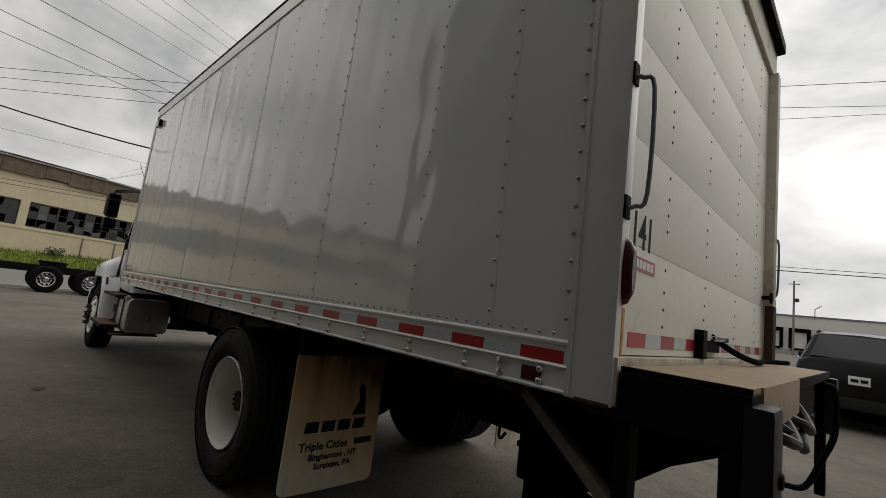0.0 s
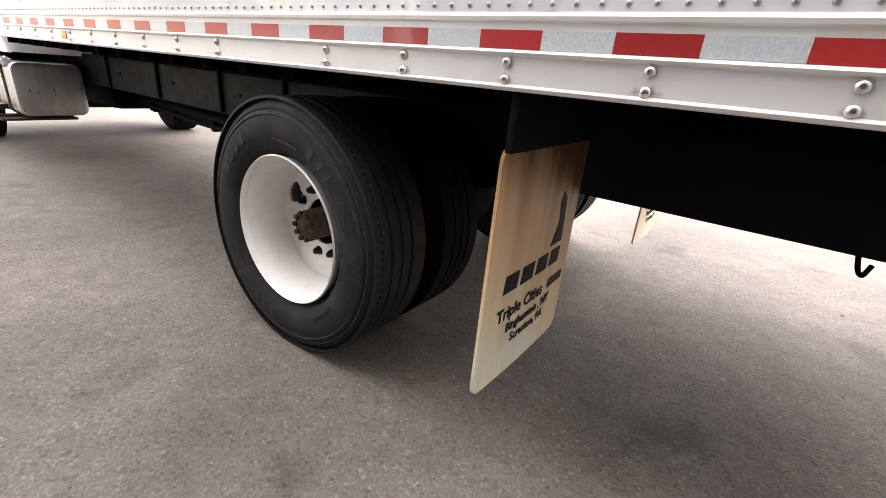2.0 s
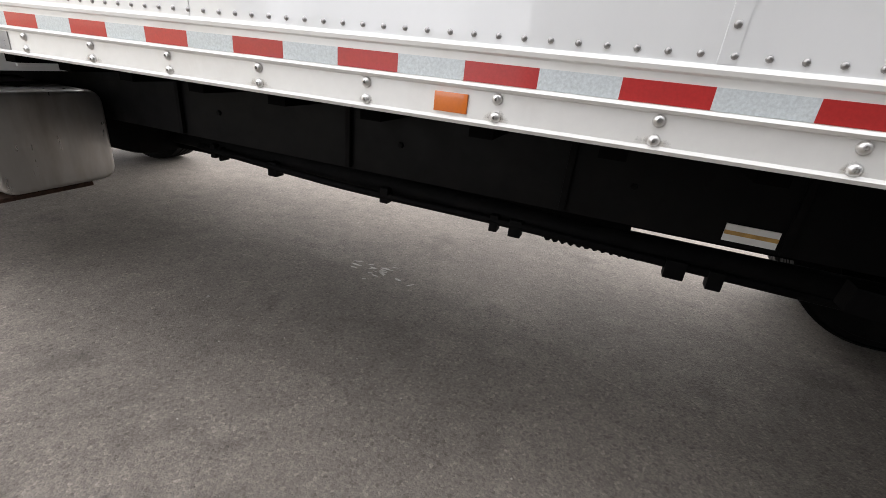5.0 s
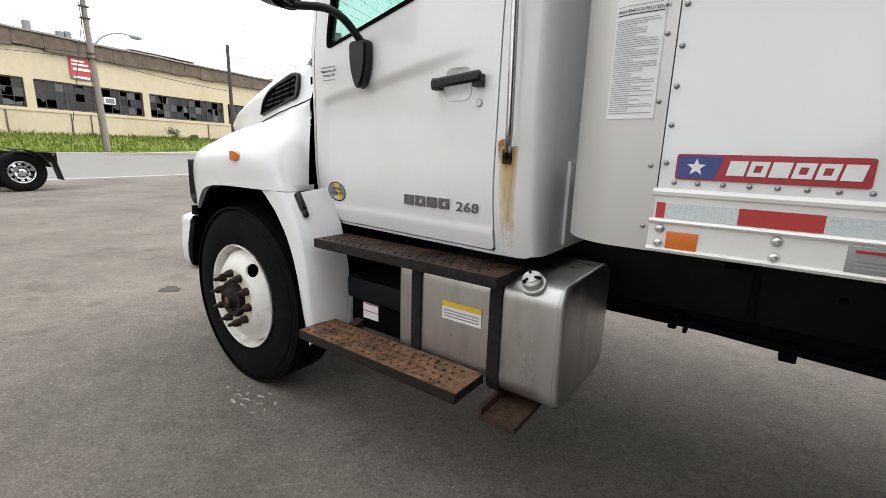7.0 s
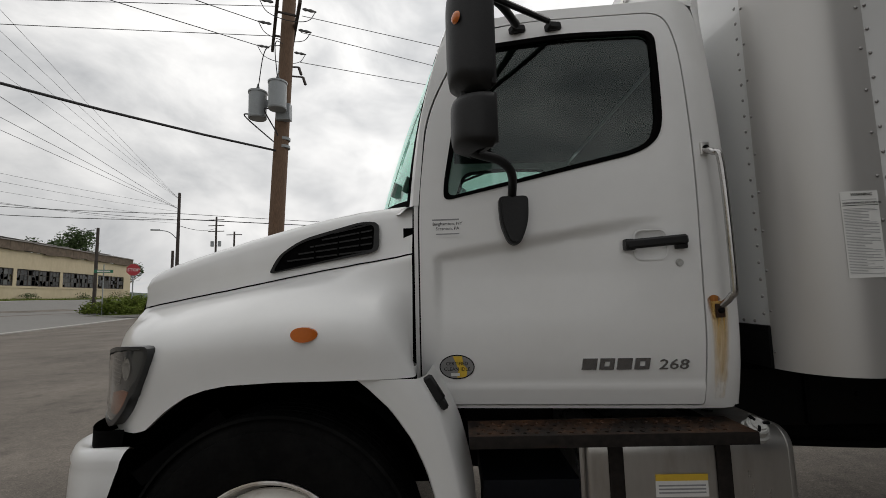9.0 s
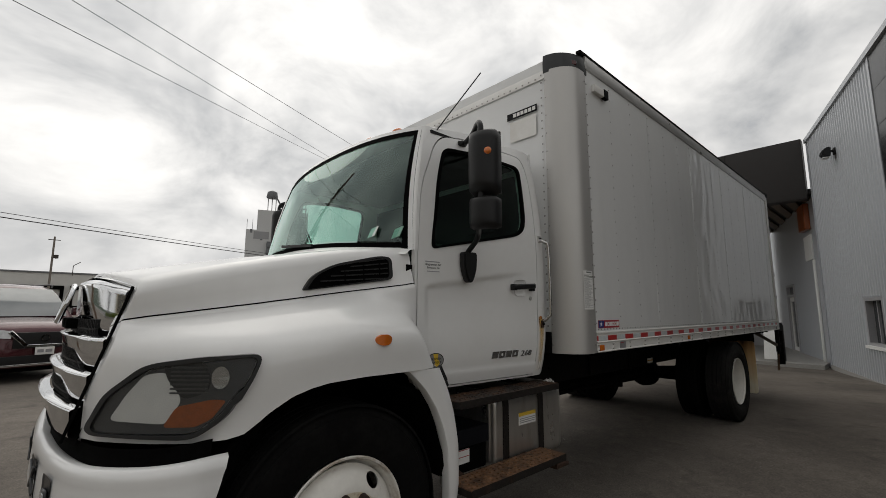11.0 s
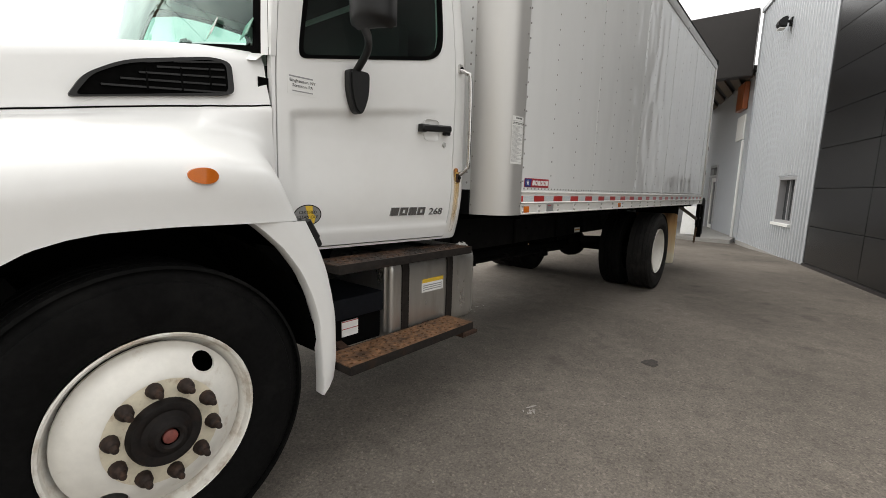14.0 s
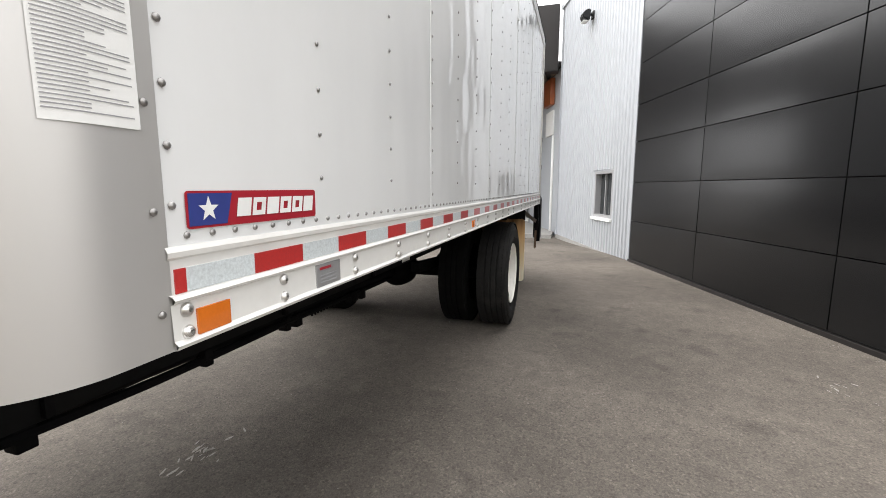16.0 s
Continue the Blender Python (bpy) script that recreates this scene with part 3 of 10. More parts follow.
def plate_bm(outline, holes=(), place=None, depth=0.004, cuts=(), cuts2=()):
    """A flat plate with holes, drawn in (u, v), cut along v and u lines, then laid in space by place(u, v, d)."""
    bm = bmesh.new()
    es = []
    for loop in (outline, *holes):
        vs = [bm.verts.new((u, v, 0)) for u, v in loop]
        es += [bm.edges.new((vs[i], vs[(i + 1) % len(vs)])) for i in range(len(vs))]
    bmesh.ops.triangle_fill(bm, use_beauty=True, use_dissolve=False, edges=es)
    for v in cuts:
        bmesh.ops.bisect_plane(bm, geom=bm.verts[:] + bm.edges[:] + bm.faces[:], plane_co=(0, v, 0), plane_no=(0, 1, 0))
    for u in cuts2:
        bmesh.ops.bisect_plane(bm, geom=bm.verts[:] + bm.edges[:] + bm.faces[:], plane_co=(u, 0, 0), plane_no=(1, 0, 0))
    bmesh.ops.recalc_face_normals(bm, faces=bm.faces)
    flat = [(v, v.co.x, v.co.y) for v in bm.verts]
    ext = bmesh.ops.extrude_face_region(bm, geom=bm.faces[:])
    new_vs = [g for g in ext["geom"] if isinstance(g, bmesh.types.BMVert)]
    back = [(v, v.co.x, v.co.y) for v in new_vs]
    for v, a, b in flat:
        v.co = place(a, b, 0.0)
    for v, a, b in back:
        v.co = place(a, b, depth)
    bmesh.ops.recalc_face_normals(bm, faces=bm.faces)
    return bm


def rounded(points, r=0.03, n=4):
    """A polygon with its corners rounded."""
    out = []
    k = len(points)
    for i in range(k):
        a, b, c = Vector(points[i - 1]), Vector(points[i]), Vector(points[(i + 1) % k])
        rr = r[i] if isinstance(r, (list, tuple)) else r
        d1, d2 = min(rr, (a - b).length * 0.45), min(rr, (c - b).length * 0.45)
        p, q = b + (a - b).normalized() * d1, b + (c - b).normalized() * d2
        for j in range(n + 1):
            t = j / n
            v = p * (1 - t) ** 2 + b * 2 * t * (1 - t) + q * t * t
            out.append((v.x, v.y))
    return out


def text_bm(words, size, place, depth=0.002, align="LEFT", bold=0.0):
    """Lettering in the built-in font, laid in space by place(u, v, d)."""
    cu = bpy.data.curves.new("words", "FONT")
    cu.body, cu.size, cu.align_x, cu.extrude = words, size, align, 0.5
    cu.resolution_u, cu.offset = 2, bold
    ob = bpy.data.objects.new("words", cu)
    scene.collection.objects.link(ob)
    me = ob.to_mesh()
    bm = bmesh.new()
    bm.from_mesh(me)
    ob.to_mesh_clear()
    bpy.data.objects.remove(ob)
    bpy.data.curves.remove(cu)
    for v in bm.verts:
        v.co = Vector(place(v.co.x, v.co.y, -depth if v.co.z > 0 else 0.0))
    bmesh.ops.recalc_face_normals(bm, faces=bm.faces)
    return bm


def rect(u0, u1, v0, v1):
    return [(u0, v0), (u1, v0), (u1, v1), (u0, v1)]


def dome_bm(c, r, h, normal=(0, -1, 0), sides=8, bm=None):
    """A rivet head."""
    bm = bm or bmesh.new()
    nrm = Vector(normal).normalized()
    s = nrm.orthogonal().normalized()
    u = nrm.cross(s)
    c = Vector(c)
    rings = []
    for rr, hh in ((1.0, 0.0), (0.82, 0.6), (0.4, 0.95)):
        rings.append([bm.verts.new(c + (s * math.cos(2 * math.pi * k / sides) + u * math.sin(2 * math.pi * k / sides)) * r * rr + nrm * h * hh) for k in range(sides)])
    for a, b in zip(rings, rings[1:]):
        for k in range(sides):
            bm.faces.new((a[k], a[(k + 1) % sides], b[(k + 1) % sides], b[k]))
    bm.faces.new(rings[-1])
    return bm
# ---------------------------------------------------------------- ground
def ease(t):
    t = max(0.0, min(1.0, t))
    return t * t * (3 - 2 * t)


def ground_z(x, y):
    """The yard is flat, dips a little by the building's far corner and rises to the street and the dock yard."""
    z = -0.14 * ease((x - 8.6) / 4.5) * ease((4.0 - y) / 3.0)
    z += 0.55 * ease((-x - 21.5) / 13.0) + 1.15 * ease((-x - 35.0) / 6.5)
    z += 0.9 * ease((y - 25) / 60.0) * ease((x + 30) / 20.0)
    return z


xs = [-900, -500, -250, -120, -80, -60, -50, -45, -42, -40, -38, -36, -34, -32, -30, -28, -26, -24, -22.5, -21.5, -20, -15, -10, -5, 0, 5, 8, 8.6, 9.2, 9.8, 10.4, 11, 11.6, 12.2, 13.1, 14, 18, 24, 40, 80, 160, 400, 900]
ys = [-900, -400, -150, -60, -30, -15, -8, -5, -3, -1.5, 0, 1, 2, 3, 4, 6, 10, 15, 20, 25, 32, 40, 50, 60, 70, 85, 110, 150, 250, 500, 900]
ground = finish("ground", grid_bm([[(x, y, ground_z(x, y)) for x in xs] for y in ys]), "asphalt", angle=60)
tagged(ground, "worn grey asphalt yard with fine stones and stains", "asphalt", kind="structure")

# street, kerb joint and grass bank along the old factory
U = Vector((-0.22, 0.975, 0)).normalized()          # along the factory front
N = Vector((U.y, -U.x, 0))                          # from the factory towards the yard
F0 = Vector((-43.6, 15.7, 0))


def street_pt(s, d, lift=0.0):
    p = F0 + U * s + N * d
    return (p.x, p.y, ground_z(p.x, p.y) + lift)


ss = [-90 + 6 * k for k in range(36)]
road = finish("road", grid_bm([[street_pt(s, d, 0.015) for s in ss] for d in (7.4, 9, 11, 13, 15, 17, 19, 20.6)]), "road", angle=60)
tagged(road, "pale worn street beyond the yard", "road", kind="structure")
kerb = bmesh.new()
for a, b in zip(ss, ss[1:]):
    for d0, d1, h in ((7.0, 7.4, 0.12), (20.6, 20.95, 0.05)):
        lo = [Vector(street_pt(s, d, -0.05)) for s, d in ((a, d0), (b, d0), (b, d1), (a, d1))]
        hi = [v + Vector((0, 0, h + 0.05)) for v in lo]
        v = [kerb.verts.new(p) for p in lo + hi]
        for f in ((4, 5, 6, 7), (0, 1, 5, 4), (2, 3, 7, 6)):
            kerb.faces.new([v[i] for i in f])
bmesh.ops.recalc_face_normals(kerb, faces=kerb.faces)
tagged(finish("kerb", kerb, "concrete", smooth=False), "low concrete kerb beside the street", "kerb", kind="structure")
bank = finish("grass_bank", grid_bm([[street_pt(s, d, 0.06) for s in ss] for d in (-0.3, 1.5, 3.5, 5.5, 7.05)]), "grass", angle=60)
tagged(bank, "overgrown green grass bank below the factory", "grass", kind="structure")

rng = random.Random(5)
blades = bmesh.new()
for i in range(30000):
    s, d = rng.uniform(-40, 60), rng.uniform(0.0, 7.0)
    p = Vector(street_pt(s, d, 0.05))
    h = rng.uniform(0.08, 0.34) * (1.5 if rng.random() < 0.08 else 1)
    w = rng.uniform(0.02, 0.05)
    q = U * rng.uniform(-1, 1) + N * rng.uniform(-1, 1)
    q = q.normalized() * w
    t = p + Vector((rng.uniform(-0.15, 0.15), rng.uniform(-0.15, 0.15), h))
    blades.faces.new([blades.verts.new(v) for v in (p - q, p + q, t)])
tagged(finish("grass_blades", blades, "grass", smooth=False), "tall uneven grass on the roadside bank", "grass", kind="stuff")

# loose stones and grit on the yard
rng = random.Random(14)
stones = bmesh.new()
for i in range(1500):
    if i < 850:
        x, y = rng.uniform(-5.5, 8.2), rng.uniform(-3.2, 3.5)
    elif i < 1150:
        x, y = rng.uniform(-12, -2), rng.uniform(-3, 8)
    else:
        x = rng.uniform(2.5, 12.8)
        y = -1.54 + 0.325 * (x - 8.5) + 0.05 + abs(rng.gauss(0, 0.10))
    r = rng.uniform(0.0022, 0.006) * (1.9 if rng.random() < 0.05 else 1)
    c = Vector((x, y, ground_z(x, y) + r * 0.35))
    pts = [Vector((math.cos(k * 1.5708) * r * rng.uniform(0.7, 1.2), math.sin(k * 1.5708) * r * rng.uniform(0.7, 1.2), rng.uniform(-0.3, 0.3) * r)) for k in range(4)]
    vs = [stones.verts.new(c + p) for p in pts] + [stones.verts.new(c + Vector((0, 0, r * rng.uniform(0.5, 0.9)))), stones.verts.new(c - Vector((0, 0, r)))]
    for k in range(4):
        stones.faces.new((vs[k], vs[(k + 1) % 4], vs[4]))
        stones.faces.new((vs[(k + 1) % 4], vs[k], vs[5]))
tagged(finish("loose_stones", stones, "stone", smooth=False), "scattered small stones and grit on asphalt", "stones", kind="stuff")

# two dried oil spots
for ox, oy, ra, rb, ph in ((-4.10, 0.50, 0.105, 0.085, 0.4), (1.09, -0.67, 0.075, 0.055, 2.0)):
    loop = [(ox + ra * (1 + 0.16 * math.sin(3 * t + ph) + 0.09 * math.sin(7 * t)) * math.cos(t), oy + rb * (1 + 0.16 * math.sin(3 * t + ph) + 0.09 * math.sin(7 * t)) * math.sin(t)) for t in [2 * math.pi * k / 40 for k in range(40)]]
    spot = finish("oil_stain", plate_bm(loop, (), lambda u, v, d: Vector((u, v, ground_z(u, v) + 0.004 - d)), 0.003), "oil")
    tagged(spot, "small dark oil stain dried into the asphalt", "stain", kind="structure")

# pale scrapes in the asphalt: small ragged flecks
rng = random.Random(31)
for ox, oy, spread, count in ((1.27, 1.22, 0.16, 26), (-1.78, -0.06, 0.16, 22), (3.2, -2.40, 0.20, 12), (-0.19, -0.33, 0.05, 8)):
    flecks = bmesh.new()
    for _ in range(count):
        cx, cy, a, ln = ox + rng.gauss(0, spread * 0.6), oy + rng.gauss(0, spread * 0.35), rng.uniform(-0.7, 0.9), rng.uniform(0.010, 0.034)
        wd = ln * rng.uniform(0.15, 0.4)
        ca, sa_ = math.cos(a), math.sin(a)
        loop = [(-1, 0), (-0.3, -0.9), (0.5, -0.6), (1, 0.1), (0.3, 0.8), (-0.5, 0.7)]
        flecks.faces.new([flecks.verts.new((cx + u * ln * ca - v * wd * sa_, cy + u * ln * sa_ + v * wd * ca, ground_z(cx, cy) + 0.0035)) for u, v in loop])
    tagged(finish("paint_scrape", flecks, "scrape", smooth=False), "pale scraped flecks on the worn asphalt", "stain", kind="stuff")

# ---------------------------------------------------------------- the service building
C1 = Vector((8.5, -1.54, 0))
WD = Vector((1, 0.325, 0)).normalized()             # along the wall, away from the street
WN = Vector((-WD.y, WD.x, 0))                       # out of the wall, towards the truck
ROOF = 6.42


def wall_pt(s, z, out=0.0):
    p = C1 + WD * s + WN * out
    return Vector((p.x, p.y, z))


def wall_box(s0, s1, z0, z1, o0, o1, bm=None, bevel=0.0):
    tmp = box_bm(s0, s1, o0, o1, z0, z1, bevel, None, 1)
    m = Matrix((WD, WN, Vector((0, 0, 1)))).transposed().to_4x4()
    m.translation = C1
    bmesh.ops.transform(tmp, matrix=m, verts=tmp.verts)
    return merge(bm, tmp)


END = 5.12                                          # the pale wall's far corner, along the wall
wall_dark = finish("wall_dark", wall_box(-7.46, -0.004, -0.3, ROOF, -0.30, -0.03), "fascia")
tagged(wall_dark, "wall clad in wide charcoal metal panels", "wall", kind="structure")
rng = random.Random(23)
seam_s = [-0.012, -2.085, -4.262, -6.435, -8.6]
zs = [0.05, 0.765, 1.475, 2.205, 2.85, 3.56, 4.265, 4.97, 5.68, 6.40]
for i in range(4):
    for z0, z1 in zip(zs, zs[1:]):
        s1 = seam_s[i]
        s0 = max(-7.46, seam_s[i + 1] + 0.014)
        sway = rng.uniform(0.0015, 0.0060)              # thin sheet, slightly pillowed between its edges
        lean = rng.uniform(-0.002, 0.002)
        rows = []
        for j in range(11):
            v = max(0.0, min(1.0, (j - 1) / 8))
            row = []
            for i_ in range(13):
                u = max(0.0, min(1.0, (i_ - 1) / 10))
                out = -0.026 if i_ in (0, 12) or j in (0, 10) else sway * (1 - (2 * u - 1) ** 4) * (1 - (2 * v - 1) ** 4) + lean * (2 * v - 1)
                row.append(wall_pt(s0 + (s1 - s0) * u, z0 + 0.006 + (z1 - z0 - 0.012) * v, out))
            rows.append(row)
        bm = grid_bm(rows)
        bmesh.ops.recalc_face_normals(bm, faces=bm.faces)
        part("panel", bm, "dark_panel", wall_dark)
base = finish("baseboard", wall_box(-7.46, -0.004, -0.3, 0.045, -0.03, 0.03), "fascia")
tagged(base, "dark base flashing along the panel wall", "trim", kind="structure")

# pale corrugated wall with a small window opening
wall_pale = thing("wall_pale", "pale grey corrugated metal wall", "wall", kind="structure")
WIN = (0.99, 2.05, 0.72, 1.74)
bm = None
for s0, s1, z0, z1 in ((0, WIN[0], -0.4, ROOF), (WIN[1], END, -0.4, ROOF), (WIN[0], WIN[1], -0.4, WIN[2]), (WIN[0], WIN[1], WIN[3], ROOF)):
    bm = wall_box(s0, s1, z0, z1, -0.30, -0.022, bm)
part("wall_core", bm, "light_metal", wall_pale, smooth=False)
pitch, k = 0.152, 0
while k * pitch < END - 0.02:
    s = k * pitch
    ribs = bmesh.new()
    for z0, z1 in (((-0.3, WIN[2] - 0.03), (WIN[3] + 0.03, ROOF)) if WIN[0] - 0.1 < s < WIN[1] - 0.02 else ((-0.3, ROOF),)):
        prof = [(s, -0.02), (s + 0.055, -0.02), (s + 0.075, 0.004), (s + 0.125, 0.004), (s + 0.148, -0.02)]
        lo = [ribs.verts.new(wall_pt(a, z0, o)) for a, o in prof]
        hi = [ribs.verts.new(wall_pt(a, z1, o)) for a, o in prof]
        for j in range(len(prof) - 1):
            f = ribs.faces.new((lo[j], lo[j + 1], hi[j + 1], hi[j]))
            f.normal_update()
            if f.normal.dot(WN) < 0:
                f.normal_flip()
    part("rib", ribs, "light_metal", wall_pale, smooth=False)
    k += 1
part("base_trim", wall_box(0, END, -0.42, -0.02, -0.02, 0.02), "concrete", wall_pale)
part("roof_edge", wall_box(-7.46, END + 0.05, ROOF, ROOF + 0.12, -0.32, 0.05), "light_metal", wall_pale)
part("corner_trim", wall_box(-0.003, 0.05, -0.3, ROOF, -0.02, 0.012), "light_metal", wall_pale)
part("corner_trim", wall_box(END - 0.06, END + 0.02, -0.4, ROOF, -0.3, 0.014), "light_metal", wall_pale)
win = thing("window_1", "small fixed window in a white metal frame", "window", kind="structure")
fr = None
for s0, s1, z0, z1 in ((WIN[0], WIN[0] + 0.07, WIN[2], WIN[3]), (WIN[1] - 0.07, WIN[1], WIN[2], WIN[3]), (WIN[0] + 0.07, WIN[1] - 0.07, WIN[3] - 0.06, WIN[3]), (WIN[0] + 0.07, WIN[1] - 0.07, WIN[2], WIN[2] + 0.06)):
    fr = wall_box(s0, s1, z0, z1, -0.20, -0.02, fr)
part("window_frame", fr, "grey_metal", win)
part("pane", wall_box(WIN[0] + 0.07, WIN[1] - 0.07, WIN[2] + 0.06, WIN[3] - 0.06, -0.16, -0.15), "window_glass", win)
part("mullion", wall_box(WIN[0] + 0.62, WIN[0] + 0.66, WIN[2] + 0.06, WIN[3] - 0.06, -0.15, -0.11), "grey_metal", win)
part("window_sill", wall_box(WIN[0] - 0.03, WIN[1] + 0.03, WIN[2] - 0.06, WIN[2], -0.1, 0.04), "paper", win)
wl1 = thing("wall_lamp", "dark hooded flood lamp fixed high on the pale wall", "lamp")
part("mount", wall_box(2.53, 2.67, 5.25, 5.42, -0.01, 0.04, None, 0.01), "black", wl1)
part("arm", bar_bm(wall_pt(2.60, 5.34, 0.03), wall_pt(2.60, 5.36, 0.14), 0.05, 0.05, 0.01), "black", wl1)
hood = bmesh.new()
prof = [(0.10, 5.44), (0.20, 5.43), (0.29, 5.34), (0.28, 5.24), (0.12, 5.19)]
lo = [hood.verts.new(wall_pt(2.47, z, o)) for o, z in prof]
hi = [hood.verts.new(wall_pt(2.73, z, o)) for o, z in prof]
for j in range(len(prof)):
    hood.faces.new((lo[j], lo[(j + 1) % 5], hi[(j + 1) % 5], hi[j]))
hood.faces.new(lo[::-1])
hood.faces.new(hi)
bmesh.ops.recalc_face_normals(hood, faces=hood.faces)
bmesh.ops.bevel(hood, geom=hood.edges[:], offset=0.022, segments=2, affect="EDGES")
part("hood", hood, "black", wl1)
part("lens", wall_box(2.49, 2.71, 5.176, 5.194, 0.135, 0.27, None, 0.005), "paper", wl1)

# entrance recess with its dark fascia, soffit and back wall
EX = 13.36
fascia = finish("fascia", box_bm(EX, EX + 0.35, 0.16, 14, 4.74, 6.58), "fascia")
tagged(fascia, "dark brown metal fascia over the entrance", "fascia", kind="structure")
for i in range(7):
    part("fascia_panel", box_bm(EX - 0.02, EX, 0.18 + i * 1.97, 0.18 + (i + 1) * 1.97 - 0.02, 4.76, 6.56, 0.004), "fascia", fascia)
soffit = finish("soffit", box_bm(EX + 0.35, 20.6, 0.0, 14, 4.95, 5.1), "fascia")
tagged(soffit, "slatted wooden soffit above the entrance", "ceiling", kind="structure")
for i in range(34):
    part("slat", bar_bm((EX + 0.4, 0.3 + i * 0.4, 4.90), (20.4, 0.3 + i * 0.4, 4.90), 0.24, 0.06), "soffit", soffit)
back = finish("wall_entrance", box_bm(20.4, 20.8, 2.6, 14, -0.5, 5.0), "grey_metal")
tagged(back, "grey metal wall at the back of the entrance", "wall", kind="structure")
# the entrance side carries on from the pale wall, set back a hand's width
DOOR_S = (9.35, 10.75)
side = finish("wall_recess", wall_box(END + 0.02, DOOR_S[0], -0.5, 5.0, -0.40, -0.10), "light_metal")
tagged(side, "smooth pale metal wall beside the entrance", "wall", kind="structure")
part("wall_piece", wall_box(DOOR_S[1], 14.9, -0.5, 5.0, -0.40, -0.10), "light_metal", side)
part("wall_piece", wall_box(DOOR_S[0], DOOR_S[1], 2.45, 5.0, -0.40, -0.10), "light_metal", side)
part("corner_post", wall_box(END + 0.02, END + 0.16, -0.45, 5.0, -0.10, -0.02, None, 0.01), "light_metal", side)
part("downpipe", wall_box(6.02, 6.12, -0.3, 3.02, -0.10, -0.03, None, 0.02), "paper", side, "white downpipe")
d1 = thing("door_1", "glazed white entrance door with a dark frame and transom", "door", kind="structure")
a, c = DOOR_S
for n, q, mt in (("jamb", (a, a + 0.09, -0.2, 2.45), "grey_metal"), ("jamb", (c - 0.09, c, -0.2, 2.45), "grey_metal"), ("head", (a + 0.09, c - 0.09, 2.36, 2.45), "grey_metal"), ("head", (a + 0.09, c - 0.09, 1.98, 2.07), "grey_metal")):
    part(n, wall_box(*q, -0.24, -0.06, None, 0.006), mt, d1)
leaf = part("leaf", wall_box(a + 0.09, a + 0.24, -0.15, 1.98, -0.20, -0.14, None, 0.004), "paper", d1, "white door leaf")
part("stile", wall_box(c - 0.24, c - 0.09, -0.15, 1.98, -0.20, -0.14, None, 0.004), "paper", leaf)
part("rail", wall_box(a + 0.24, c - 0.24, -0.15, 0.12, -0.20, -0.14, None, 0.004), "paper", leaf)
part("rail", wall_box(a + 0.24, c - 0.24, 1.82, 1.98, -0.20, -0.14, None, 0.004), "paper", leaf)
part("pane", wall_box(a + 0.24, c - 0.24, 0.12, 1.82, -0.18, -0.17), "window_glass", leaf)
part("pane", wall_box(a + 0.09, c - 0.09, 2.07, 2.36, -0.18, -0.17), "window_glass", d1)
part("door_back", wall_box(a, c, -0.3, 2.45, -0.50, -0.42), "liner", d1)
part("door_handle", wall_box(a + 0.15, a + 0.18, 0.85, 1.2, -0.12, -0.08, None, 0.006), "alu", leaf)
sg = thing("wall_sign", "small white sign on the recess wall", "sign")
part("board", wall_box(6.12, 7.02, 3.05, 3.82, -0.10, -0.05, None, 0.01), "paper", sg)
# added amber panel: the warm light on the soffit wood, as colour
el = thing("entrance_lamp", "golden-brown panel standing for lit wood under the soffit", "lamp")
part("housing", wall_box(6.15, 7.0, 3.98, 4.80, -0.10, 0.05, None, 0.02), "amber_dark", el)
step = finish("pavement", box_bm(13.0, 20.4, 0.16, 14, -0.5, -0.02), "concrete")
tagged(step, "concrete pavement in front of the entrance", "pavement", kind="structure")
bd = thing("sandwich_board", "white A-frame sandwich board on the pavement", "sign")
for sgn in (-1, 1):
    b = box_bm(-0.20, 0.20, -0.012, 0.012, 0, 0.90, 0.004)
    bmesh.ops.transform(b, matrix=pose(13.4, 1.34, -0.02, sgn * 14, 0, 90) @ Matrix.Translation((0, sgn * 0.25, 0)), verts=b.verts)
    part("board", b, "paper", bd)
for z0, h in ((0.30, 0.05), (0.46, 0.10), (0.66, 0.05)):
    b = box_bm(-0.14, 0.14, -0.003, 0.003, z0, z0 + h)
    bmesh.ops.transform(b, matrix=pose(13.4, 1.34, -0.02, -14, 0, 90) @ Matrix.Translation((0, -0.265, 0)), verts=b.verts)
    part("print_bar", b, "grey_ink", bd)

# building's mass and roof, closing the yard on that side
mass = finish("building_roof", wall_box(-7.46, END, ROOF - 0.35, ROOF - 0.05, -14, -0.31), "old_roof")
tagged(mass, "flat roof of the service building", "roof", kind="structure")
mass2 = finish("wall_back", wall_box(-7.46, END + 6, -0.4, ROOF - 0.35, -14.3, -14.0), "grey_metal")
tagged(mass2, "plain grey back wall of the service building", "wall", kind="structure")

end = finish("wall_end", wall_box(-7.46, -7.2, -0.4, ROOF - 0.35, -14.0, -0.31), "fascia")
tagged(end, "charcoal end wall of the service building", "wall", kind="structure")
# ---------------------------------------------------------------- the box truck
YC = 1.28                                           # the truck's middle line
AX_F, AX_R, HUB = -1.99, 4.03, 0.515
truck = thing("box_truck", "white box truck with rusty steps parked on asphalt", "truck")


def mirror_y(p):
    return (p[0], 2 * YC - p[1], p[2])


# cargo box ---------------------------------------------------------------
BX0, BX1 = 0.128, 6.572
XF = -0.143                                         # front wall
W2 = 2 * YC
RC = 0.22                                           # corner radius in plan
FLAT = 0.085                                        # flat strip of the corner post before it turns


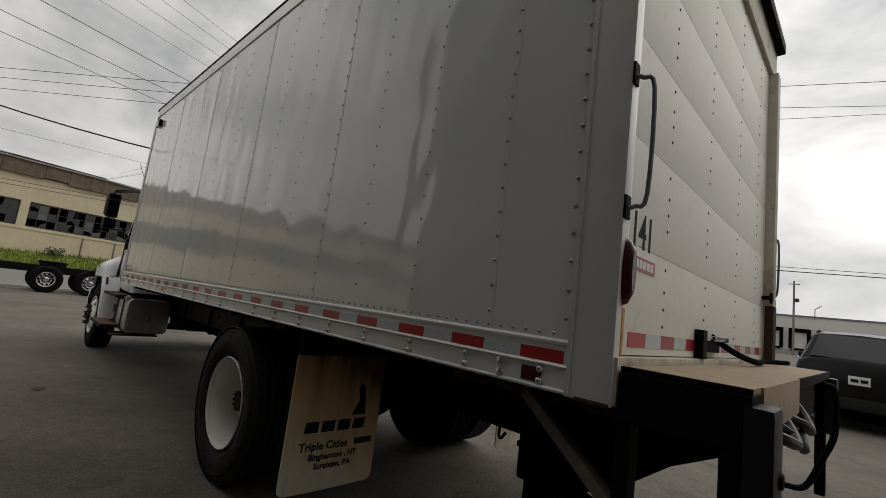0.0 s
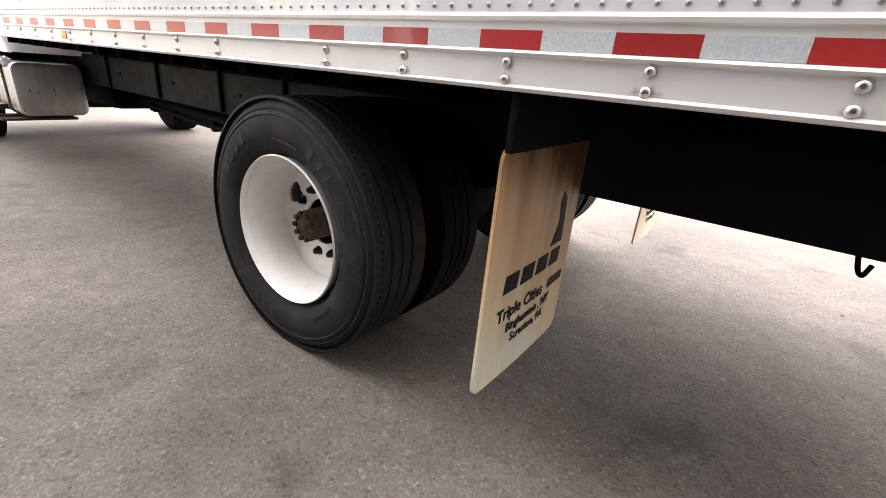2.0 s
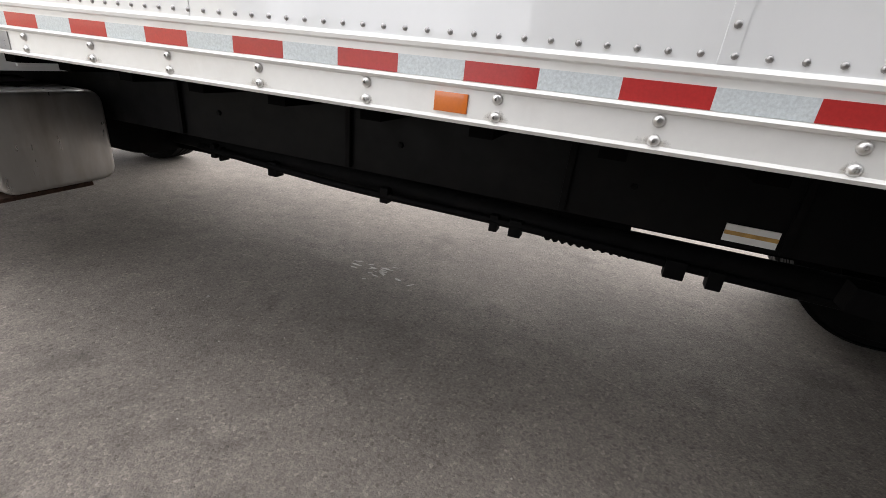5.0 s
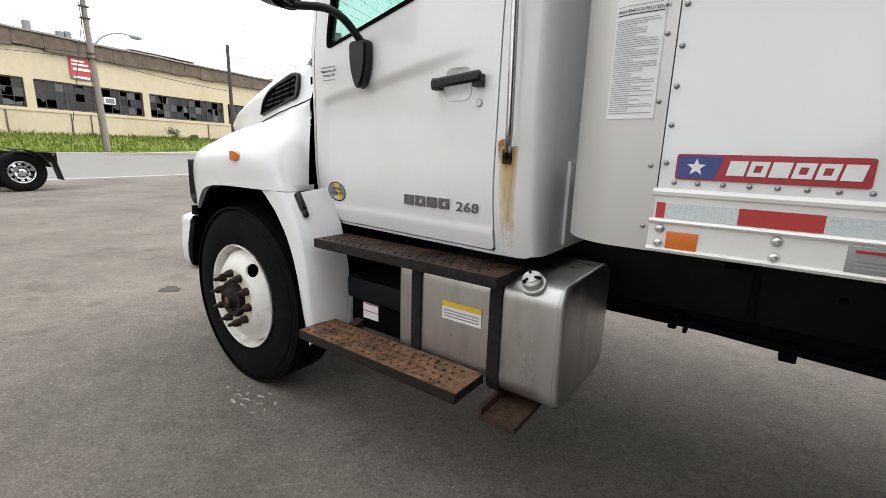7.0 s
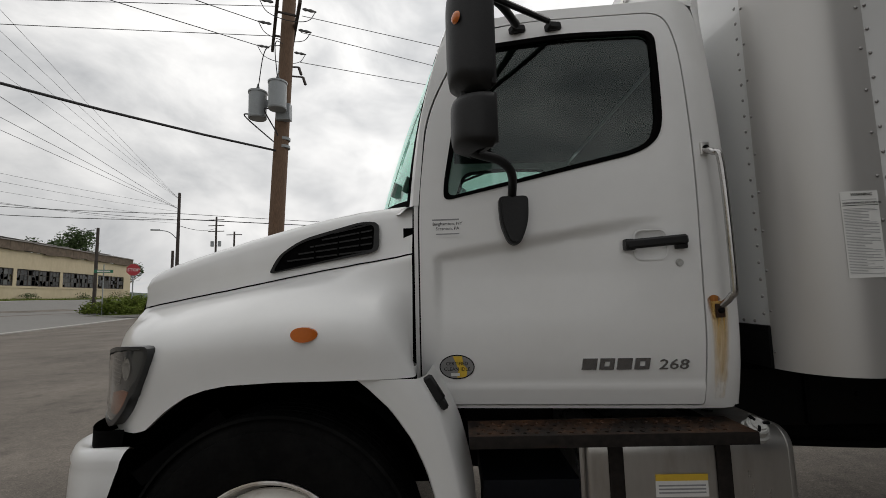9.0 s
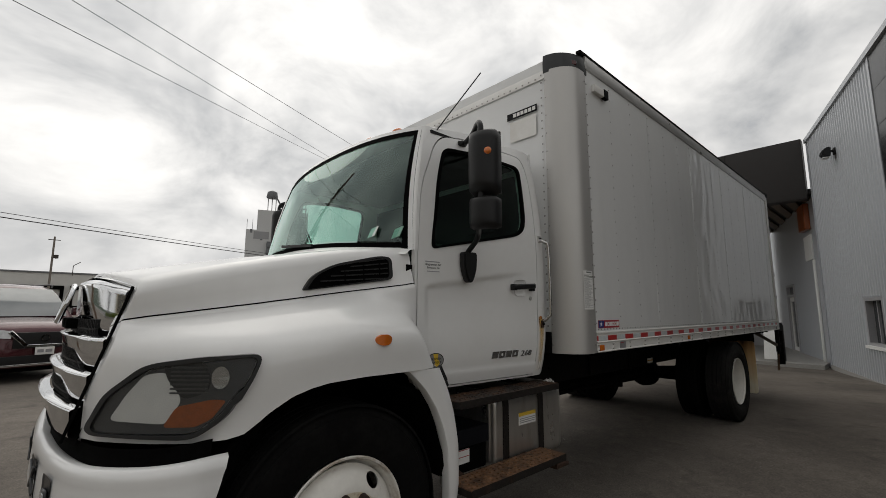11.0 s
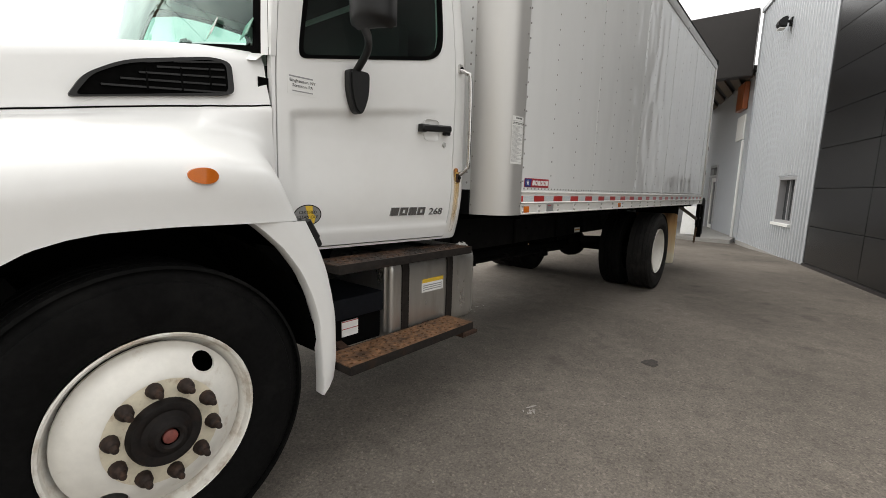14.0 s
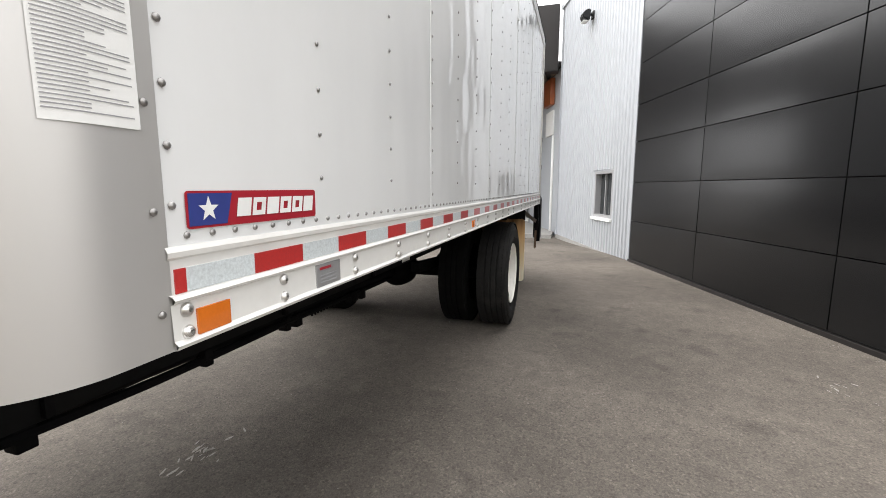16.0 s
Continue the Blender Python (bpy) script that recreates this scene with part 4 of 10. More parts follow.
def plan_ring(r=RC, n=7, inset=0.0):
    """The box's footprint from the left rail, round the front corners, to the right rail."""
    pts = [(BX1, inset), (BX0, inset)]
    rx = BX0 - XF - inset
    for k in range(1, n + 1):
        t = math.pi / 2 * k / n
        pts.append((BX0 - rx * math.sin(t), r - (r - inset) * math.cos(t)))
    pts += [(x, W2 - y) for x, y in reversed(pts)]
    return pts


cargo = part("cargo_box", grid_bm([[(x, y, z) for x, y in [p for p in plan_ring(inset=0.012) if p[1] > 0.1]] for z in (1.13, 3.50)]), "box", truck)
# roof with rounded front edge
roof = bmesh.new()
rows = []
for dz, fwd, ins in ((-0.21, 0.0, 0.0), (-0.14, 0.008, 0.0), (-0.08, 0.035, 0.004), (-0.03, 0.085, 0.02), (0.008, 0.16, 0.05), (0.032, 0.27, 0.14), (0.045, 0.55, 0.5)):
    rows.append([(x + (fwd if x < 0.2 else 0), min(max(y, ins), W2 - ins), 3.55 + dz) for x, y in plan_ring()])
grid_bm(rows, roof)
ring = [v for v in roof.verts if abs(v.co.z - 3.595) < 1e-4]
bmesh.ops.contextual_create(roof, geom=[roof.faces.new(ring)] if len(ring) > 2 else [])
bmesh.ops.recalc_face_normals(roof, faces=roof.faces)
part("roof", roof, "rail", cargo, "cream white roof with a rounded front edge", angle=60)
part("floor", box_bm(0.0, 6.70, 0.03, W2 - 0.03, 1.14, 1.20), "frame", cargo)
# cross members coloured near-black to hold the shade under the floor
for i in range(21):
    x = 0.32 + i * 0.3048
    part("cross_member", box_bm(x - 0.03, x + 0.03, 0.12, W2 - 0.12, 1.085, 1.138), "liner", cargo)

seams = [BX0, 1.36, 2.58, 3.80, 5.02, 6.243, BX1]
for i, (a, b) in enumerate(zip(seams, seams[1:])):
    nx = 10
    rows = []
    for z in [1.28 + (3.47 - 1.28) * k / 12 for k in range(13)]:
        rows.append([(a + (b - a) * k / nx, -0.002 * math.sin(math.pi * k / nx) * 0.5, z) for k in range(nx + 1)])
    bm = grid_bm(rows)
    bmesh.ops.recalc_face_normals(bm, faces=bm.faces)
    for f in bm.faces:
        if f.normal.y > 0:
            f.normal_flip()
    part("side_panel", bm, "box", cargo)
    if 0 < i:
        part("seam_strip", box_bm(a - 0.001, a + 0.026, -0.0018, 0.0, 1.29, 3.47), "box", cargo)
for a, b in zip(seams, seams[1:]):
    bm = grid_bm([[(a, W2, 1.28), (b, W2, 1.28)], [(a, W2, 3.47), (b, W2, 3.47)]])
    part("side_panel", bm, "box", cargo)

# rivets in the panels
riv = bmesh.new()
x = BX0 + 0.035
while x < BX1 - 0.02:
    dome_bm((x, -0.001, 1.303), 0.0062, 0.0042, bm=riv)
    x += 0.0508
for k, s in enumerate(seams[1:-1]):
    z = 1.35
    while z < 3.45:
        dome_bm((s + 0.012, -0.0024, z), 0.0068, 0.0045, bm=riv)
        z += 0.0889
    for off in (0.4067, 0.8134):
        z = 1.40
        while z < 3.42:
            dome_bm((s + off - 1.2204, -0.002, z), 0.0060, 0.004, bm=riv)
            z += 0.1
z = 1.35
while z < 3.45:
    dome_bm((BX0 + 0.012, -0.002, z), 0.0068, 0.0045, bm=riv)
    dome_bm((BX1 - 0.022, -0.002, z), 0.0075, 0.005, bm=riv)
    z += 0.0889
tagged(part("rivets", riv, "rivet", cargo), kind="stuff")

# front corner posts: a flat strip, then the rounded corner
def post_pt(t):
    """Along the post in plan, t from 0 at its rear edge to 1 at the box's front wall."""
    if t < 0.2:
        return BX0 - FLAT * t / 0.2 - 0.002, -0.004
    q = (t - 0.2) / 0.8 * math.pi / 2
    return BX0 - FLAT - (BX0 - FLAT - XF) * math.sin(q) - 0.002, RC - RC * math.cos(q) - 0.004


for sgn in (0, 1):
    rows = []
    for z in (1.128, 1.30, 1.9, 2.6, 3.40):
        rows.append([(px, W2 - py if sgn else py, z) for px, py in (post_pt(k / 20) for k in range(21))])
    bm = grid_bm(rows)
    bmesh.ops.recalc_face_normals(bm, faces=bm.faces)
    thick(bm, 0.004)
    bmesh.ops.recalc_face_normals(bm, faces=bm.faces)
    part("corner_post", bm, "post", cargo, "satin aluminium corner post")
z = 1.19
cr = bmesh.new()
while z < 3.4:
    dome_bm((BX0 - 0.022, -0.006, z), 0.0062, 0.0042, bm=cr)
    dome_bm((XF - 0.003, 0.205, z), 0.0062, 0.0042, (-1, 0, 0), bm=cr)
    z += 0.152
tagged(part("post_rivets", cr, "rivet", cargo), kind="stuff")
cr = bmesh.new()
z = 1.33
while z < 3.4:
    dome_bm((XF - 0.001, 0.245, z), 0.0075, 0.005, (-1, 0, 0), bm=cr)
    z += 0.066
yy = 0.3
while yy < W2 - 0.25:
    dome_bm((XF - 0.001, yy, 1.30), 0.0075, 0.005, (-1, 0, 0), bm=cr)
    dome_bm((XF - 0.001, yy, 3.36), 0.0075, 0.005, (-1, 0, 0), bm=cr)
    yy += 0.066
tagged(part("front_wall_rivets", cr, "rivet", cargo), kind="stuff")
# greyish sill coloured black: shade of the gap behind the cab
part("front_sill", box_bm(XF - 0.014, XF + 0.02, 0.215, W2 - 0.215, 1.128, 1.285, 0.004), "frame", cargo, "metal front sill, blackened for the shade behind the cab")
# dark top caps over the front corners, top rail
cap = []
for z, o in ((3.38, 0.006), (3.46, 0.008), (3.535, 0.0)):
    row = []
    for k in range(11):
        t = math.pi / 2 * k / 10
        row.append((BX0 + 0.02 - (BX0 - XF + 0.02 + o) * math.sin(t), RC - (RC + o) * math.cos(t), z))
    cap.append(row)
bm = grid_bm(cap)
bmesh.ops.recalc_face_normals(bm, faces=bm.faces)
thick(bm, 0.004)
cap_ob = part("corner_cap", bm, "lamp_dark", cargo, "dark grey corner cap with a small lamp")
part("cap_lamp", bar_bm((BX0 - 0.10, 0.012, 3.455), (BX0 - 0.19, 0.075, 3.455), 0.02, 0.045, 0.008), "dark_red", cap_ob)
part("top_rail", box_bm(BX0, 6.70, -0.010, 0.02, 3.44, 3.56, 0.006), "alu", cargo)
part("top_rail", box_bm(BX0, 6.70, W2 - 0.02, W2 + 0.010, 3.44, 3.56, 0.006), "alu", cargo)
part("roof_edge_strip", box_bm(0.05, 6.70, -0.013, 0.03, 3.55, 3.575, 0.004), "frame", cargo)

# bottom rail in two steps with a bead
prof = [(0.0, 1.128), (-0.012, 1.130), (-0.016, 1.137), (-0.008, 1.143), (-0.006, 1.200), (-0.013, 1.203), (-0.016, 1.208), (-0.011, 1.213), (-0.003, 1.215), (-0.003, 1.268),
        (-0.008, 1.272), (-0.009, 1.280), (-0.004, 1.288), (0.02, 1.289), (0.03, 1.128)]
rows = [[(x, y, z) for y, z in prof + prof[:1]] for x in (BX0 - 0.008, 3.3, BX1)]
bm = grid_bm(rows)
bmesh.ops.recalc_face_normals(bm, faces=bm.faces)
part("bottom_rail", bm, "rail", cargo, "dirty white bottom rail", angle=30)
bm = grid_bm([[(x, W2 - y, z) for y, z in prof + prof[:1]] for x in (BX0 - 0.008, BX1)])
part("bottom_rail", bm, "rail", cargo, angle=30)

# bolt pairs, reflective tape, marker lamps and plates on the rail
bolt_me = None
for k in range(0, 22):
    if k in (13,):
        continue
    x = 0.3048 * k + 0.078 if k else 0.146
    for zz in (1.188, 1.152):
        if bolt_me is None:
            b = lathe_bm([(0.0, -0.002), (0.0030, -0.002), (0.0036, -0.0085), (0.0060, -0.0080), (0.0096, -0.0052), (0.0114, -0.002), (0.0117, 0.0)], 16)
            bolt = part("bolt_head", b, "alu", cargo)
            bolt_me = bolt.data
        else:
            bolt = new("bolt_head", bolt_me)
            bolt.parent = cargo
        bolt.location = (x, -0.0075, zz)
    if k > 2:                                        # road grime caught behind the lower bolt
        w_ = 0.045 + 0.014 * math.sin(k * 2.7)
        halo = [(x - w_, 1.1445)] + [(x + w_ * math.cos(a), 1.1445 + 0.026 * math.sin(a)) for a in [math.pi * (1 - j / 10) for j in range(1, 10)]] + [(x + w_, 1.1445)]
        part("grime", plate_bm(halo[::-1], (), lambda u, v, d: Vector((u, -0.0082 + d, v)), 0.0004), "grime_halo", cargo)
part("bolt_head", lathe_bm([(0.0, -0.012), (0.0125, -0.008), (0.0135, 0.0)], 12, centre=(6.33, -0.0075, 1.188)), "alu", cargo)
part("bolt_head", lathe_bm([(0.0, -0.012), (0.0125, -0.008), (0.0135, 0.0)], 12, centre=(6.33, -0.0075, 1.152)), "alu", cargo)
tape_r = tape_w = None
for k in range(0, 22):
    a = 0.3048 * k
    if k == 0:
        part("red_tape", box_bm(0.132, 0.1524, -0.0052, -0.003, 1.2155, 1.2535), "red_tape", cargo)
    else:
        if tape_r is None:
            tape_r = part("red_tape", box_bm(0, 0.1524, -0.0052, -0.003, 1.2155, 1.2535), "red_tape", cargo)
            o = tape_r
        else:
            o = new("red_tape", tape_r.data)
            o.parent = cargo
        o.location = (a, 0, 0)
    if k < 21:
        if tape_w is None:
            tape_w = part("silver_tape", box_bm(0.1524, 0.3048, -0.005, -0.003, 1.2155, 1.2535), "white_tape", cargo)
            o = tape_w
        else:
            o = new("silver_tape", tape_w.data)
            o.parent = cargo
        o.location = (a, 0, 0)
part("marker_reflector", box_bm(0.163, 0.232, -0.0115, -0.006, 1.142, 1.185, 0.002), "orange", cargo, "orange marker reflector")
part("marker_reflector", box_bm(2.075, 2.150, -0.0115, -0.006, 1.150, 1.190, 0.002), "orange", cargo, "orange marker reflector")
part("marker_reflector", box_bm(6.415, 6.485, -0.0115, -0.006, 1.147, 1.192, 0.002), "dark_red", cargo, "dark red marker reflector")
plate = part("rating_plate", box_bm(0.500, 0.605, -0.0105, -0.0065, 1.143, 1.197, 0.001), "silver", cargo, "worn metal data plate")
part("print_bar", box_bm(0.512, 0.560, -0.0118, -0.0104, 1.184, 1.190), "red_decal", plate)
for zz in (1.152, 1.160, 1.168):
    part("print_bar", box_bm(0.515, 0.585, -0.0118, -0.0104, zz, zz + 0.0025), "grey_ink", plate)


# decals -------------------------------------------------------------------
def on_side(x0, z0, y=-0.0035, scale=1.0):
    return lambda u, v, d: Vector((x0 + u * scale, y + d, z0 + v * scale))


decal = part("maker_plate", plate_bm(rounded(rect(0, 0.352, 0, 0.060), 0.007), (), on_side(0.163, 1.312), 0.0012), "red_decal", cargo, "blue and red maker's sticker with a white star")
part("blue_field", plate_bm([(0.004, 0.004), (0.082, 0.004), (0.096, 0.056), (0.004, 0.056)], (), on_side(0.163, 1.312, -0.0045), 0.0008), "blue", decal)
star = [(0.043 + (0.021 if k % 2 == 0 else 0.0085) * math.sin(math.pi * k / 5), 0.030 + (0.021 if k % 2 == 0 else 0.0085) * math.cos(math.pi * k / 5)) for k in range(10)]
part("star", plate_bm(star, (), on_side(0.163, 1.312, -0.0055), 0.0008), "paper", decal)
for k in range(6):
    u = 0.104 + k * 0.0395
    w = 0.034
    sl = 0.006
    outer = [(u, 0.014), (u + w, 0.014), (u + w + sl, 0.047), (u + sl, 0.047)]
    inner = [(u + 0.011, 0.023), (u + w - 0.009, 0.023), (u + w - 0.006, 0.038), (u + 0.014, 0.038)]
    part("plain_block", plate_bm(outer, [inner] if k in (1, 3, 4) else (), on_side(0.163, 1.312, -0.0055), 0.0008), "paper", decal)


# the printed safety sheet wraps the corner post
def on_post(u, v, d):
    """u metres along the curved post, forwards from its rear edge."""
    t = 0.2 * u / FLAT if u < FLAT else 0.2 + 0.8 * (u - FLAT) / ((RC + BX0 - FLAT - XF) / 2 * math.pi / 2)
    px, py = post_pt(t)
    return Vector((px, py - 0.001 + d, v))


def strip_on_post(name, u0, u1, z0, z1, mat, parent, lift):
    rows = [[on_post(u0 + (u1 - u0) * k / 5, z, -lift) for k in range(6)] for z in (z0, z1)]
    bm = grid_bm(rows)
    for f in bm.faces:
        f.normal_update()
        if f.normal.y > 0:
            f.normal_flip()
    return part(name, bm, mat, parent)


sheet = strip_on_post("safety_sheet", 0.028, 0.150, 1.455, 1.748, "paper", cargo, 0.0015)
sheet["label"] = "white printed safety notice with small text"
rng = random.Random(3)
for z in (1.698,):
    strip_on_post("rule", 0.031, 0.147, z, z + 0.002, "ink", sheet, 0.0025)
z = 1.468
while z < 1.722:
    if not 1.690 < z < 1.714:
        ln = rng.choice([0.110, 0.110, 0.104, 0.08, 0.055])
        strip_on_post("print_bar", 0.146 - ln, 0.146, z, z + 0.0016, "grey_ink", sheet, 0.0025)
    z += 0.0052
for words, zz in (("WARNING", 1.731), ("MAINTENANCE PROCEDURE", 1.704)):
    sz = 0.0150 if len(words) < 9 else 0.0098
    bm = text_bm(words, sz, lambda u, v, d: on_post((0.120 if len(words) < 9 else 0.146) - u, 0, 0) + Vector((0, -0.0028 + d, zz + v)), 0.0006)
    part("lettering", bm, "ink", sheet)

# rear frame and roll-up door
part("rear_post", box_bm(BX1, 6.705, -0.008, 0.045, 1.125, 3.50, 0.006), "rail", cargo, "white rear corner post with rust at its foot")
part("rear_post", box_bm(BX1, 6.705, W2 - 0.045, W2 + 0.008, 1.125, 3.50, 0.006), "rear_frame", cargo)
part("post_edge", box_bm(BX1 - 0.004, BX1 + 0.008, -0.013, -0.006, 1.128, 3.45, 0.002), "rail", cargo)
part("rust_edge", box_bm(6.60, 6.700, -0.0105, -0.006, 1.122, 1.133), "rust", cargo)
part("rear_header", box_bm(6.56, 6.715, 0.0, W2, 3.30, 3.56, 0.01), "rear_frame", cargo)
part("rust_run", box_bm(6.7055, 6.7065, 0.03, 0.046, 1.15, 1.40), "rust_run", cargo)
part("rust_plate", box_bm(6.700, 6.749, W2 - 0.154, W2 - 0.030, 1.262, 1.62, 0.004), "rust", cargo, "rusted lower end of the door frame")
part("door_stop", lathe_bm([(0, 0.06), (0.035, 0.06), (0.04, 0.045), (0.014, 0.04), (0.014, 0.0)], 14, "x", (6.69, W2 - 0.20, 1.67)), "frame", cargo, "black rubber door stop")
part("marker_box", box_bm(6.69, 6.735, W2 - 0.01, W2 + 0.055, 1.60, 1.68, 0.006), "frame", cargo)
part("rear_eave", box_bm(6.60, 6.765, -0.015, W2 + 0.015, 3.52, 3.60, 0.01), "frame", cargo)
part("rear_sill", box_bm(6.55, 6.715, 0.0, W2, 1.13, 1.262, 0.004), "rear_frame", cargo)
part("jamb", box_bm(6.63, 6.688, 0.045, 0.078, 1.26, 3.30, 0.003), "rail", cargo)
part("jamb", box_bm(6.63, 6.745, W2 - 0.15, W2 - 0.045, 1.26, 3.30, 0.003), "rear_frame", cargo, "rusty frame member")
door = part("roll_door", box_bm(6.63, 6.66, 0.085, W2 - 0.14, 1.262, 3.30), "door_white", truck, "dented white roll-up rear door")
for i in range(6):
    z0 = 1.265 + i * 0.339
    part("door_panel", box_bm(6.66, 6.690, 0.080, W2 - 0.143, z0 + 0.0008, z0 + 0.3382, 0.0015), "door_white", door)
for yy in (0.42, 0.95, 1.55, 2.1):
    b = bmesh.new()
    for i in range(6):
        z0 = 1.265 + i * 0.339
        for dz in (0.10, 0.16, 0.22, 0.30):
            dome_bm((6.690, yy, z0 + dz), 0.0065, 0.003, (1, 0, 0), 6, b)
    tagged(part("hinge_rivets", b, "rust", door), kind="stuff")
for k in range(8):
    yy = 0.12 + k * 0.29
    part("door_tape", box_bm(6.6905, 6.692, yy, yy + 0.145, 1.29, 1.335), "red_tape", door)
    part("door_tape", box_bm(6.6905, 6.692, yy + 0.145, yy + 0.29, 1.29, 1.335), "white_tape", door)
part("lettering", text_bm("141", 0.160, lambda u, v, d: Vector((6.6905 - d, 0.090 + u * 0.80, 1.600 + v)), 0.001, bold=0.002), "ink", door)
part("maker_plate", box_bm(6.6905, 6.692, 0.085, 0.310, 1.528, 1.572), "red_decal", door, "red maker's sticker")
for k in range(6):
    part("plain_block", box_bm(6.692, 6.6925, 0.108 + k * 0.032, 0.133 + k * 0.032, 1.537, 1.563), "paper", door)
latch = part("latch", box_bm(6.69, 6.725, 0.82, 0.88, 1.262, 1.38, 0.004), "frame", door, "black latch with a chrome lever")
part("lever", box_bm(6.715, 6.730, 0.98, 1.24, 1.340, 1.362, 0.003), "chrome", latch)
part("plate", box_bm(6.69, 6.715, 0.88, 1.14, 1.29, 1.34, 0.003), "frame", latch)
for yy, s in ((0.006, 1), (W2 - 0.006, -1)):
    pts = [(6.706, yy, 1.69), (6.725, yy + s * 0.012, 1.695), (6.752, yy + s * 0.028, 1.735), (6.754, yy + s * 0.028, 2.06), (6.725, yy + s * 0.012, 2.095), (6.706, yy, 2.10)]
    hd = part("grab_handle", tube_bm(smooth_path(pts, 4), 0.0068, 8), "handle_grey", truck, "bent dark grey steel grab handle")
    for z0 in (1.655, 2.07):
        part("foot_plate", box_bm(6.704, 6.712, yy - 0.018, yy + 0.018, z0, z0 + 0.07, 0.003), "frame", hd)
tl = part("tail_lamp", lathe_bm([(0.0, 0.02), (0.018, 0.02), (0.026, 0.01), (0.028, 0.0)], 24, "x"), "dark_red", truck, "long dark red tail lamp")
tl.scale = (1.3, 0.85, 3.5)
tl.location = (6.706, 0.030, 1.505)
top_lamp = part("side_lamp", box_bm(0.23, 0.455, -0.034, 0.0, 3.27, 3.335, 0.008), "rail", truck, "small side lamp high on the box")
part("end_cap", box_bm(0.39, 0.462, -0.040, -0.004, 3.262, 3.342, 0.008), "frame", top_lamp)

# faded patch and maker's strip on the box's front wall
part("faded_patch", box_bm(XF - 0.0035, XF - 0.002, 0.30, 0.57, 2.88, 3.06), "rail", cargo, "peeled grey sticker patch")
part("maker_strip", box_bm(XF - 0.0035, XF - 0.002, 0.29, 0.60, 3.085, 3.145), "ink", cargo, "black maker's strip")
for k in range(6):
    part("plain_block", box_bm(XF - 0.005, XF - 0.0036, 0.305 + k * 0.04, 0.335 + k * 0.04, 3.10, 3.132), "paper", cargo)
# chassis ------------------------------------------------------------------
for s, yy in ((1, 0.80), (-1, W2 - 0.80)):
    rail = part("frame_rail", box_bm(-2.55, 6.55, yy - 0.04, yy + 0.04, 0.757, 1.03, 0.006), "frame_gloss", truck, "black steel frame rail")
    # the sill's near-black carries the underside's shade, not its wood
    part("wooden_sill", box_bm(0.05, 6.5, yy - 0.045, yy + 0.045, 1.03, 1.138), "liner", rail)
    if s == 1:
        for x in (0.37, 1.37, 2.32, 3.05):
            part("bracket", box_bm(x - 0.012, x + 0.012, yy - 0.062, yy - 0.04, 0.765, 1.10, 0.004), "frame", rail)
        for x in (0.62, 1.62, 2.55):
            part("frame_bolt", lathe_bm([(0, -0.010), (0.011, -0.009), (0.014, 0)], 6, centre=(x, yy - 0.04, 0.90)), "frame", rail)
for x in (-1.2, 0.4, 1.9, 3.2, 5.0, 6.3):
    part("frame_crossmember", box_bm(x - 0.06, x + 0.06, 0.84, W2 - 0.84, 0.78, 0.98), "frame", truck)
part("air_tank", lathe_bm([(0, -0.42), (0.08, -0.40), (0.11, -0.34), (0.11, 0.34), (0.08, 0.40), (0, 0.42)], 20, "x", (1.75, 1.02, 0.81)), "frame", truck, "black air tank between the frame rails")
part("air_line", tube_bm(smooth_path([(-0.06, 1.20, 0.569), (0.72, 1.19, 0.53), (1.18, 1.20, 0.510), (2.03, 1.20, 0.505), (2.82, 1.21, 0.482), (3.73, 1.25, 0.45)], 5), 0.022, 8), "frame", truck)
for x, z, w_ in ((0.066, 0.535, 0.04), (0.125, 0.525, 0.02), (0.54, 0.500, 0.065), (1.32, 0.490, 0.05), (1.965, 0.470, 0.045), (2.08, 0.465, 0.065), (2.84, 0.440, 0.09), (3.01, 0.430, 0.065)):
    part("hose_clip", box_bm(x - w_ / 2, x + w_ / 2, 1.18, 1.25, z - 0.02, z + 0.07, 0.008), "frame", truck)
part("spring_line", tube_bm([(2.22 + 0.008 * k, 1.20 + 0.009 * math.cos(k * 1.3), 0.480 + 0.009 * math.sin(k * 1.3)) for k in range(60)], 0.008, 6), "frame", truck)
sticker = part("frame_sticker", box_bm(2.865, 3.025, 0.752, 0.757, 0.776, 0.836), "paper", truck, "dirty white sticker on the frame")
part("stripe", box_bm(2.865, 3.025, 0.750, 0.753, 0.800, 0.814), "rust_run", sticker)
part("drive_shaft", tube_bm([(-0.6, YC, 0.60), (0.8, YC, 0.578), (1.6, YC, 0.552), (2.4, YC, 0.518), (3.85, YC, 0.515)], 0.062, 12), "frame", truck)
# two added near-black blocks fill the underside with shade
part("shaft_tunnel", box_bm(-0.55, 2.62, 1.27, 1.36, 0.50, 0.82, 0.03), "liner", truck, "black block filling in the shade along the drive shaft")
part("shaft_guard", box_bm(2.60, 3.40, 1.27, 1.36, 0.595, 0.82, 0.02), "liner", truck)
part("exhaust_pipe", tube_bm(smooth_path([(-0.5, 1.95, 0.62), (1.0, 1.9, 0.60), (2.8, 1.85, 0.62), (3.4, 1.9, 0.9), (4.4, 1.9, 0.92), (5.2, 1.95, 0.62)], 5), 0.06, 12), "rust", truck)
part("muffler", lathe_bm([(0, -0.5), (0.13, -0.48), (0.15, -0.42), (0.15, 0.42), (0.13, 0.48), (0, 0.5)], 20, "x", (0.9, 1.82, 0.62)), "rust", truck)
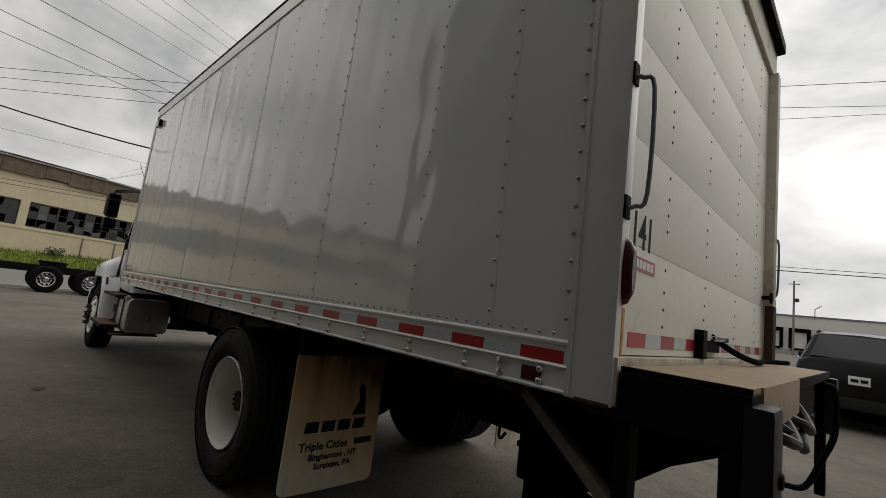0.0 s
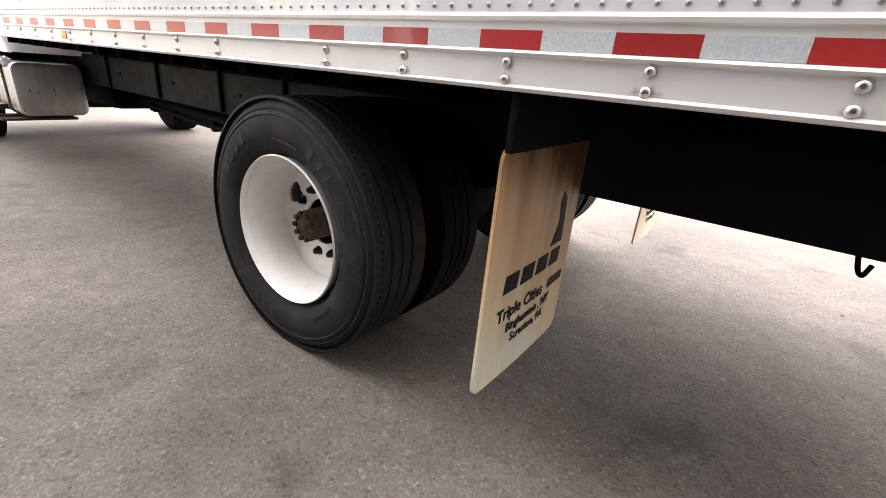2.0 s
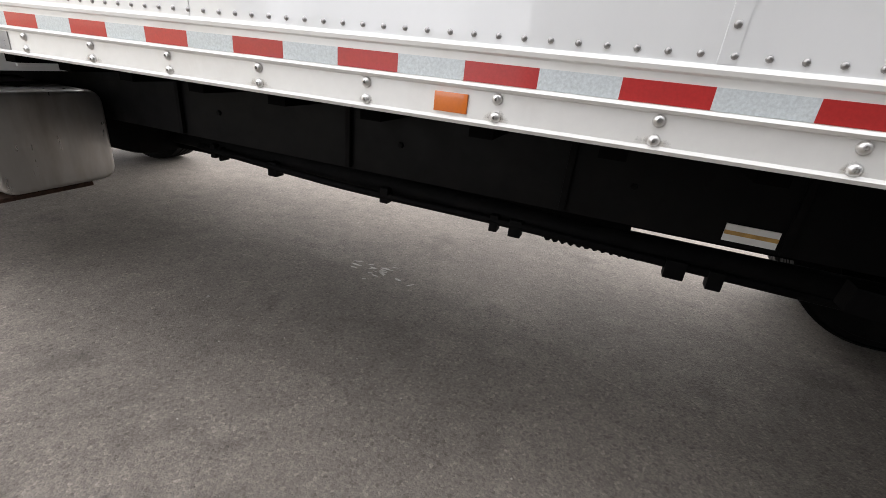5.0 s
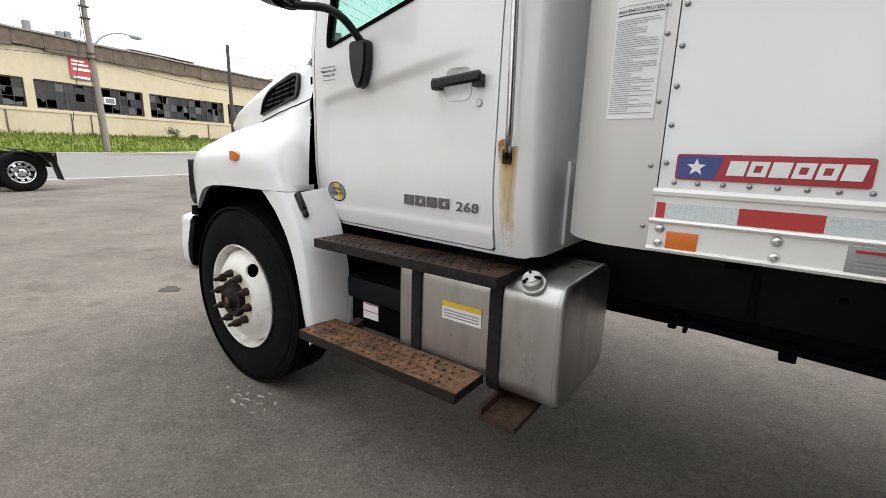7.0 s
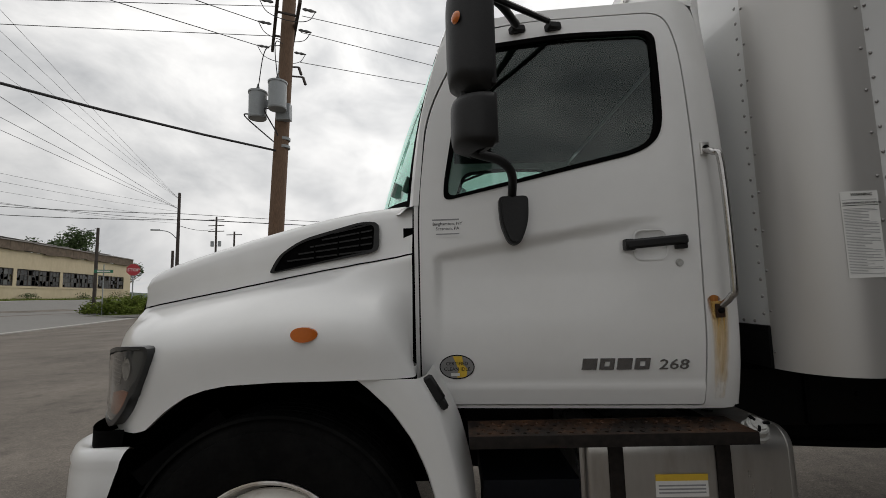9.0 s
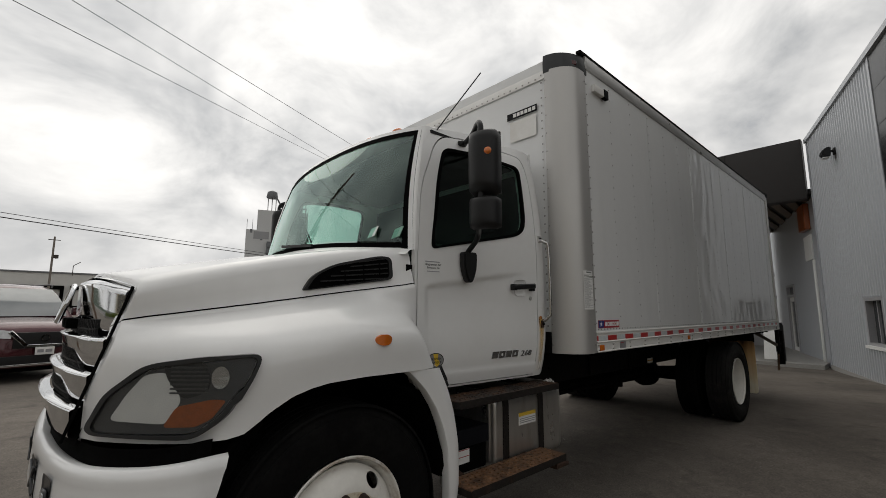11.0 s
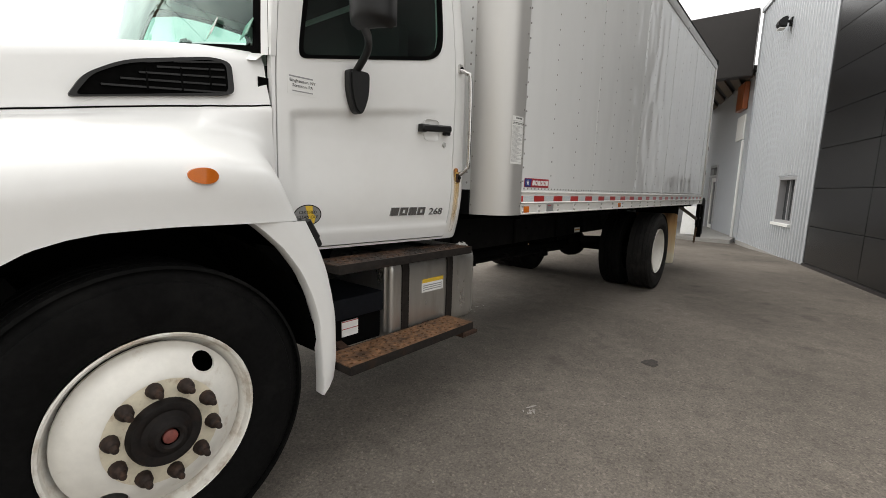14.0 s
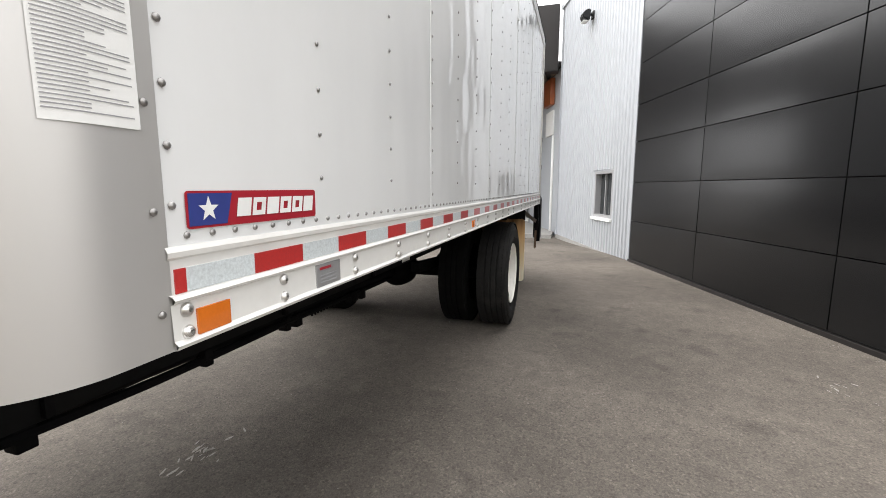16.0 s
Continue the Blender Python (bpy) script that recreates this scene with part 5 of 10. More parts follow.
part("gear_box", box_bm(-1.3, -0.35, YC - 0.28, YC + 0.28, 0.48, 1.0, 0.08), "frame", truck)
# plain near-black block, the engine bay's shade being in its colour
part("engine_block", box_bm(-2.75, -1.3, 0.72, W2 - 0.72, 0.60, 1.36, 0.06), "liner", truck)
axle = part("rear_axle", tube_bm([(AX_R, 0.36, HUB), (AX_R, W2 - 0.36, HUB)], 0.075, 14), "frame", truck)
part("differential", lathe_bm([(0.0, -0.24), (0.12, -0.20), (0.20, -0.08), (0.21, 0.05), (0.14, 0.18), (0, 0.22)], 20, "x", (AX_R, YC, HUB)), "frame", axle)
for yy in (0.80, W2 - 0.80):
    part("leaf_spring", bar_bm((AX_R - 0.75, yy, 0.66), (AX_R, yy, 0.60), 0.08, 0.09), "frame", axle)
    part("leaf_spring", bar_bm((AX_R, yy, 0.60), (AX_R + 0.70, yy, 0.80), 0.08, 0.09), "frame", axle)
part("front_axle", tube_bm([(AX_F, 0.40, 0.47), (AX_F, 0.7, 0.38), (AX_F, W2 - 0.7, 0.38), (AX_F, W2 - 0.40, 0.47)], 0.06, 10), "frame", truck)


# wheels -------------------------------------------------------------------
def tyre_bm(y0, y1, seat=0.0):
    """A worn truck tyre: round shoulders, ribbed tread and bead lines."""
    w = y1 - y0
    prof = [(0.293, y0 + 0.045 + seat * 0.6), (0.305, y0 + 0.016 + seat), (0.335, y0 + 0.007 + seat * 0.35), (0.39, y0 + 0.0), (0.44, y0 + 0.004), (0.462, y0 + 0.010), (0.466, y0 + 0.016), (0.476, y0 + 0.016), (0.492, y0 + 0.024), (0.509, y0 + 0.040)]
    tread = []
    ribs = [(0.045, 0.30), (0.33, 0.49), (0.51, 0.67), (0.70, 0.955)]
    for a, b in ribs:
        tread += [(0.505, y0 + w * a), (0.516, y0 + w * (a + 0.012)), (0.517, y0 + w * (b - 0.012)), (0.505, y0 + w * b)]
    back = [(r, y1 - (y - y0)) for r, y in reversed(prof)]
    return lathe_bm(prof + tread + back, 72)


def tread_blocks(y0, bm):
    for k in range(110):
        t = 2 * math.pi * k / 110
        c, s = math.cos(t), math.sin(t)
        p = [bm.verts.new((r * math.cos(t + dt), y0 + dy, r * math.sin(t + dt))) for r, dy, dt in ((0.5115, 0.030, 0), (0.5185, 0.046, 0), (0.5185, 0.046, 0.028), (0.5115, 0.030, 0.028))]
        q = [bm.verts.new((r * math.cos(t + dt), y0 + dy, r * math.sin(t + dt))) for r, dy, dt in ((0.503, 0.033, 0), (0.508, 0.049, 0), (0.508, 0.049, 0.028), (0.503, 0.033, 0.028))]
        for f in ((0, 1, 2, 3), (0, 4, 5, 1), (2, 6, 7, 3), (1, 5, 6, 2), (3, 7, 4, 0)):
            bm.faces.new([(p + q)[i] for i in f])


def disc_bm(face, r0, r1, holes, y, depth, sides=64, rings=()):
    """A wheel disc with round openings; rings are radii at which the sheet is bent."""
    out = [(r1 * math.cos(2 * math.pi * k / sides), r1 * math.sin(2 * math.pi * k / sides)) for k in range(sides)]
    inn = [(r0 * math.cos(2 * math.pi * k / 28), r0 * math.sin(2 * math.pi * k / 28)) for k in range(28)]
    hs = [inn]
    for cx, cz, rr, stretch, ang in holes:
        loop = []
        for k in range(16):
            t = 2 * math.pi * k / 16
            u, v = rr * stretch * math.cos(t), rr * math.sin(t)
            loop.append((cx + u * math.cos(ang) - v * math.sin(ang), cz + u * math.sin(ang) + v * math.cos(ang)))
        hs.append(loop)
    flat = plate_bm(out, hs, lambda u, v, d: Vector((u, d, v)), depth)
    for r in rings:                                 # cut along chords of each ring so that the curve can follow
        for k in range(32):
            t = 2 * math.pi * (k + 0.5) / 32
            n = Vector((math.cos(t), 0, math.sin(t)))
            near = [f for f in flat.faces if 0.02 > abs(math.hypot(f.calc_center_median().x, f.calc_center_median().z) - r) or any((math.hypot(v.co.x, v.co.z) - r) * (math.hypot(f.verts[0].co.x, f.verts[0].co.z) - r) < 0 for v in f.verts)]
            near = [f for f in near if Vector((f.calc_center_median().x, 0, f.calc_center_median().z)).normalized().dot(n) > 0.97]
            geom = list({v for f in near for v in f.verts}) + list({e for f in near for e in f.edges}) + near
            bmesh.ops.bisect_plane(flat, geom=geom, plane_co=n * r, plane_no=n)
    for v in flat.verts:
        v.co.y += face(math.hypot(v.co.x, v.co.z))
    bmesh.ops.recalc_face_normals(flat, faces=flat.faces)
    return flat


def wheel_front(parent, x, y, flip=1):
    """Steer wheel: the disc stands out, ten long nuts ring a rusty hub."""
    w = part("wheel", tyre_bm(0.05, 0.33), "rubber", parent, "worn black truck tyre on a white steel rim")
    tb = bmesh.new()
    tread_blocks(0.052, tb)
    tagged(part("tread", tb, "rubber", w, smooth=False), kind="stuff")
    part("rim", lathe_bm([(0.293, 0.050), (0.300, 0.048), (0.304, 0.054), (0.301, 0.062), (0.290, 0.068), (0.283, 0.080), (0.276, 0.104), (0.268, 0.112), (0.262, 0.118), (0.262, 0.33), (0.274, 0.33), (0.274, 0.14), (0.284, 0.11), (0.288, 0.064), (0.293, 0.050)], 64), "rim_gutter", w, "white steel rim with a rust-streaked gutter")
    a1 = 0.92
    holes = [(0.224 * math.cos(a1 + q), 0.224 * math.sin(a1 + q), 0.030, 1.40, a1 + math.pi / 2) for q in (0, math.pi)]
    part("disc", disc_bm(lambda r: 0.022 if r < 0.168 else 0.022 + 0.066 * ((r - 0.168) / 0.098) ** 1.6, 0.105, 0.266, holes, 0, 0.012, 96, (0.168, 0.185, 0.20, 0.217, 0.235, 0.252)), "rim", w, "white wheel disc streaked with rust")
    hub = part("hub", lathe_bm([(0.026, -0.030), (0.034, -0.040), (0.044, -0.038), (0.048, -0.026), (0.056, -0.012), (0.072, -0.006), (0.084, -0.012), (0.098, -0.010), (0.105, 0.004), (0.106, 0.022), (0.106, 0.10)], 36), "hub_black", w, "greasy black hub")
    part("hub_cap", lathe_bm([(0, -0.034), (0.016, -0.034), (0.021, -0.031), (0.022, -0.022)], 20), "hub_red", hub, "faded red hub plug")
    part("rust_ring", lathe_bm([(0.104, 0.0195), (0.166, 0.0205)], 48), "hub_stain", w)
    for k in range(10):
        t = 2 * math.pi * k / 10 + 0.471
        nut = lathe_bm([(0.0, -0.046), (0.007, -0.045), (0.010, -0.038), (0.011, -0.020), (0.017, -0.014), (0.021, -0.004), (0.024, 0.021)], 12, centre=(0.143 * math.cos(t), 0, 0.143 * math.sin(t)))
        part("wheel_nut", nut, "nut_brown", w)
    part("back_plate", lathe_bm([(0.0, 0.21), (0.27, 0.21)], 40), "liner", w)
    w.matrix_basis = pose(x, y, HUB, 0, 0, 0 if flip == 1 else 180)
    return w


# raised sidewall marks: from angle, to angle, inner and outer radius
SIDE_MARKS = [(58, 62, 0.378, 0.422), (50, 54.5, 0.378, 0.422), (43, 46, 0.378, 0.422), (36, 41, 0.378, 0.386), (30, 34, 0.378, 0.422), (20, 24, 0.395, 0.402), (2, 10, 0.36, 0.366), (-14, -4, 0.36, 0.365), (70, 92, 0.362, 0.368), (122, 126, 0.378, 0.422), (130, 134, 0.378, 0.422), (138, 143, 0.378, 0.386), (148, 151, 0.378, 0.422), (200, 222, 0.362, 0.367), (238, 242, 0.378, 0.422), (246, 250, 0.378, 0.422), (254, 258, 0.378, 0.422), (300, 322, 0.362, 0.367)]


def wheel_rear(parent, x, y, flip=1):
    """Dual drive wheels: the disc lies deep in the outer rim."""
    w = part("wheel", tyre_bm(0.012, 0.305, 0.030), "rubber_dusty", parent, "scuffed black dual tyre on a deep white rim")
    tb = bmesh.new()
    tread_blocks(0.014, tb)
    tagged(part("tread", tb, "rubber", w, smooth=False), kind="stuff")
    part("shoulder_band", lathe_bm([(0.448, 0.0165), (0.450, 0.0145), (0.459, 0.0175), (0.461, 0.0205)], 72), "rubber_scuff", w)
    part("shoulder_band", lathe_bm([(0.4675, 0.0270), (0.469, 0.0255), (0.475, 0.0255), (0.477, 0.0275)], 72), "rubber_scuff", w)
    for a0, a1_, r0, r1 in SIDE_MARKS:
        nn = max(2, int((a1_ - a0) / 4))
        loop = [(math.radians(a0 + (a1_ - a0) * k / nn), r0) for k in range(nn + 1)] + [(math.radians(a1_ - (a1_ - a0) * k / nn), r1) for k in range(nn + 1)]
        part("raised_mark", plate_bm(loop, (), lambda u, v, d: Vector((v * math.cos(u), 0.0105 + 0.004 * max(0.0, v - 0.39) / 0.05 + d, v * math.sin(u))), 0.004), "rubber_scuff", w)
    part("inner_tyre", tyre_bm(0.40, 0.675), "rubber", w)
    part("rim", lathe_bm([(0.299, 0.026), (0.304, 0.033), (0.298, 0.042), (0.285, 0.052), (0.280, 0.075), (0.276, 0.13), (0.262, 0.17), (0.258, 0.20), (0.250, 0.215), (0.250, 0.225), (0.268, 0.22), (0.286, 0.10), (0.299, 0.026)], 64), "rim", w, "deep white steel rim")
    a1 = 2.62
    holes = [(0.195 * math.cos(a1 + d), 0.195 * math.sin(a1 + d), 0.036, 1.50, a1 + d + math.pi / 2) for d in (0, math.pi)]
    for k in range(10):
        t = 2 * math.pi * k / 10 + 0.12
        holes.append((0.143 * math.cos(t), 0.143 * math.sin(t), 0.0215, 1.15, t + math.pi / 2))
    part("disc", disc_bm(lambda r: 0.225 - (0.012 if r > 0.17 else 0.0), 0.100, 0.262, holes, 0, 0.012), "rim", w, "white wheel disc with dark openings")
    hub = part("hub", lathe_bm([(0.0, 0.125), (0.022, 0.125), (0.03, 0.13), (0.060, 0.132), (0.066, 0.14), (0.066, 0.30), (0.0, 0.30)], 30), "rust", w, "rusty axle flange with studs")
    for k in range(10):
        t = 2 * math.pi * k / 10
        part("axle_nut", lathe_bm([(0, 0.118), (0.011, 0.118), (0.012, 0.135)], 6, centre=(0.055 * math.cos(t), 0, 0.055 * math.sin(t))), "rust", hub)
    for k in range(10):
        t = 2 * math.pi * k / 10 + 0.12
        part("wheel_nut", lathe_bm([(0, 0.196), (0.010, 0.198), (0.014, 0.206), (0.018, 0.224), (0.019, 0.240)], 8, centre=(0.143 * math.cos(t), 0, 0.143 * math.sin(t))), "hub_black", w)
    part("back_plate", lathe_bm([(0.0, 0.33), (0.27, 0.33)], 40), "liner", w)
    part("valve", tube_bm([(0.07, 0.20, -0.25), (0.075, 0.10, -0.285), (0.08, 0.055, -0.296)], 0.005, 6), "alu", w)
    w.matrix_basis = pose(x, y, HUB, 0, 0, 0 if flip == 1 else 180)
    return w


wf = wheel_front(truck, AX_F, 0.0)
wr = wheel_rear(truck, AX_R, 0.0)
for src, x in ((wf, AX_F), (wr, AX_R)):
    c = copy_thing(src, pose(x, W2, HUB, 0, 0, 180))

# mud flaps ------------------------------------------------------------------
def on_flap(u, v, d):
    return Vector((4.966 + 0.012 * math.sin(u * 4) - d, 0.02 + u, v))


def mud_flap(shift):
    place = lambda u, v, d: on_flap(u, v, d) + Vector((0, shift, 0))
    fl = part("mud_flap", plate_bm(rounded(rect(0, 0.61, 0.235, 1.0), 0.045), (), place, 0.010, cuts2=(0.1, 0.2, 0.3, 0.4, 0.5)), "flap", truck, "yellowed ivory mud flap with black print and rust streaks")
    front = lambda u0, v0: (lambda u, v, d: place(u0 + u, v0 + v, 0) + Vector((0.0015 - d, 0, 0)))
    for k in range(4):
        u = 0.10 + k * 0.105
        part("plain_block", plate_bm([(0, 0), (0.085, 0), (0.09, 0.06), (0.008, 0.06)], (), front(u, 0.555), 0.001), "ink", fl)
    part("plain_mark", plate_bm([(0, 0), (0.10, 0), (0.095, 0.05), (0.08, 0.16), (0.045, 0.19), (0.03, 0.15), (0.045, 0.08)], (), front(0.40, 0.635), 0.001), "ink", fl)
    part("lettering", text_bm("Triple Cities", 0.062, front(0.085, 0.460), 0.001, bold=0.0016), "ink", fl)
    part("plain_block", plate_bm(rect(0, 0.13, 0, 0.035), (), front(0.445, 0.462), 0.001), "ink", fl)
    part("lettering", text_bm("Binghamton , NY", 0.046, front(0.15, 0.405), 0.001, bold=0.0013), "ink", fl)
    part("lettering", text_bm("Scranton, PA", 0.046, front(0.19, 0.355), 0.001, bold=0.0013), "ink", fl)
    part("hanger", box_bm(4.965, 4.985, 0.02 + shift, 0.63 + shift, 0.985, 1.12, 0.003), "frame", fl)
    return fl


mud_flap(0.0)
mud_flap(W2 - 0.65)

# rear step frame and lift gate parts ------------------------------------------
gate = part("rear_platform", box_bm(6.72, 7.022, 0.01, W2 - 0.01, 1.205, 1.225, 0.003), "frame", truck, "black steel dock platform with a worn plywood deck")
part("deck", box_bm(6.725, 7.017, 0.02, W2 - 0.02, 1.225, 1.240, 0.002), "plywood", gate)
part("fascia_plate", box_bm(6.72, 7.022, 0.0, 0.012, 1.098, 1.225, 0.003), "frame", gate)
part("deck_edge", box_bm(6.722, 7.021, 0.006, 0.020, 1.222, 1.2415, 0.002), "frame", gate)
part("deck_edge", box_bm(7.017, 7.025, 0.90, W2 - 0.02, 1.200, 1.2415, 0.002), "frame", gate)
part("deck_lip", box_bm(7.017, 7.024, 0.14, 0.90, 1.120, 1.2405, 0.002), "plywood", gate, "worn deck edge bent down")
for yy in (0.0, W2 - 0.12):
    bp = part("dock_bumper", box_bm(7.004, 7.066, yy - 0.006, yy + 0.12, 0.55 if yy < 1 else 0.87, 1.205, 0.018), "black", gate, "thick black rubber dock bumper")
    part("bumper_bolt", lathe_bm([(0, 0.010), (0.016, 0.008), (0.020, 0)], 10, "x", (7.066, yy + 0.06, 1.05)), "frame", bp)
for y0, z0, sg_ in ((0.28, 1.10, 0.02), (0.48, 1.08, 0.04), (0.70, 1.10, 0.03)):
    part("hose", tube_bm(smooth_path([(7.00, y0, 1.12), (7.05, y0 + 0.05, z0), (7.06, y0 + 0.16, z0 - sg_), (7.03, y0 + 0.30, z0), (7.00, y0 + 0.36, 1.13)], 5), 0.016, 8), "black", gate, "black hose under the deck")
for yy in (0.045, W2 - 0.045):
    part("post", box_bm(6.713, 6.755, yy - 0.03, yy + 0.03, 0.735, 1.205, 0.006), "frame", gate)
    part("post", box_bm(6.958, 7.010, yy - 0.04, yy + 0.04, 0.50, 1.205, 0.006), "frame", gate)
    part("lower_tube", bar_bm((6.755, yy, 0.865), (6.99, yy, 0.858), 0.04, 0.045, 0.008), "frame", gate)
    part("brace", bar_bm((6.265, yy + (0.215 if yy < 1 else -0.215), 1.068), (6.715, yy + (0.01 if yy < 1 else -0.01), 0.85), 0.03, 0.05, 0.004), "brace_steel", gate, "weathered grey steel brace")
    part("foot_tube", bar_bm((6.735, yy, 0.76), (6.735, yy, 0.70), 0.03, 0.03, 0.006), "frame", gate)
part("step_loop", tube_bm(smooth_path([(7.02, 2.10, 1.18), (7.07, 2.10, 1.15), (7.07, 2.10, 0.93), (7.02, 2.08, 0.78), (6.95, 2.05, 0.62), (6.86, 1.95, 0.62)], 4), 0.016, 8), "frame", gate)
arm_ob = part("lift_arm", bar_bm((6.26, 0.62, 0.664), (6.80, 0.60, 0.508), 0.04, 0.056, 0.008), "frame", truck, "black lift gate arm")
for x, z, r in ((6.645, 0.570, 0.034), (6.797, 0.500, 0.030)):
    part("roller", lathe_bm([(0, -0.03), (r - 0.005, -0.03), (r, -0.02), (r, 0.02), (r - 0.005, 0.03), (0, 0.03)], 20, "y", (x, 0.595, z)), "frame", arm_ob)
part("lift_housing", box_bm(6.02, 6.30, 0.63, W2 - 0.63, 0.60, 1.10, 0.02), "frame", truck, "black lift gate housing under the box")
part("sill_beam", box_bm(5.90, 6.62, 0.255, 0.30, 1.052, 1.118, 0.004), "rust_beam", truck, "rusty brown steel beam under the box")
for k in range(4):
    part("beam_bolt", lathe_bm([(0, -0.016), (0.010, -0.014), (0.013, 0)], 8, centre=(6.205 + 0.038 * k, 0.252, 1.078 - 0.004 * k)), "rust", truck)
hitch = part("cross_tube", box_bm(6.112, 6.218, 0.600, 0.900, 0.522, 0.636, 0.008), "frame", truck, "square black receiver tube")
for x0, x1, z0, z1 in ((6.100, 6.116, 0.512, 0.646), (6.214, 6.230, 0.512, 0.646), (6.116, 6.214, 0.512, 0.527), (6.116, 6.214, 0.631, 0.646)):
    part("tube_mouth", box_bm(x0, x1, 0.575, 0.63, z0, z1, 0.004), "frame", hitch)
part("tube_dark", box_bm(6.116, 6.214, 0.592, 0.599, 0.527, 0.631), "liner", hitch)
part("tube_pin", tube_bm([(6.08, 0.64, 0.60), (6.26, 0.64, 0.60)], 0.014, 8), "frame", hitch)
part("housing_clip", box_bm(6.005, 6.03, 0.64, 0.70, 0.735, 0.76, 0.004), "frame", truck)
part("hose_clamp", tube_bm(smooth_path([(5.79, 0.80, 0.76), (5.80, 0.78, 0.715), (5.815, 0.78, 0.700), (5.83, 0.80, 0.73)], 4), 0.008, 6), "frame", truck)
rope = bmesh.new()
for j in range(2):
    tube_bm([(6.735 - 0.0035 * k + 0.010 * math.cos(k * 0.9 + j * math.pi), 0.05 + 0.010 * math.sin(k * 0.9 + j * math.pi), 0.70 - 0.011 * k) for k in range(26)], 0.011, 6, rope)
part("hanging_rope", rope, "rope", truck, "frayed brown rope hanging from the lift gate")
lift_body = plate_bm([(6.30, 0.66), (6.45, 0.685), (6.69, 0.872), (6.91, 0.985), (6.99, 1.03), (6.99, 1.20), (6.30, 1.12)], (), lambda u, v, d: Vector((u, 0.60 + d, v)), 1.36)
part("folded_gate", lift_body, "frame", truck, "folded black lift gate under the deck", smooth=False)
part("air_cable", tube_bm(smooth_path([(6.69, 1.10, 1.36), (6.76, 1.2, 1.30), (6.80, 1.5, 1.262), (6.78, 1.9, 1.262), (6.85, 2.2, 1.265)], 5), 0.014, 8), "liner", truck, "black cable on the deck")

# fuel tank, steps and boxes under the cab --------------------------------------
def rounded_prism(x0, x1, outline, bevel=0.02):
    """A tank: a rounded (y, z) outline drawn out along x."""
    bm = bmesh.new()
    ring = []
    for x in (x0, x1):
        ring.append([bm.verts.new((x, y, z)) for y, z in outline])
    n = len(outline)
    for k in range(n):
        bm.faces.new((ring[0][k], ring[0][(k + 1) % n], ring[1][(k + 1) % n], ring[1][k]))
    bm.faces.new(ring[0][::-1])
    bm.faces.new(ring[1])
    bmesh.ops.recalc_face_normals(bm, faces=bm.faces)
    caps = [e for e in bm.edges if abs(e.verts[0].co.x - e.verts[1].co.x) < 1e-6]
    bmesh.ops.bevel(bm, geom=caps, offset=bevel, segments=3, profile=0.6, affect="EDGES")
    return bm


ft = part("fuel_tank", rounded_prism(-0.88, -0.135, rounded(rect(0.165, 0.70, 0.45, 0.925), 0.085, 7), 0.022), "tank", truck, "square brushed aluminium fuel tank")
part("weld_seam", rounded_prism(-0.163, -0.157, rounded(rect(0.1635, 0.7015, 0.4485, 0.9265), 0.0855, 7), 0.001), "tank", ft)
for x in (-0.775, -0.395):
    part("strap", rounded_prism(x - 0.026, x + 0.026, rounded(rect(0.155, 0.71, 0.44, 0.935), 0.088, 7), 0.004), "step_side", ft, "blackened rusty tank strap")
cap = part("filler_cap", lathe_bm([(0.0, 0.05), (0.030, 0.05), (0.036, 0.045), (0.037, 0.02), (0.045, 0.018), (0.045, 0.0)], 24, "z"), "cap_grey", ft, "round grey filler cap")
part("cap_top", lathe_bm([(0.0, 0.055), (0.024, 0.055), (0.026, 0.0495)], 24, "z"), "cap_grey", cap, "grey cap top")
for k in range(3):
    t = k * 2.1
    part("cap_rib", bar_bm((0.014 * math.cos(t), 0.014 * math.sin(t), 0.056), (0.036 * math.cos(t), 0.036 * math.sin(t), 0.056), 0.008, 0.008), "frame", cap)
cap.matrix_basis = pose(-0.262, 0.19, 0.905, 38, 0, 0)
lab = part("tank_label", box_bm(-0.64, -0.455, 0.1615, 0.1645, 0.70, 0.775), "paper", ft, "white and yellow warning label")
part("label_head", box_bm(-0.64, -0.455, 0.160, 0.1625, 0.755, 0.777), "yellow", lab)
for z in (0.712, 0.724, 0.736):
    part("print_bar", box_bm(-0.63, -0.465, 0.160, 0.1625, z, z + 0.005), "grey_ink", lab)
bb = part("side_box", box_bm(-1.24, -0.90, 0.22, 0.62, 0.50, 0.66, 0.012), "liner", truck, "black box behind the steps")
part("lid", box_bm(-1.25, -0.895, 0.20, 0.62, 0.648, 0.752, 0.012), "navy", bb, "dark blue-black lid")
lab = part("box_label", box_bm(-1.155, -1.055, 0.2145, 0.219, 0.556, 0.634), "paper", bb, "white label with red lines")
for z in (0.592, 0.629):
    part("label_line", box_bm(-1.155, -1.055, 0.2135, 0.216, z, z + 0.004), "red_decal", lab)
part("grey_filler", box_bm(-0.895, -0.83, 0.20, 0.6, 0.52, 0.90, 0.01), "tank", truck)


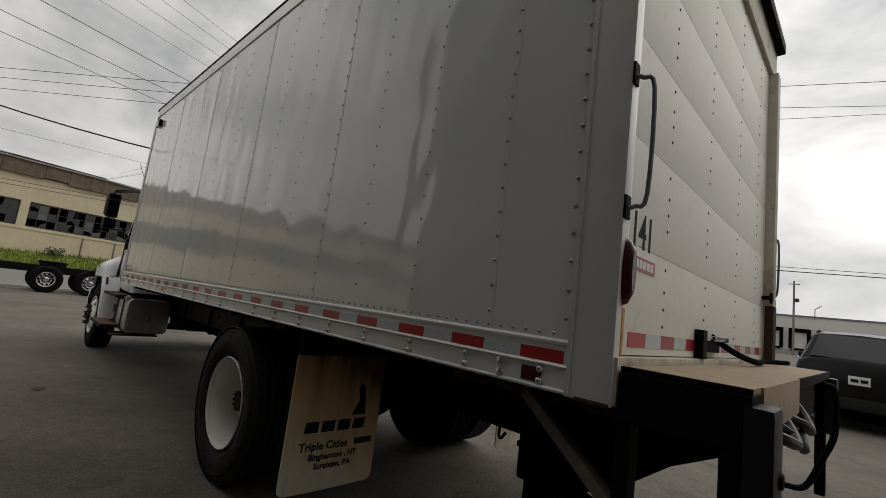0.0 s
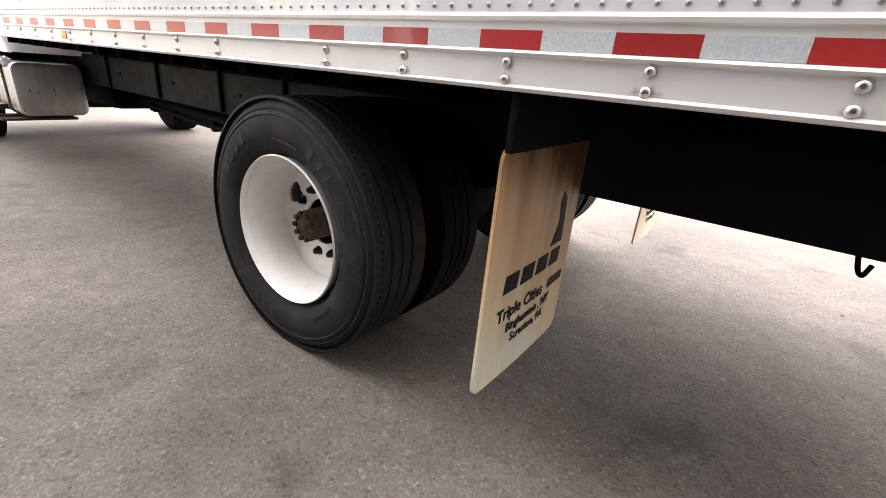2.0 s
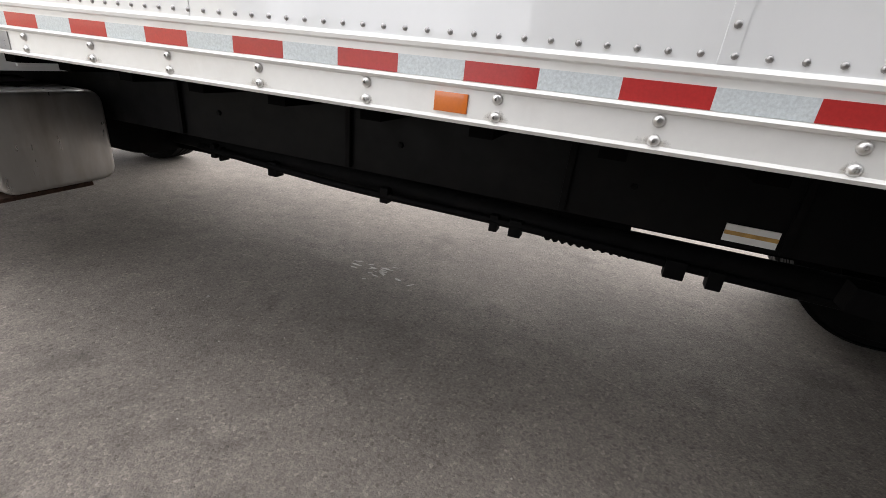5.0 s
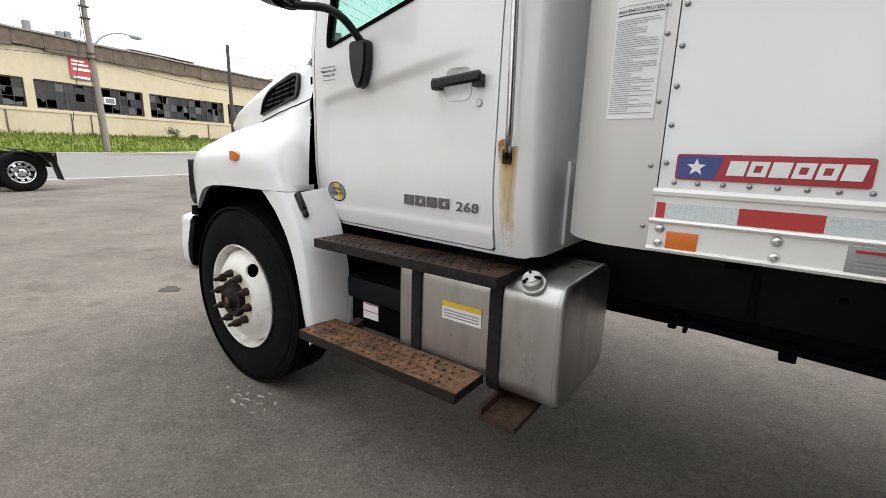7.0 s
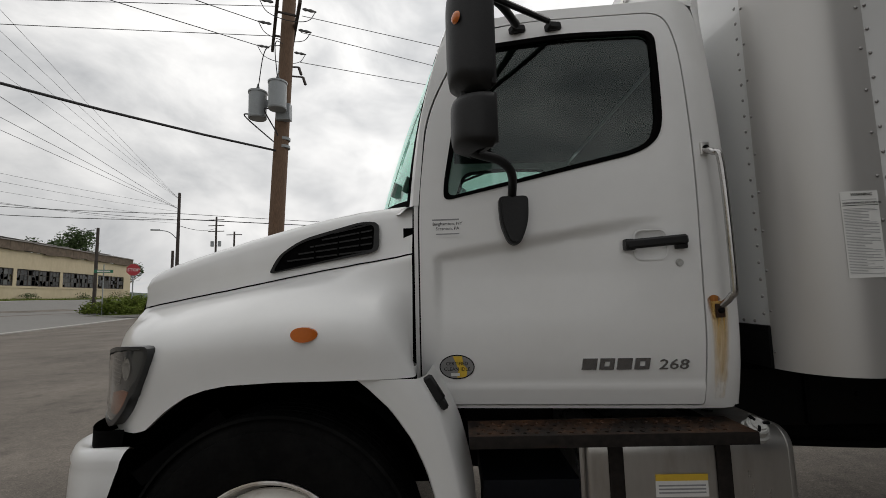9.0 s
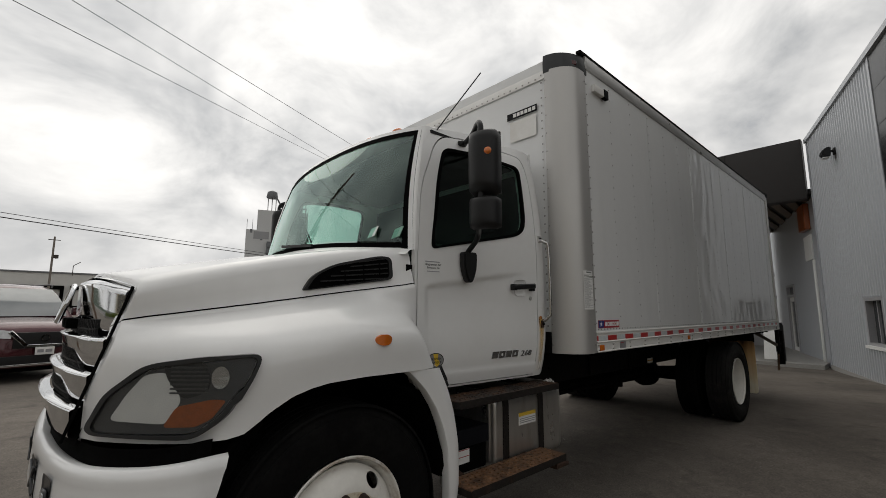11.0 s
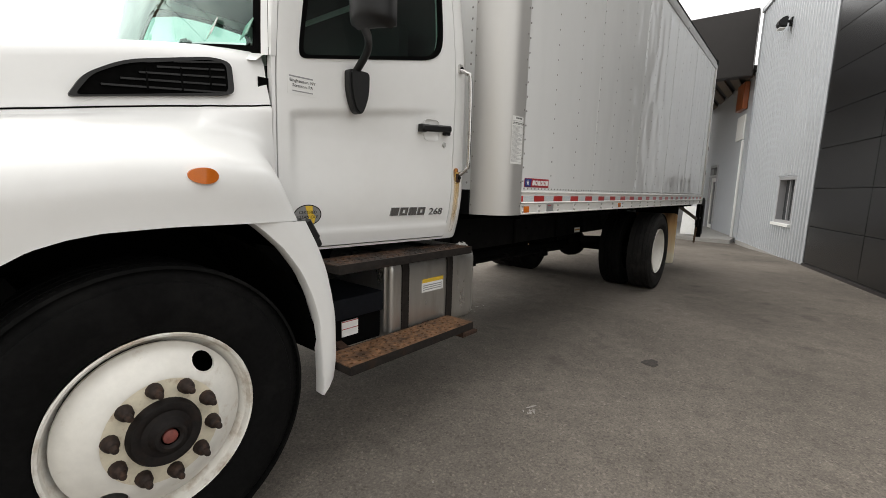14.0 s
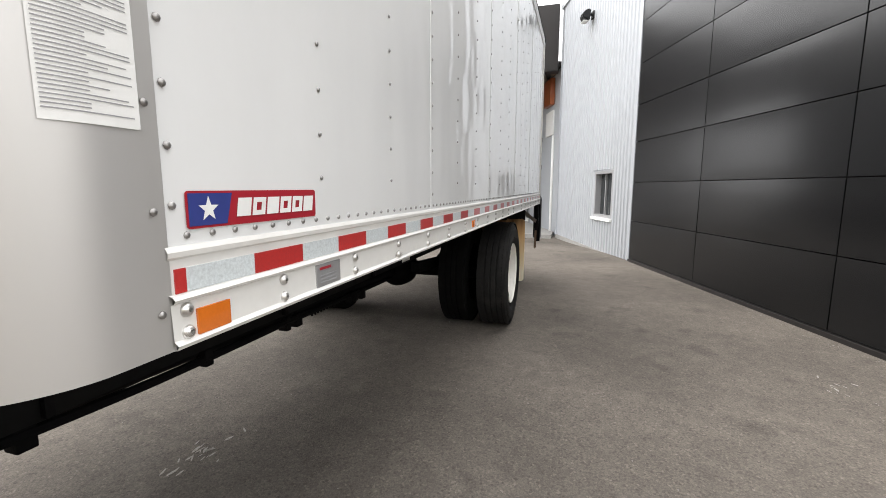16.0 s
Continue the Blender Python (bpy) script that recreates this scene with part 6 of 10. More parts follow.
def tread_step(x0, x1, y0, y1, z, label, mat="step"):
    """A folded steel tread punched with rows of holes and raised teeth."""
    holes = []
    nx = int((x1 - x0 - 0.05) / 0.040)
    for i in range(nx):
        for j in range(4):
            cx = x0 + 0.032 + i * 0.040 + (0.020 if j % 2 else 0)
            cy = y0 + 0.03 + j * (y1 - y0 - 0.06) / 3
            if cx < x1 - 0.03:
                holes.append([(cx + 0.0082 * math.cos(2 * math.pi * k / 8), cy + 0.0082 * math.sin(2 * math.pi * k / 8)) for k in range(8)])
    st = part("step", plate_bm(rect(x0, x1, y0, y1), holes, lambda u, v, d: Vector((u, v, z - d)), 0.005), mat, truck, label)
    lip = box_bm(x0, x1, y0 - 0.004, y0, z - 0.040, z + 0.001, 0.0015)
    part("front_lip", lip, "step_side", st)
    part("rear_lip", box_bm(x0, x1, y1, y1 + 0.004, z - 0.045, z + 0.001, 0.0015), "step_side", st)
    for x in (x0, x1 - 0.005):
        part("end_lip", box_bm(x, x + 0.005, y0, y1, z - 0.040, z - 0.005), "step_side", st)
    teeth = bmesh.new()
    for i in range(nx):
        for j in range(2):
            cx = x0 + 0.052 + i * 0.040
            cy = y0 + 0.052 + j * (y1 - y0 - 0.10)
            dome_bm((cx, cy, z), 0.006, 0.004, (0, 0, 1), 6, teeth)
    tagged(part("teeth", teeth, mat, st), kind="stuff")
    return st


lo_step = tread_step(-1.31, -0.425, -0.045, 0.145, 0.530, "rusted perforated lower step")
tread_step(-1.30, -0.335, 0.050, 0.235, 0.952, "dark rusty perforated upper step", "step_dark")
for x in (-1.18, -0.60):
    part("step_bracket", bar_bm((x, 0.14, 0.50), (x, 0.62, 0.62), 0.05, 0.04), "rust", lo_step)
    part("bracket_foot", box_bm(x - 0.04, x + 0.04, 0.03, 0.15, 0.455, 0.485, 0.004), "rust", lo_step)
part("tank_bracket", box_bm(-0.385, -0.235, 0.05, 0.62, 0.398, 0.42, 0.004), "rust", truck, "rusty tank bracket")
part("bracket_flange", box_bm(-0.385, -0.37, 0.05, 0.62, 0.42, 0.45, 0.003), "rust", truck)
part("horn", lathe_bm([(0.0, -0.02), (0.035, -0.02), (0.04, 0.0), (0.02, 0.06), (0.015, 0.15)], 16, "y", (-1.204, 0.30, 0.865)), "frame", truck)
# cab ----------------------------------------------------------------------
def cab_y(x, z):
    """The cab's left side: it narrows towards the nose, tucks in below and leans in above the belt."""
    y = 0.143 + 0.068 * max(0.0, -0.40 - x)
    y += 0.105 * (max(0.0, z - 1.72) / 0.85) ** 2
    y += 0.045 * (max(0.0, 1.32 - z) / 0.30) ** 2
    if x > -0.40:
        y += 0.10 * ((x + 0.40) / 0.12) ** 2 * 0.35
    return y


def on_cab(side=0, lift=0.0):
    def place(u, v, d):
        y = cab_y(u, v) - lift + d
        return Vector((u, W2 - y if side else y, v))
    return place


CUT_Z = [1.1 + 0.08 * k for k in range(20)]
CUT_X = [-1.45 + 0.1 * k for k in range(12)]
DOOR = rounded([(-1.470, 1.085), (-1.40, 1.012), (-0.432, 1.010), (-0.412, 2.42), (-0.44, 2.588), (-0.98, 2.592), (-1.20, 2.560), (-1.285, 2.475), (-1.43, 2.165), (-1.469, 1.79)], [0.05, 0.05, 0.02, 0.08, 0.08, 0.1, 0.06, 0.06, 0.12, 0.12], 5)
WINDOW = rounded([(-1.368, 1.802), (-0.60, 1.962), (-0.520, 2.035), (-0.490, 2.498), (-0.85, 2.512), (-1.215, 2.478), (-1.30, 2.245), (-1.366, 1.87)], [0.035, 0.09, 0.09, 0.06, 0.1, 0.07, 0.1, 0.05], 5)
SHELL = rounded([(-1.490, 1.07), (-1.41, 0.995), (-0.298, 0.992), (-0.296, 2.46), (-0.305, 2.655), (-0.97, 2.648), (-1.29, 2.605), (-1.360, 2.525), (-1.458, 2.16), (-1.490, 1.79)], [0.05, 0.05, 0.02, 0.10, 0.09, 0.1, 0.05, 0.08, 0.12, 0.06], 5)


def shell_top(x):
    return 2.600 + (2.648 - 2.600) * min(1.0, (x + 1.29) / 0.32) if x < -0.40 else 2.648 - 0.9 * max(0.0, x + 0.38) ** 2


def shell_front(z):
    """The cab side's front edge along the windscreen pillar."""
    pts = ((1.79, -1.490), (2.16, -1.458), (2.525, -1.360), (2.605, -1.29))
    for (z0, x0), (z1, x1) in zip(pts, pts[1:]):
        if z <= z1:
            return x0 + (x1 - x0) * (z - z0) / (z1 - z0)
    return -1.29
DOOR_GAP = [(u + (0.006 if u > -0.9 else -0.006), v + (0.006 if v > 1.7 else -0.006)) for u, v in DOOR]


def grow(loop, d):
    c = Vector((sum(p[0] for p in loop) / len(loop), sum(p[1] for p in loop) / len(loop)))
    return [tuple(Vector(p) + (Vector(p) - c).normalized() * d) for p in loop]


cab = part("cab_shell", plate_bm(SHELL, [DOOR_GAP], on_cab(), 0.03, CUT_Z, CUT_X), "paint", truck, "white cab body")
part("cab_side", plate_bm(SHELL, [grow(WINDOW, 0.012)], on_cab(1), 0.03, CUT_Z, CUT_X), "paint", cab)
def ease_to(a):
    a = max(0.0, min(1.0, a))
    return a * a * (3 - 2 * a)


def press(u, v):
    """How deep the door skin is pressed in: a broad panel under the belt crease, the handle's dish, a kick-out along the sill."""
    line = 1.592 + (u + 1.405) * 0.149
    d = 0.018 * ease_to((line - v) / 0.034) * ease_to((u + 1.425) / 0.05) * ease_to((-0.48 - u) / 0.40) * max(0.0, min(1.0, (v - 1.16) / 0.34)) ** 1.2
    r = (abs((u + 0.598) / 0.066) ** 3 + abs((v - 1.600) / 0.060) ** 3) ** (1 / 3)
    d += 0.009 * (1 - ease_to((r - 0.72) / 0.28))
    d -= 0.007 * ease_to((1.098 - v) / 0.022)
    return d


def on_door(u, v, d):
    return Vector((u, cab_y(u, v) + press(u, v) + d, v))


DOOR_Z = [1.04 + 0.012 * k for k in range(60)] + [1.80, 1.88, 1.96, 2.04, 2.12, 2.2, 2.28, 2.36, 2.44, 2.52]
DOOR_X = [-1.46 + 0.012 * k for k in range(9)] + [-1.33 + 0.06 * k for k in range(11)] + [-0.68 + 0.0146 * k for k in range(13)] + [-0.46]
cdoor = part("cab_door", plate_bm(DOOR, [WINDOW], on_door, 0.045, DOOR_Z, DOOR_X), "paint", truck, "white driver's door with a black window seal")
part("door_gap", plate_bm(grow(DOOR, 0.02), [grow(DOOR, -0.03)], on_cab(0, -0.035), 0.01, CUT_Z), "liner", cdoor)
part("window_seal", plate_bm(grow(WINDOW, 0.004), [grow(WINDOW, -0.020)], on_cab(0, 0.004), 0.02, CUT_Z, CUT_X), "liner", cdoor)
part("side_window", plate_bm(grow(WINDOW, -0.02), (), on_cab(0, -0.012), 0.003, CUT_Z, CUT_X), "glass_dark", cdoor, "tinted side window")
part("far_window", plate_bm(grow(WINDOW, 0.01), (), on_cab(1, -0.012), 0.003, CUT_Z, CUT_X), "glass_dark", cab)
part("far_seal", plate_bm(grow(WINDOW, 0.02), [grow(WINDOW, -0.014)], on_cab(1, 0.004), 0.02, CUT_Z), "black", cab)
# handle, lock, badge, stickers
hb = bar_bm((-0.700, cab_y(-0.70, 1.60) - 0.030, 1.600), (-0.478, cab_y(-0.48, 1.61) - 0.030, 1.615), 0.022, 0.036, 0.008)
part("door_handle", hb, "black", cdoor, "black door handle")
for u in (-0.682, -0.497):
    part("handle_foot", box_bm(u - 0.018, u + 0.018, cab_y(u, 1.6) - 0.03, cab_y(u, 1.6) + 0.002, 1.580, 1.622, 0.006), "black", cdoor)
part("door_lock", lathe_bm([(0.0, -0.007), (0.012, -0.007), (0.014, -0.003), (0.015, 0.0)], 18, centre=(-0.500, cab_y(-0.500, 1.53), 1.53)), "cap_grey", cdoor)
DISH = rounded(rect(-0.660, -0.536, 1.541, 1.659), 0.035, 5)
part("dish_lip", plate_bm(DISH, [grow(DISH, -0.005)], on_cab(0, 0.0012), 0.003), "paint", cdoor)
part("lettering", text_bm("268", 0.056, lambda u, v, d: on_cab(0, 0.001)(-0.598 + u * 1.28 + v * 0.15, 1.142 + v * 0.95, d), 0.005), "badge", cdoor, "dark chrome model number")
for k in range(4):
    u = -0.872 + k * 0.063
    outer = [(u, 1.142), (u + 0.052, 1.142), (u + 0.058, 1.184), (u + 0.006, 1.184)]
    inner = [(u + 0.018, 1.154), (u + 0.038, 1.154), (u + 0.041, 1.172), (u + 0.021, 1.172)]
    part("plain_block", plate_bm(outer, [inner] if k % 2 else (), on_cab(0, 0.006), 0.006), "badge", cdoor)


def oval(cx, cz, a, b, n=32):
    return [(cx + a * math.cos(2 * math.pi * k / n), cz + b * math.sin(2 * math.pi * k / n)) for k in range(n)]


ov = part("idle_sticker", plate_bm(oval(-1.335, 1.157, 0.066, 0.046), (), on_cab(0, 0.0016), 0.0006), "silver", cdoor, "oval silver and orange sticker")
part("orange_field", plate_bm([(-1.35, 1.198), (-1.315, 1.198), (-1.31, 1.165), (-1.295, 1.15), (-1.30, 1.118), (-1.335, 1.116), (-1.33, 1.15)], (), on_cab(0, 0.0022), 0.0006), "yellow", ov)
part("oval_edge", plate_bm(oval(-1.335, 1.157, 0.067, 0.047), [oval(-1.335, 1.157, 0.063, 0.043)], on_cab(0, 0.0024), 0.0006), "ink", ov)
for words, v, sz in (("CERTIFIED", 1.164, 0.0185), ("CLEAN IDLE", 1.143, 0.0185)):
    part("lettering", text_bm(words, sz, lambda u, w, d: on_cab(0, 0.0028)(-1.335 + u, v + w, d), 0.0005, "CENTER"), "ink", ov)
part("number_bar", plate_bm(rect(-1.358, -1.325, 1.122, 1.134), (), on_cab(0, 0.003), 0.0005), "paper", ov)
nl = part("owner_sticker", plate_bm(rect(-1.425, -1.29, 1.655, 1.735), (), on_cab(0, 0.0012), 0.0006), "paint", cdoor, "small white owner's sticker")
part("plain_bar", plate_bm(rect(-1.418, -1.312, 1.722, 1.7275), (), on_cab(0, 0.002), 0.0006), "grey_ink", nl)
for words, v in (("Binghamton, NY", 1.703), ("Scranton, PA", 1.684)):
    part("lettering", text_bm(words, 0.0175, lambda u, w, d: on_cab(0, 0.002)(-1.358 + u, v + w, d), 0.0005, "CENTER"), "ink", nl)
part("plain_bar", plate_bm(rect(-1.404, -1.312, 1.666, 1.6705), (), on_cab(0, 0.002), 0.0006), "grey_ink", nl)
# grab bar with its rust run
gy = cab_y(-0.375, 1.4)
gb = part("grab_bar", tube_bm(smooth_path([(-0.376, cab_y(-0.376, 1.96) - 0.004, 1.955), (-0.366, gy - 0.035, 1.935), (-0.352, gy - 0.055, 1.88), (-0.345, gy - 0.055, 1.46), (-0.352, gy - 0.045, 1.405), (-0.368, gy - 0.012, 1.37)], 5), 0.0120, 10), "bar_steel", truck, "bare steel grab bar bleeding rust")
for z, m in ((1.962, "alu"), (1.352, "rust")):
    part("foot", box_bm(-0.390, -0.358, cab_y(-0.375, z) - 0.012, cab_y(-0.375, z) + 0.002, z - 0.026, z + 0.024, 0.006), m, gb)
    part("foot_bolt", lathe_bm([(0, -0.012), (0.009, -0.011), (0.011, 0)], 10, centre=(-0.374, cab_y(-0.375, z) - 0.011, z)), "frame", gb)
part("rust_bloom", plate_bm(oval(-0.390, 1.362, 0.034, 0.046, 24), (), on_cab(0, 0.0022), 0.0006), "rust_bloom", cab, "orange rust bloom at the grab bar's foot")
part("rust_run", plate_bm(rect(-0.418, -0.328, 1.03, 1.385), (), on_cab(0, 0.0014), 0.0006, CUT_Z, [-0.39, -0.36]), "rust_veil", cab, "rust run below the grab bar")

# windscreen, pillars, roof and back
def screen_pt(a, b, lift=0.0):
    """a from -1 (left) to 1 (right), b from 0 (sill) to 1 (header)."""
    zl, zh = 1.785 + 0.055 * (1 - a * a), 2.605 + 0.055 * (1 - a * a)
    yb, yt = cab_y(-1.46, 1.80) + 0.014, cab_y(-1.34, 2.57) + 0.025
    half = YC - (yb + (yt - yb) * b)
    xb = -1.486 - 0.27 * (1 - abs(a) ** 2.4)
    xt = -1.335 - 0.08 * (1 - abs(a) ** 3)
    x = xb + (xt - xb) * b - 0.03 * math.sin(math.pi * b)
    return Vector((x - lift, YC + a * half, zl + (zh - zl) * b))


NA = 28
A_ = [-1 + 2 * k / NA for k in range(NA + 1)]
part("windscreen", grid_bm([[screen_pt(a * 0.965, 0.05 + 0.88 * b / 8) for a in A_] for b in range(9)], flip=True), "glass_green", truck, "green-tinted windscreen")
def frame_band(a0, a1, b0, b1, mat, lift, name):
    rows = [[screen_pt(a0 + (a1 - a0) * i / 28, b0 + (b1 - b0) * j / 8, lift) for i in range(29)] for j in range(9)]
    bm = grid_bm(rows)
    bmesh.ops.recalc_face_normals(bm, faces=bm.faces)
    for f in bm.faces:
        if f.normal.x > 0:
            f.normal_flip()
    return part(name, bm, mat, cab)
frame_band(-1.0, 1.0, 0.920, 0.968, "liner", 0.004, "screen_seal")
frame_band(-1.0, 1.0, 0.0, 0.040, "liner", 0.004, "screen_seal")
frame_band(-0.985, -0.942, 0.0, 0.95, "liner", 0.004, "screen_seal")
frame_band(0.942, 0.985, 0.0, 0.95, "liner", 0.004, "screen_seal")
frame_band(-1.0, -0.975, 0.0, 1.0, "paint", 0.008, "pillar")
frame_band(0.975, 1.0, 0.0, 1.0, "paint", 0.008, "pillar")
frame_band(-1.0, 1.0, 0.965, 1.0, "paint", 0.006, "header")
# pillar cheeks between screen and door
for sd in (0, 1):
    rows = []
    for j in range(9):
        b = j / 8
        p = screen_pt(-1, b, 0.006)
        zz = p.z
        xx = shell_front(zz)
        q = Vector((xx + 0.02, cab_y(xx + 0.02, zz) - 0.0005, zz))
        mid = (p + q) / 2 + Vector((-0.012, -0.012, 0))
        row = [p, mid, q]
        rows.append([Vector(mirror_y(v)) if sd else v for v in row])
    bm = grid_bm(rows)
    bmesh.ops.recalc_face_normals(bm, faces=bm.faces)
    part("pillar", bm, "paint", cab, angle=80)
rows = []
for i in range(15):
    t = i / 14
    row = []
    for a in A_:
        p = screen_pt(a, 1.0)
        yr = cab_y(-0.35, 2.64) + 0.03
        xe = -0.285
        x = p.x + (xe - p.x) * t
        yb = p.y + ((YC + a * (YC - yr)) - p.y) * t
        z = p.z + (2.672 + 0.05 * (1 - a * a) - p.z) * t ** 0.7 + 0.022 * math.sin(math.pi * min(1, t * 1.05)) * (1 - a * a)
        row.append((x, yb, z))
    rows.append(row)
bm = grid_bm(rows)
bmesh.ops.recalc_face_normals(bm, faces=bm.faces)
part("cab_roof", bm, "paint", cab, angle=70)
for sd in (0, 1):                                    # roof rail between side and roof
    rows = []
    for i in range(13):
        t = i / 12
        x = -1.33 + t * 1.04
        zt = shell_top(x) - 0.006
        a = Vector((x, cab_y(x, zt), zt))
        r = (x - screen_pt(-1, 1).x) / (-0.285 - screen_pt(-1, 1).x)
        yr = screen_pt(-1, 1).y + (cab_y(-0.35, 2.64) + 0.03 - screen_pt(-1, 1).y) * r
        b = Vector((x, yr + 0.004, 2.605 + (2.672 - 2.605) * max(0.0, r) ** 0.7 + 0.003))
        row = [a, (a + b) / 2 + Vector((0, -0.006, 0.006)), b]
        rows.append([Vector(mirror_y(v)) if sd else v for v in row])
    bm = grid_bm(rows)
    bmesh.ops.recalc_face_normals(bm, faces=bm.faces)
    part("roof_rail", bm, "paint", cab, angle=80)
for sd in (0, 1):                                    # rounded rear corner from the side to the back
    rows = []
    for k in range(21):
        z = 1.0 + 1.63 * k / 20
        y0 = cab_y(-0.300, z) - 0.001
        yb = cab_y(-0.30, 2.4) + 0.06
        row = [(-0.300, y0, z)]
        for j in range(1, 8):
            q = math.pi / 2 * j / 7
            row.append((-0.300 + 0.036 * math.sin(q), y0 + (yb - y0) * (1 - math.cos(q)), z))
        rows.append([mirror_y(p) if sd else p for p in row])
    bm = grid_bm(rows)
    bmesh.ops.recalc_face_normals(bm, faces=bm.faces)
    part("rear_corner", bm, "paint", cab, angle=80)
part("cab_back", box_bm(-0.290, -0.2645, cab_y(-0.30, 2.4) + 0.055, W2 - cab_y(-0.30, 2.4) - 0.055, 1.0, 2.67, 0.002), "paint", cab)
BACK_WIN = rounded(rect(0.72, W2 - 0.72, 1.98, 2.50), 0.09, 5)
on_back = lambda lift: (lambda u, v, d: Vector((-0.2645 + lift - d, u, v)))
rw = part("rear_window", plate_bm(BACK_WIN, [grow(BACK_WIN, -0.035)], on_back(0.014), 0.012), "black", cab, "rear cab window in a black seal")
part("rear_pane", plate_bm(grow(BACK_WIN, -0.03), (), on_back(0.006), 0.003), "window_glass", rw)
for y in (0.66, 0.84, 1.02, 1.28, 1.54, 1.72, 1.90):
    part("back_rib", box_bm(-0.270, -0.252, y - 0.035, y + 0.035, 1.36, 1.90, 0.006), "paint", cab)
    part("rib_gap", box_bm(-0.270, -0.260, y + 0.040, y + 0.060, 1.36, 1.90, 0.002), "rail", cab)
part("back_apron", box_bm(-0.270, -0.252, 0.42, W2 - 0.42, 1.02, 1.34, 0.006), "paint", cab)
part("cab_floor", box_bm(-1.46, -0.29, 0.26, W2 - 0.26, 1.02, 1.10), "liner", cab)
for y in (0.66, 0.97, 1.28, 1.59, 1.90):
    p = screen_pt((y - YC) / 0.95, 1.0)
    part("roof_lamp", dome_bm((p.x + 0.10, y, p.z + 0.035), 0.045, 0.03, (-0.3, 0, 1), 14), "orange", cab, "amber roof marker lamp")
part("antenna", tube_bm([(-1.24, cab_y(-1.24, 2.6) - 0.002, 2.60), (-1.05, 0.10, 2.98)], 0.004, 6), "black", truck)
# inside the cab
part("dashboard", box_bm(-1.62, -1.22, 0.36, W2 - 0.36, 1.50, 1.79, 0.06), "black", cab)
part("bulkhead_trim", box_bm(-0.34, -0.302, 0.28, W2 - 0.28, 1.1, 2.5), "black", cab)
part("headliner", box_bm(-1.30, -0.31, 0.30, W2 - 0.30, 2.56, 2.58), "seat", cab)
sw = part("steering_wheel", lathe_bm([(0.205 + 0.013 * math.cos(2 * math.pi * k / 10), 0.013 * math.sin(2 * math.pi * k / 10)) for k in range(10)], 32, "z", close=True), "black", cab, "black steering wheel")
part("spoke", bar_bm((-0.2, 0, -0.01), (0.2, 0, -0.01), 0.035, 0.015), "black", sw)
part("boss", lathe_bm([(0, 0.01), (0.05, 0.008), (0.055, -0.03), (0, -0.04)], 16, "z"), "black", sw)
sw.matrix_basis = pose(-1.13, 0.66, 1.80, 0, -32, 0)
for y in (0.66, 1.9):
    st = part("seat", box_bm(-0.86, -0.42, y - 0.24, y + 0.24, 1.30, 1.44, 0.05), "seat", cab, "grey cloth seat")
    part("backrest", box_bm(-0.50, -0.37, y - 0.23, y + 0.23, 1.44, 2.02, 0.05), "seat", st)
    part("headrest", box_bm(-0.49, -0.40, y - 0.13, y + 0.13, 2.05, 2.25, 0.04), "seat", st)
for y, z in ((0.36, 1.845), (0.51, 1.85)):
    b = box_bm(-0.002, 0.002, -0.06, 0.06, 0, 0.065)
    bmesh.ops.transform(b, matrix=Matrix.Translation(screen_pt((y - YC) / 1.03, 0.085, -0.012)) @ pose(0, 0, 0, 0, 22, -14), verts=b.verts)
    part("permit", b, "permit_green" if y < 0.4 else "paper", cab)
for y in (0.95, 1.75):
    a, b2 = screen_pt((y - YC) / 1.05, 0.03, 0.02), screen_pt((y + 0.45 - YC) / 1.05, 0.07, 0.02)
    part("wiper", bar_bm(a, b2, 0.014, 0.018), "black", cab)

